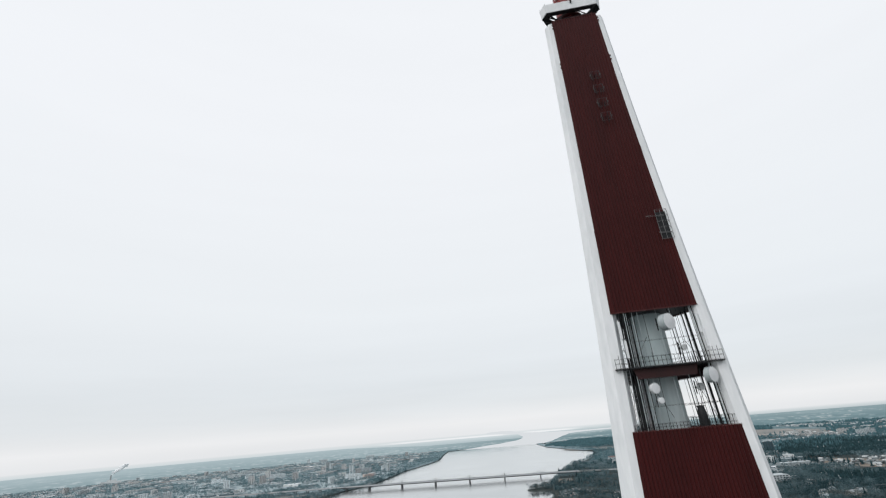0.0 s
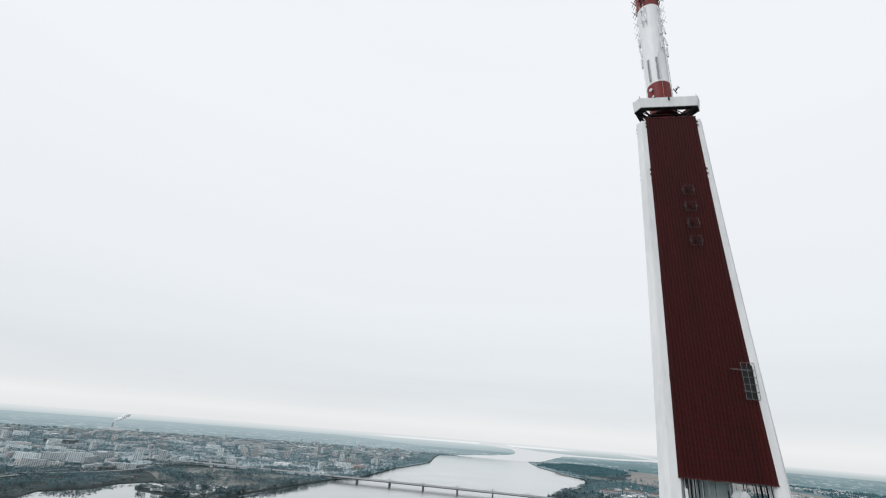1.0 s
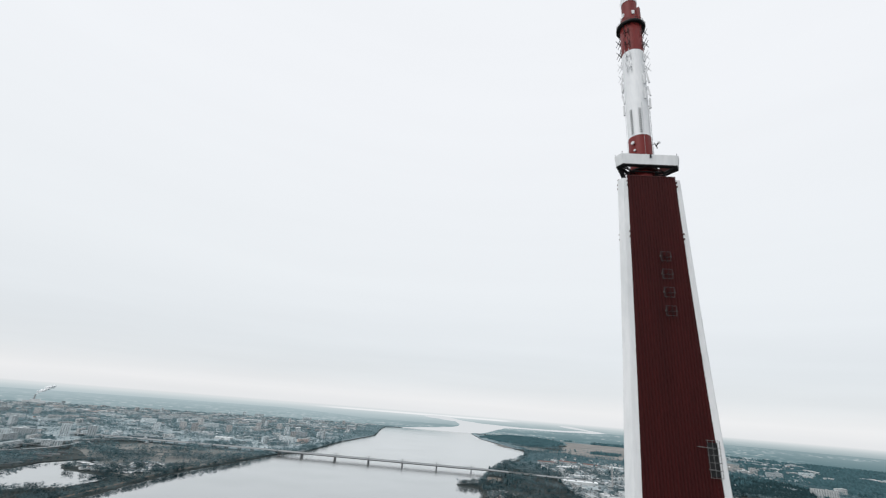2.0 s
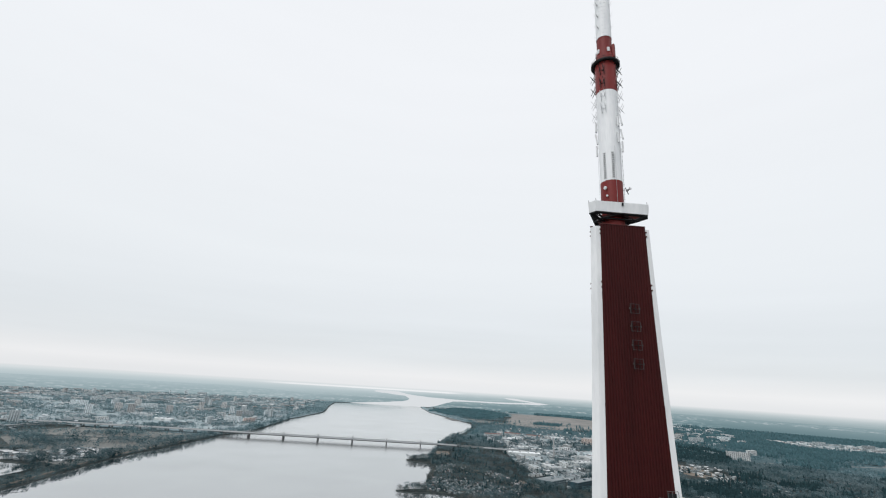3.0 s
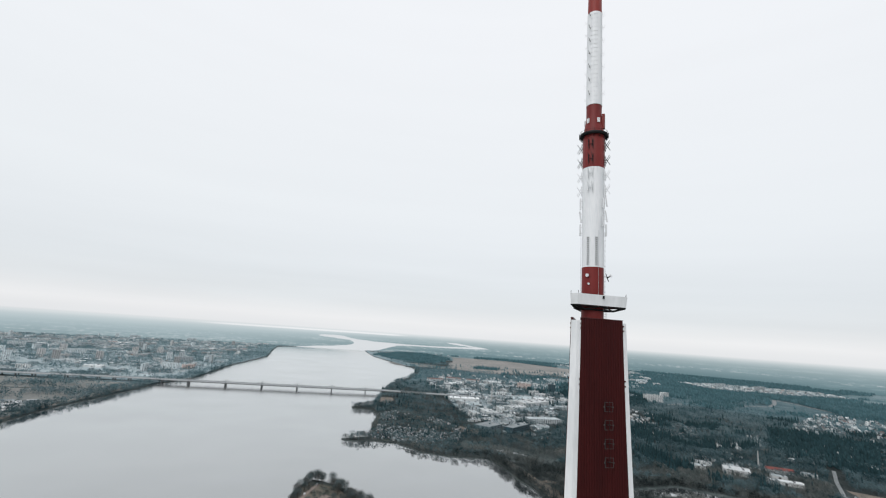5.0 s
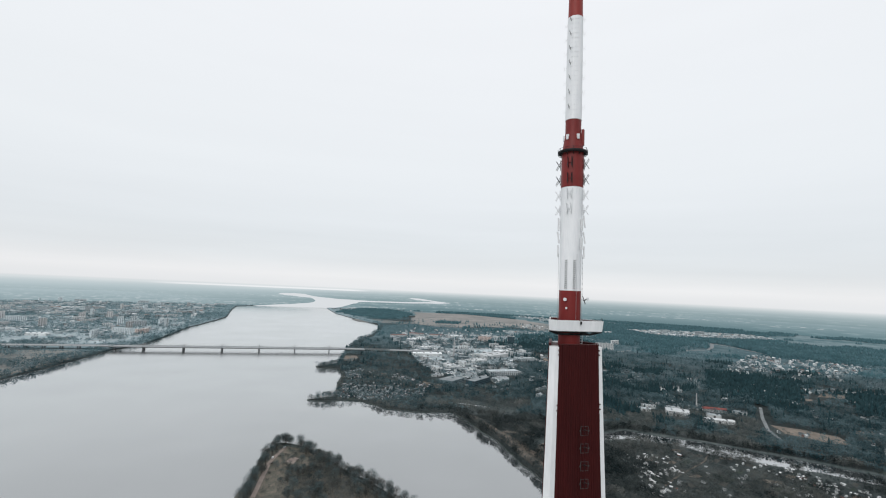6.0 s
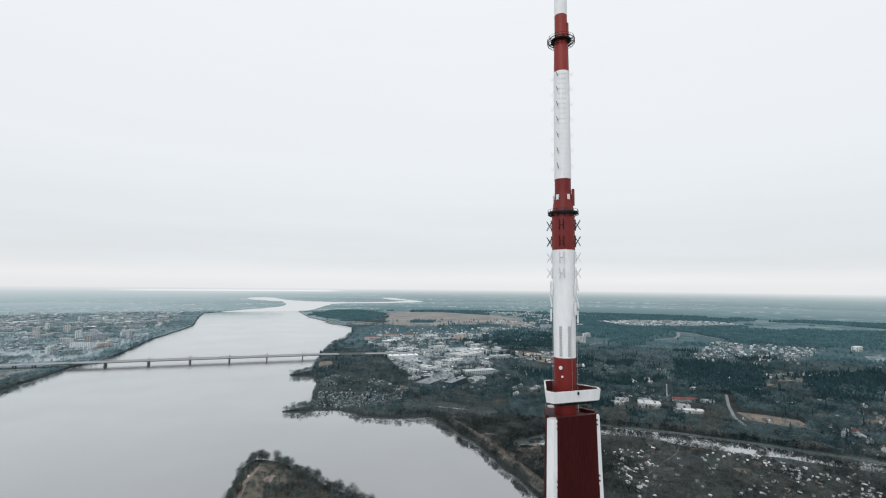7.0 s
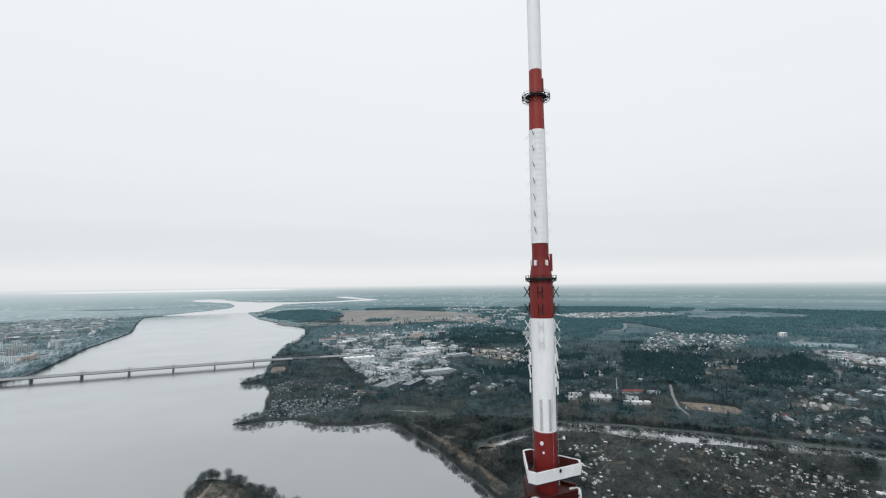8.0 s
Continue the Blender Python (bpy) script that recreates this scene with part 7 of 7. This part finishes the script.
sprinkle("boat_yard", "white boats and low sheds by the bay", "boats", [(-1000, 930), (-940, 1030), (-845, 1060), (-812, 985), (-815, 870), (-876, 872), (-938, 858), (-1007, 885)], 230, 5, 20, 2.6, 0.3, 40, 0.25)
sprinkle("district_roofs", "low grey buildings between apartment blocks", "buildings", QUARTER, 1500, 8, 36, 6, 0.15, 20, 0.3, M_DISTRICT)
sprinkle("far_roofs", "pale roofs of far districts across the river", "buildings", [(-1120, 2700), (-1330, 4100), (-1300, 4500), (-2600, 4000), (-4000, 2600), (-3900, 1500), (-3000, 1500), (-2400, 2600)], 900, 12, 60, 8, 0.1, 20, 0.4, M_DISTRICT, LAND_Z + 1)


# ---- the island's own trees, shrubs, track and parked vans ----
def tree_kind(name, label, h, spread, blades, seed):
    """A bare tree: tapered trunk, limbs, and a crown of fine twigs."""
    r = random.Random(seed)
    ob = empty(name, label, "tree", "trees on the island")
    bm = bmesh.new()
    p = Vector((0, 0, -0.5))
    knots = [p.copy()]
    for i in range(5):
        p = p + Vector((r.uniform(-0.25, 0.25), r.uniform(-0.25, 0.25), h * 0.16))
        knots.append(p.copy())
    for i, (a, b) in enumerate(zip(knots, knots[1:])):
        rod(bm, a, b, h * 0.022 * (1 - i * 0.17), 7, h * 0.022 * (1 - (i + 1) * 0.17))
    for i in range(11):
        t = 0.30 + 0.55 * i / 10
        k = t * 5
        a = knots[min(4, int(k))].lerp(knots[min(5, int(k) + 1)], k % 1)
        az = i * 2.4 + r.uniform(-0.4, 0.4)
        b = a + Vector((math.cos(az), math.sin(az), r.uniform(0.5, 1.1))) * spread * (0.95 - 0.6 * t) * r.uniform(0.7, 1.0)
        rod(bm, a, b, h * 0.008, 5, h * 0.002)
    part("trunk", bm, M_BARK, ob)
    co = []
    for i in range(blades):
        out = Vector((r.gauss(0, 1), r.gauss(0, 1), r.gauss(0.15, 0.9))).normalized()
        s = Vector((0, 0, h * 0.60)) + Vector((out.x * spread * 0.80, out.y * spread * 0.80, out.z * h * 0.33)) * r.random() ** 0.45 * (1 + 0.22 * math.sin(3 * out.x + 5 * out.y + seed) * math.cos(4 * out.z))
        d = (out + Vector((r.gauss(0, 0.5), r.gauss(0, 0.5), r.uniform(0.0, 0.9)))).normalized() * spread * r.uniform(0.12, 0.30)
        w = Vector((r.gauss(0, 1), r.gauss(0, 1), r.gauss(0, 0.6))).normalized() * r.uniform(0.08, 0.19)
        e = s + d
        co += [s + d * 0.3 - w, s + d * 0.3 + w, e]
    tri_mesh("crown", [tuple(v) for v in co], np.arange(len(co)).reshape(-1, 3), M_ALDER if seed % 3 else M_TWIG_I, ob, "fine bare twigs")
    return ob


x, y = [v.ravel() for v in np.meshgrid(np.arange(-205, 120, 3.7), np.arange(300, 620, 3.7))]
x, y = x + rng.uniform(-1.8, 1.8, len(x)), y + rng.uniform(-1.8, 1.8, len(x))
open_ground = inside(x, y, [(-152, 480), (-150, 560), (-140, 590), (-126, 578), (-112, 530), (-110, 470), (-126, 430), (-150, 430)]) & (lump(x, y, 9) < 0.66)
m = inside(x, y, island_poly) & (lump(x + 11, y, 15) > 0.25) & ~open_ground & ~near_line(x, y, [(-147, 430), (-149, 500), (-150, 540), (-145, 572), (-140, 594)], 4)
x, y = x[m], y[m]
for name, m, material in (("island_scrub", lump(x, y + 5, 28) > 0.5, M_TWIG_I), ("island_scrub", lump(x, y + 5, 28) <= 0.5, M_TWIG_B)):
    h = rng.uniform(1.5, 5.5, m.sum())
    co, tr = crowns(np.stack([x[m], y[m], np.full(m.sum(), LAND_Z)], -1), h, h * 0.55, 26, 0.10)
    tagged(tri_mesh(name, co, tr, material), "low leafless scrub covering the island", "scrub", "", "stuff")
x, y = [v.ravel() for v in np.meshgrid(np.arange(-170, 110, 5.0), np.arange(220, 600, 5.0))]
x, y = x + rng.uniform(-2.4, 2.4, len(x)), y + rng.uniform(-2.4, 2.4, len(x))
m = inside(x, y, island_poly) & inside(x, y, [(-132, 600), (-112, 560), (-98, 500), (-104, 420), (-60, 300), (60, 200), (130, 160), (50, 350), (-22, 480), (-64, 535), (-108, 600)]) & (lump(x, y, 24) > 0.3)
x, y = x[m], y[m]
h = rng.uniform(5, 11.5, len(x))
co, tr = crowns(np.stack([x, y, np.full(len(x), LAND_Z)], -1), h, h * 0.4, 80, 0.075)
tagged(tri_mesh("island_woods", co, tr, M_TWIG_B), "leafless young woods on the island", "woods", "", "stuff")
tall = [tree_kind("bare_tree", "leafless grey-brown tree on the island", h, s, 1050, i) for i, (h, s) in enumerate(((15, 5.6), (12.5, 4.8), (17, 6.0), (10, 4.4)))]
bushes = [tree_kind("shrub", "low leafless shrub on the island", h, s, 320, 20 + i) for i, (h, s) in enumerate(((5.0, 3.2), (3.6, 2.6)))]


def along(pts, n, shake, kinds):
    seg = [(Vector(a), Vector(b)) for a, b in zip(pts, pts[1:])]
    total = sum((b - a).length for a, b in seg)
    for i in range(n):
        d = (i + rng.uniform(0.1, 0.9)) / n * total
        for a, b in seg:
            if d <= (b - a).length:
                c = a.lerp(b, d / (b - a).length)
                x, y = c.x + rng.normal(0, shake), c.y + rng.normal(0, shake)
                if inside(np.array([x]), np.array([y]), island_poly)[0]:
                    copy_thing(kinds[rng.integers(len(kinds))], pose(x, y, LAND_Z, 0, 0, rng.uniform(0, 360)))
                break
            d -= (b - a).length


along([(-152, 598), (-143, 605), (-133, 601)], 11, 2.0, tall)
along([(-128, 596), (-110, 586), (-64, 520), (-24, 470), (40, 366)], 84, 5.0, tall)
along([(-112, 572), (-76, 515), (-45, 470), (0, 400)], 66, 9.0, tall + bushes)
along([(-153, 588), (-158, 550), (-155, 500), (-155, 420)], 44, 2.2, tall)
along([(-135, 580), (-125, 540), (-110, 500), (-90, 440)], 74, 11.0, bushes)
along([(-120, 520), (-100, 470), (-80, 400)], 64, 16.0, tall + bushes)
retire(tall + bushes)
M_TRACK = mat("pinkish_sand", (0.225, 0.188, 0.168), (0.335, 0.282, 0.252), 0.08, 0.95, fine=9, bump=0.0, spec=0.1)
strip("island_track", [(-147, 440, 1.5), (-149, 500, 1.5), (-150, 540, 1.5), (-145, 572, 1.5), (-140, 594, 1.5)], 5, M_TRACK, "sandy track on the island", 0.16, 0.3)
patch("bare_soil", [(-132, 540), (-124, 556), (-116, 550), (-120, 532)], M_TRACK, "bare tan soil on the island", 0.14)
M_ISLE = mat("brown_island_grass", (0.072, 0.084, 0.072), (0.200, 0.172, 0.142), 0.07, 0.95, fine=7, bump=0.0, spec=0.1)
M_HEATH = mat("dark_heath", (0.060, 0.068, 0.060), (0.172, 0.156, 0.132), 0.08, 0.95, fine=7, bump=0.0, spec=0.1)
patch("heath", [(-165, 420), (-163, 500), (-164, 550), (-158, 585), (-150, 600), (-114, 584), (-70, 520), (-30, 466), (30, 360), (60, 250), (-150, 250)], M_HEATH, "dark winter heath on the island", 0.07, "ground", 6, 3)
patch("dry_grass", [(-153, 480), (-150, 560), (-138, 592), (-124, 578), (-122, 560), (-134, 545), (-128, 520), (-118, 500), (-130, 480), (-126, 450), (-140, 430)], M_ISLE, "dry brown grass on the island", 0.11, "ground", 4, 9)
for sx, sy, sr in ((-105, 528, 5), (-98, 500, 4), (-118, 560, 4), (-84, 478, 5)):
    patch("bare_soil", [(sx + sr * math.cos(a) * (1.4 + 0.5 * math.sin(3 * a + sx)), sy + sr * math.sin(a) * 0.9) for a in [0.63 * i for i in range(10)]], M_ISLE, "bare brown soil on the island", 0.12, "ground", 3, 3)
M_VAN = mat("white_van_paint", (0.72, 0.73, 0.74), (0.82, 0.83, 0.84), 1.0, 0.35, bump=0.0, spec=0.5)


def van(x, y, turn):
    ob = empty("parked_van", "white van parked on the sandy island track", "van", "vans on the island", (x, y, LAND_Z + 0.17), turn)
    bm = bmesh.new()
    prism(bm, [[(px, py, pz) for px, pz in ((-2.4, 0.4), (2.4, 0.4), (2.4, 1.05), (1.7, 1.2), (1.1, 1.95), (-2.4, 1.95))] for py in (-0.9, 0.9)])
    part("body", bm, M_VAN, ob)
    bm = bmesh.new()
    prism(bm, [[(1.73, y0, 1.22), (1.16, y0, 1.88), (1.19, y0, 1.90), (1.76, y0, 1.24)] for y0 in (-0.8, 0.8)])
    part("windscreen", bm, M_PANE, ob)
    for px in (-1.5, 1.5):
        for py in (-0.85, 0.85):
            bm = bmesh.new()
            rod(bm, (px, py - 0.12, 0.35), (px, py + 0.12, 0.35), 0.35, 12)
            part("wheel", bm, M_BLACK, ob)


van(-149, 552, 85)
van(-141, 590, 70)


# ---- a far power station: its stack and drifting steam ----
M_STEAM = mat("white_steam", (0.80, 0.82, 0.83), (0.90, 0.91, 0.92), 0.02, 1.0, fine=4, bump=0.0, spec=0.0)
station = empty("power_station", "far power station with a tall stack", "power station", "", (-3430, 2839, LAND_Z), 49.4)
bm = bmesh.new()
lathe(bm, [(6, -1), (4, 62), (4.6, 62.4), (4.6, 64)], 14)
part("stack", bm, M_DECK, station, smooth=True)
bm = bmesh.new()
box(bm, -60, 70, -18, 18, -1, 22)
box(bm, -20, 40, -14, 14, 22.02, 32)
part("boiler_house", bm, M_PALE, station)
bm = bmesh.new()
puff = random.Random(5)
for i in range(22):
    t = i / 21
    c = Vector((4 + 84 * t + puff.uniform(-6, 6), puff.uniform(-8, 8) * t, 66 + 62 * t ** 0.7 + puff.uniform(-6, 6)))
    r = 4 + 10 * min(1, t * 1.6) * (1 - 0.5 * t)
    made = bmesh.ops.create_icosphere(bm, subdivisions=2, radius=1.0, matrix=Matrix.Translation(c))
    for v in made["verts"]:
        d = v.co - c
        v.co = c + d * r * (1 + 0.35 * noise.noise(v.co * 0.13 + d * 1.5))
part("steam_plume", bm, M_STEAM, station, "white drifting steam", True, "stuff")
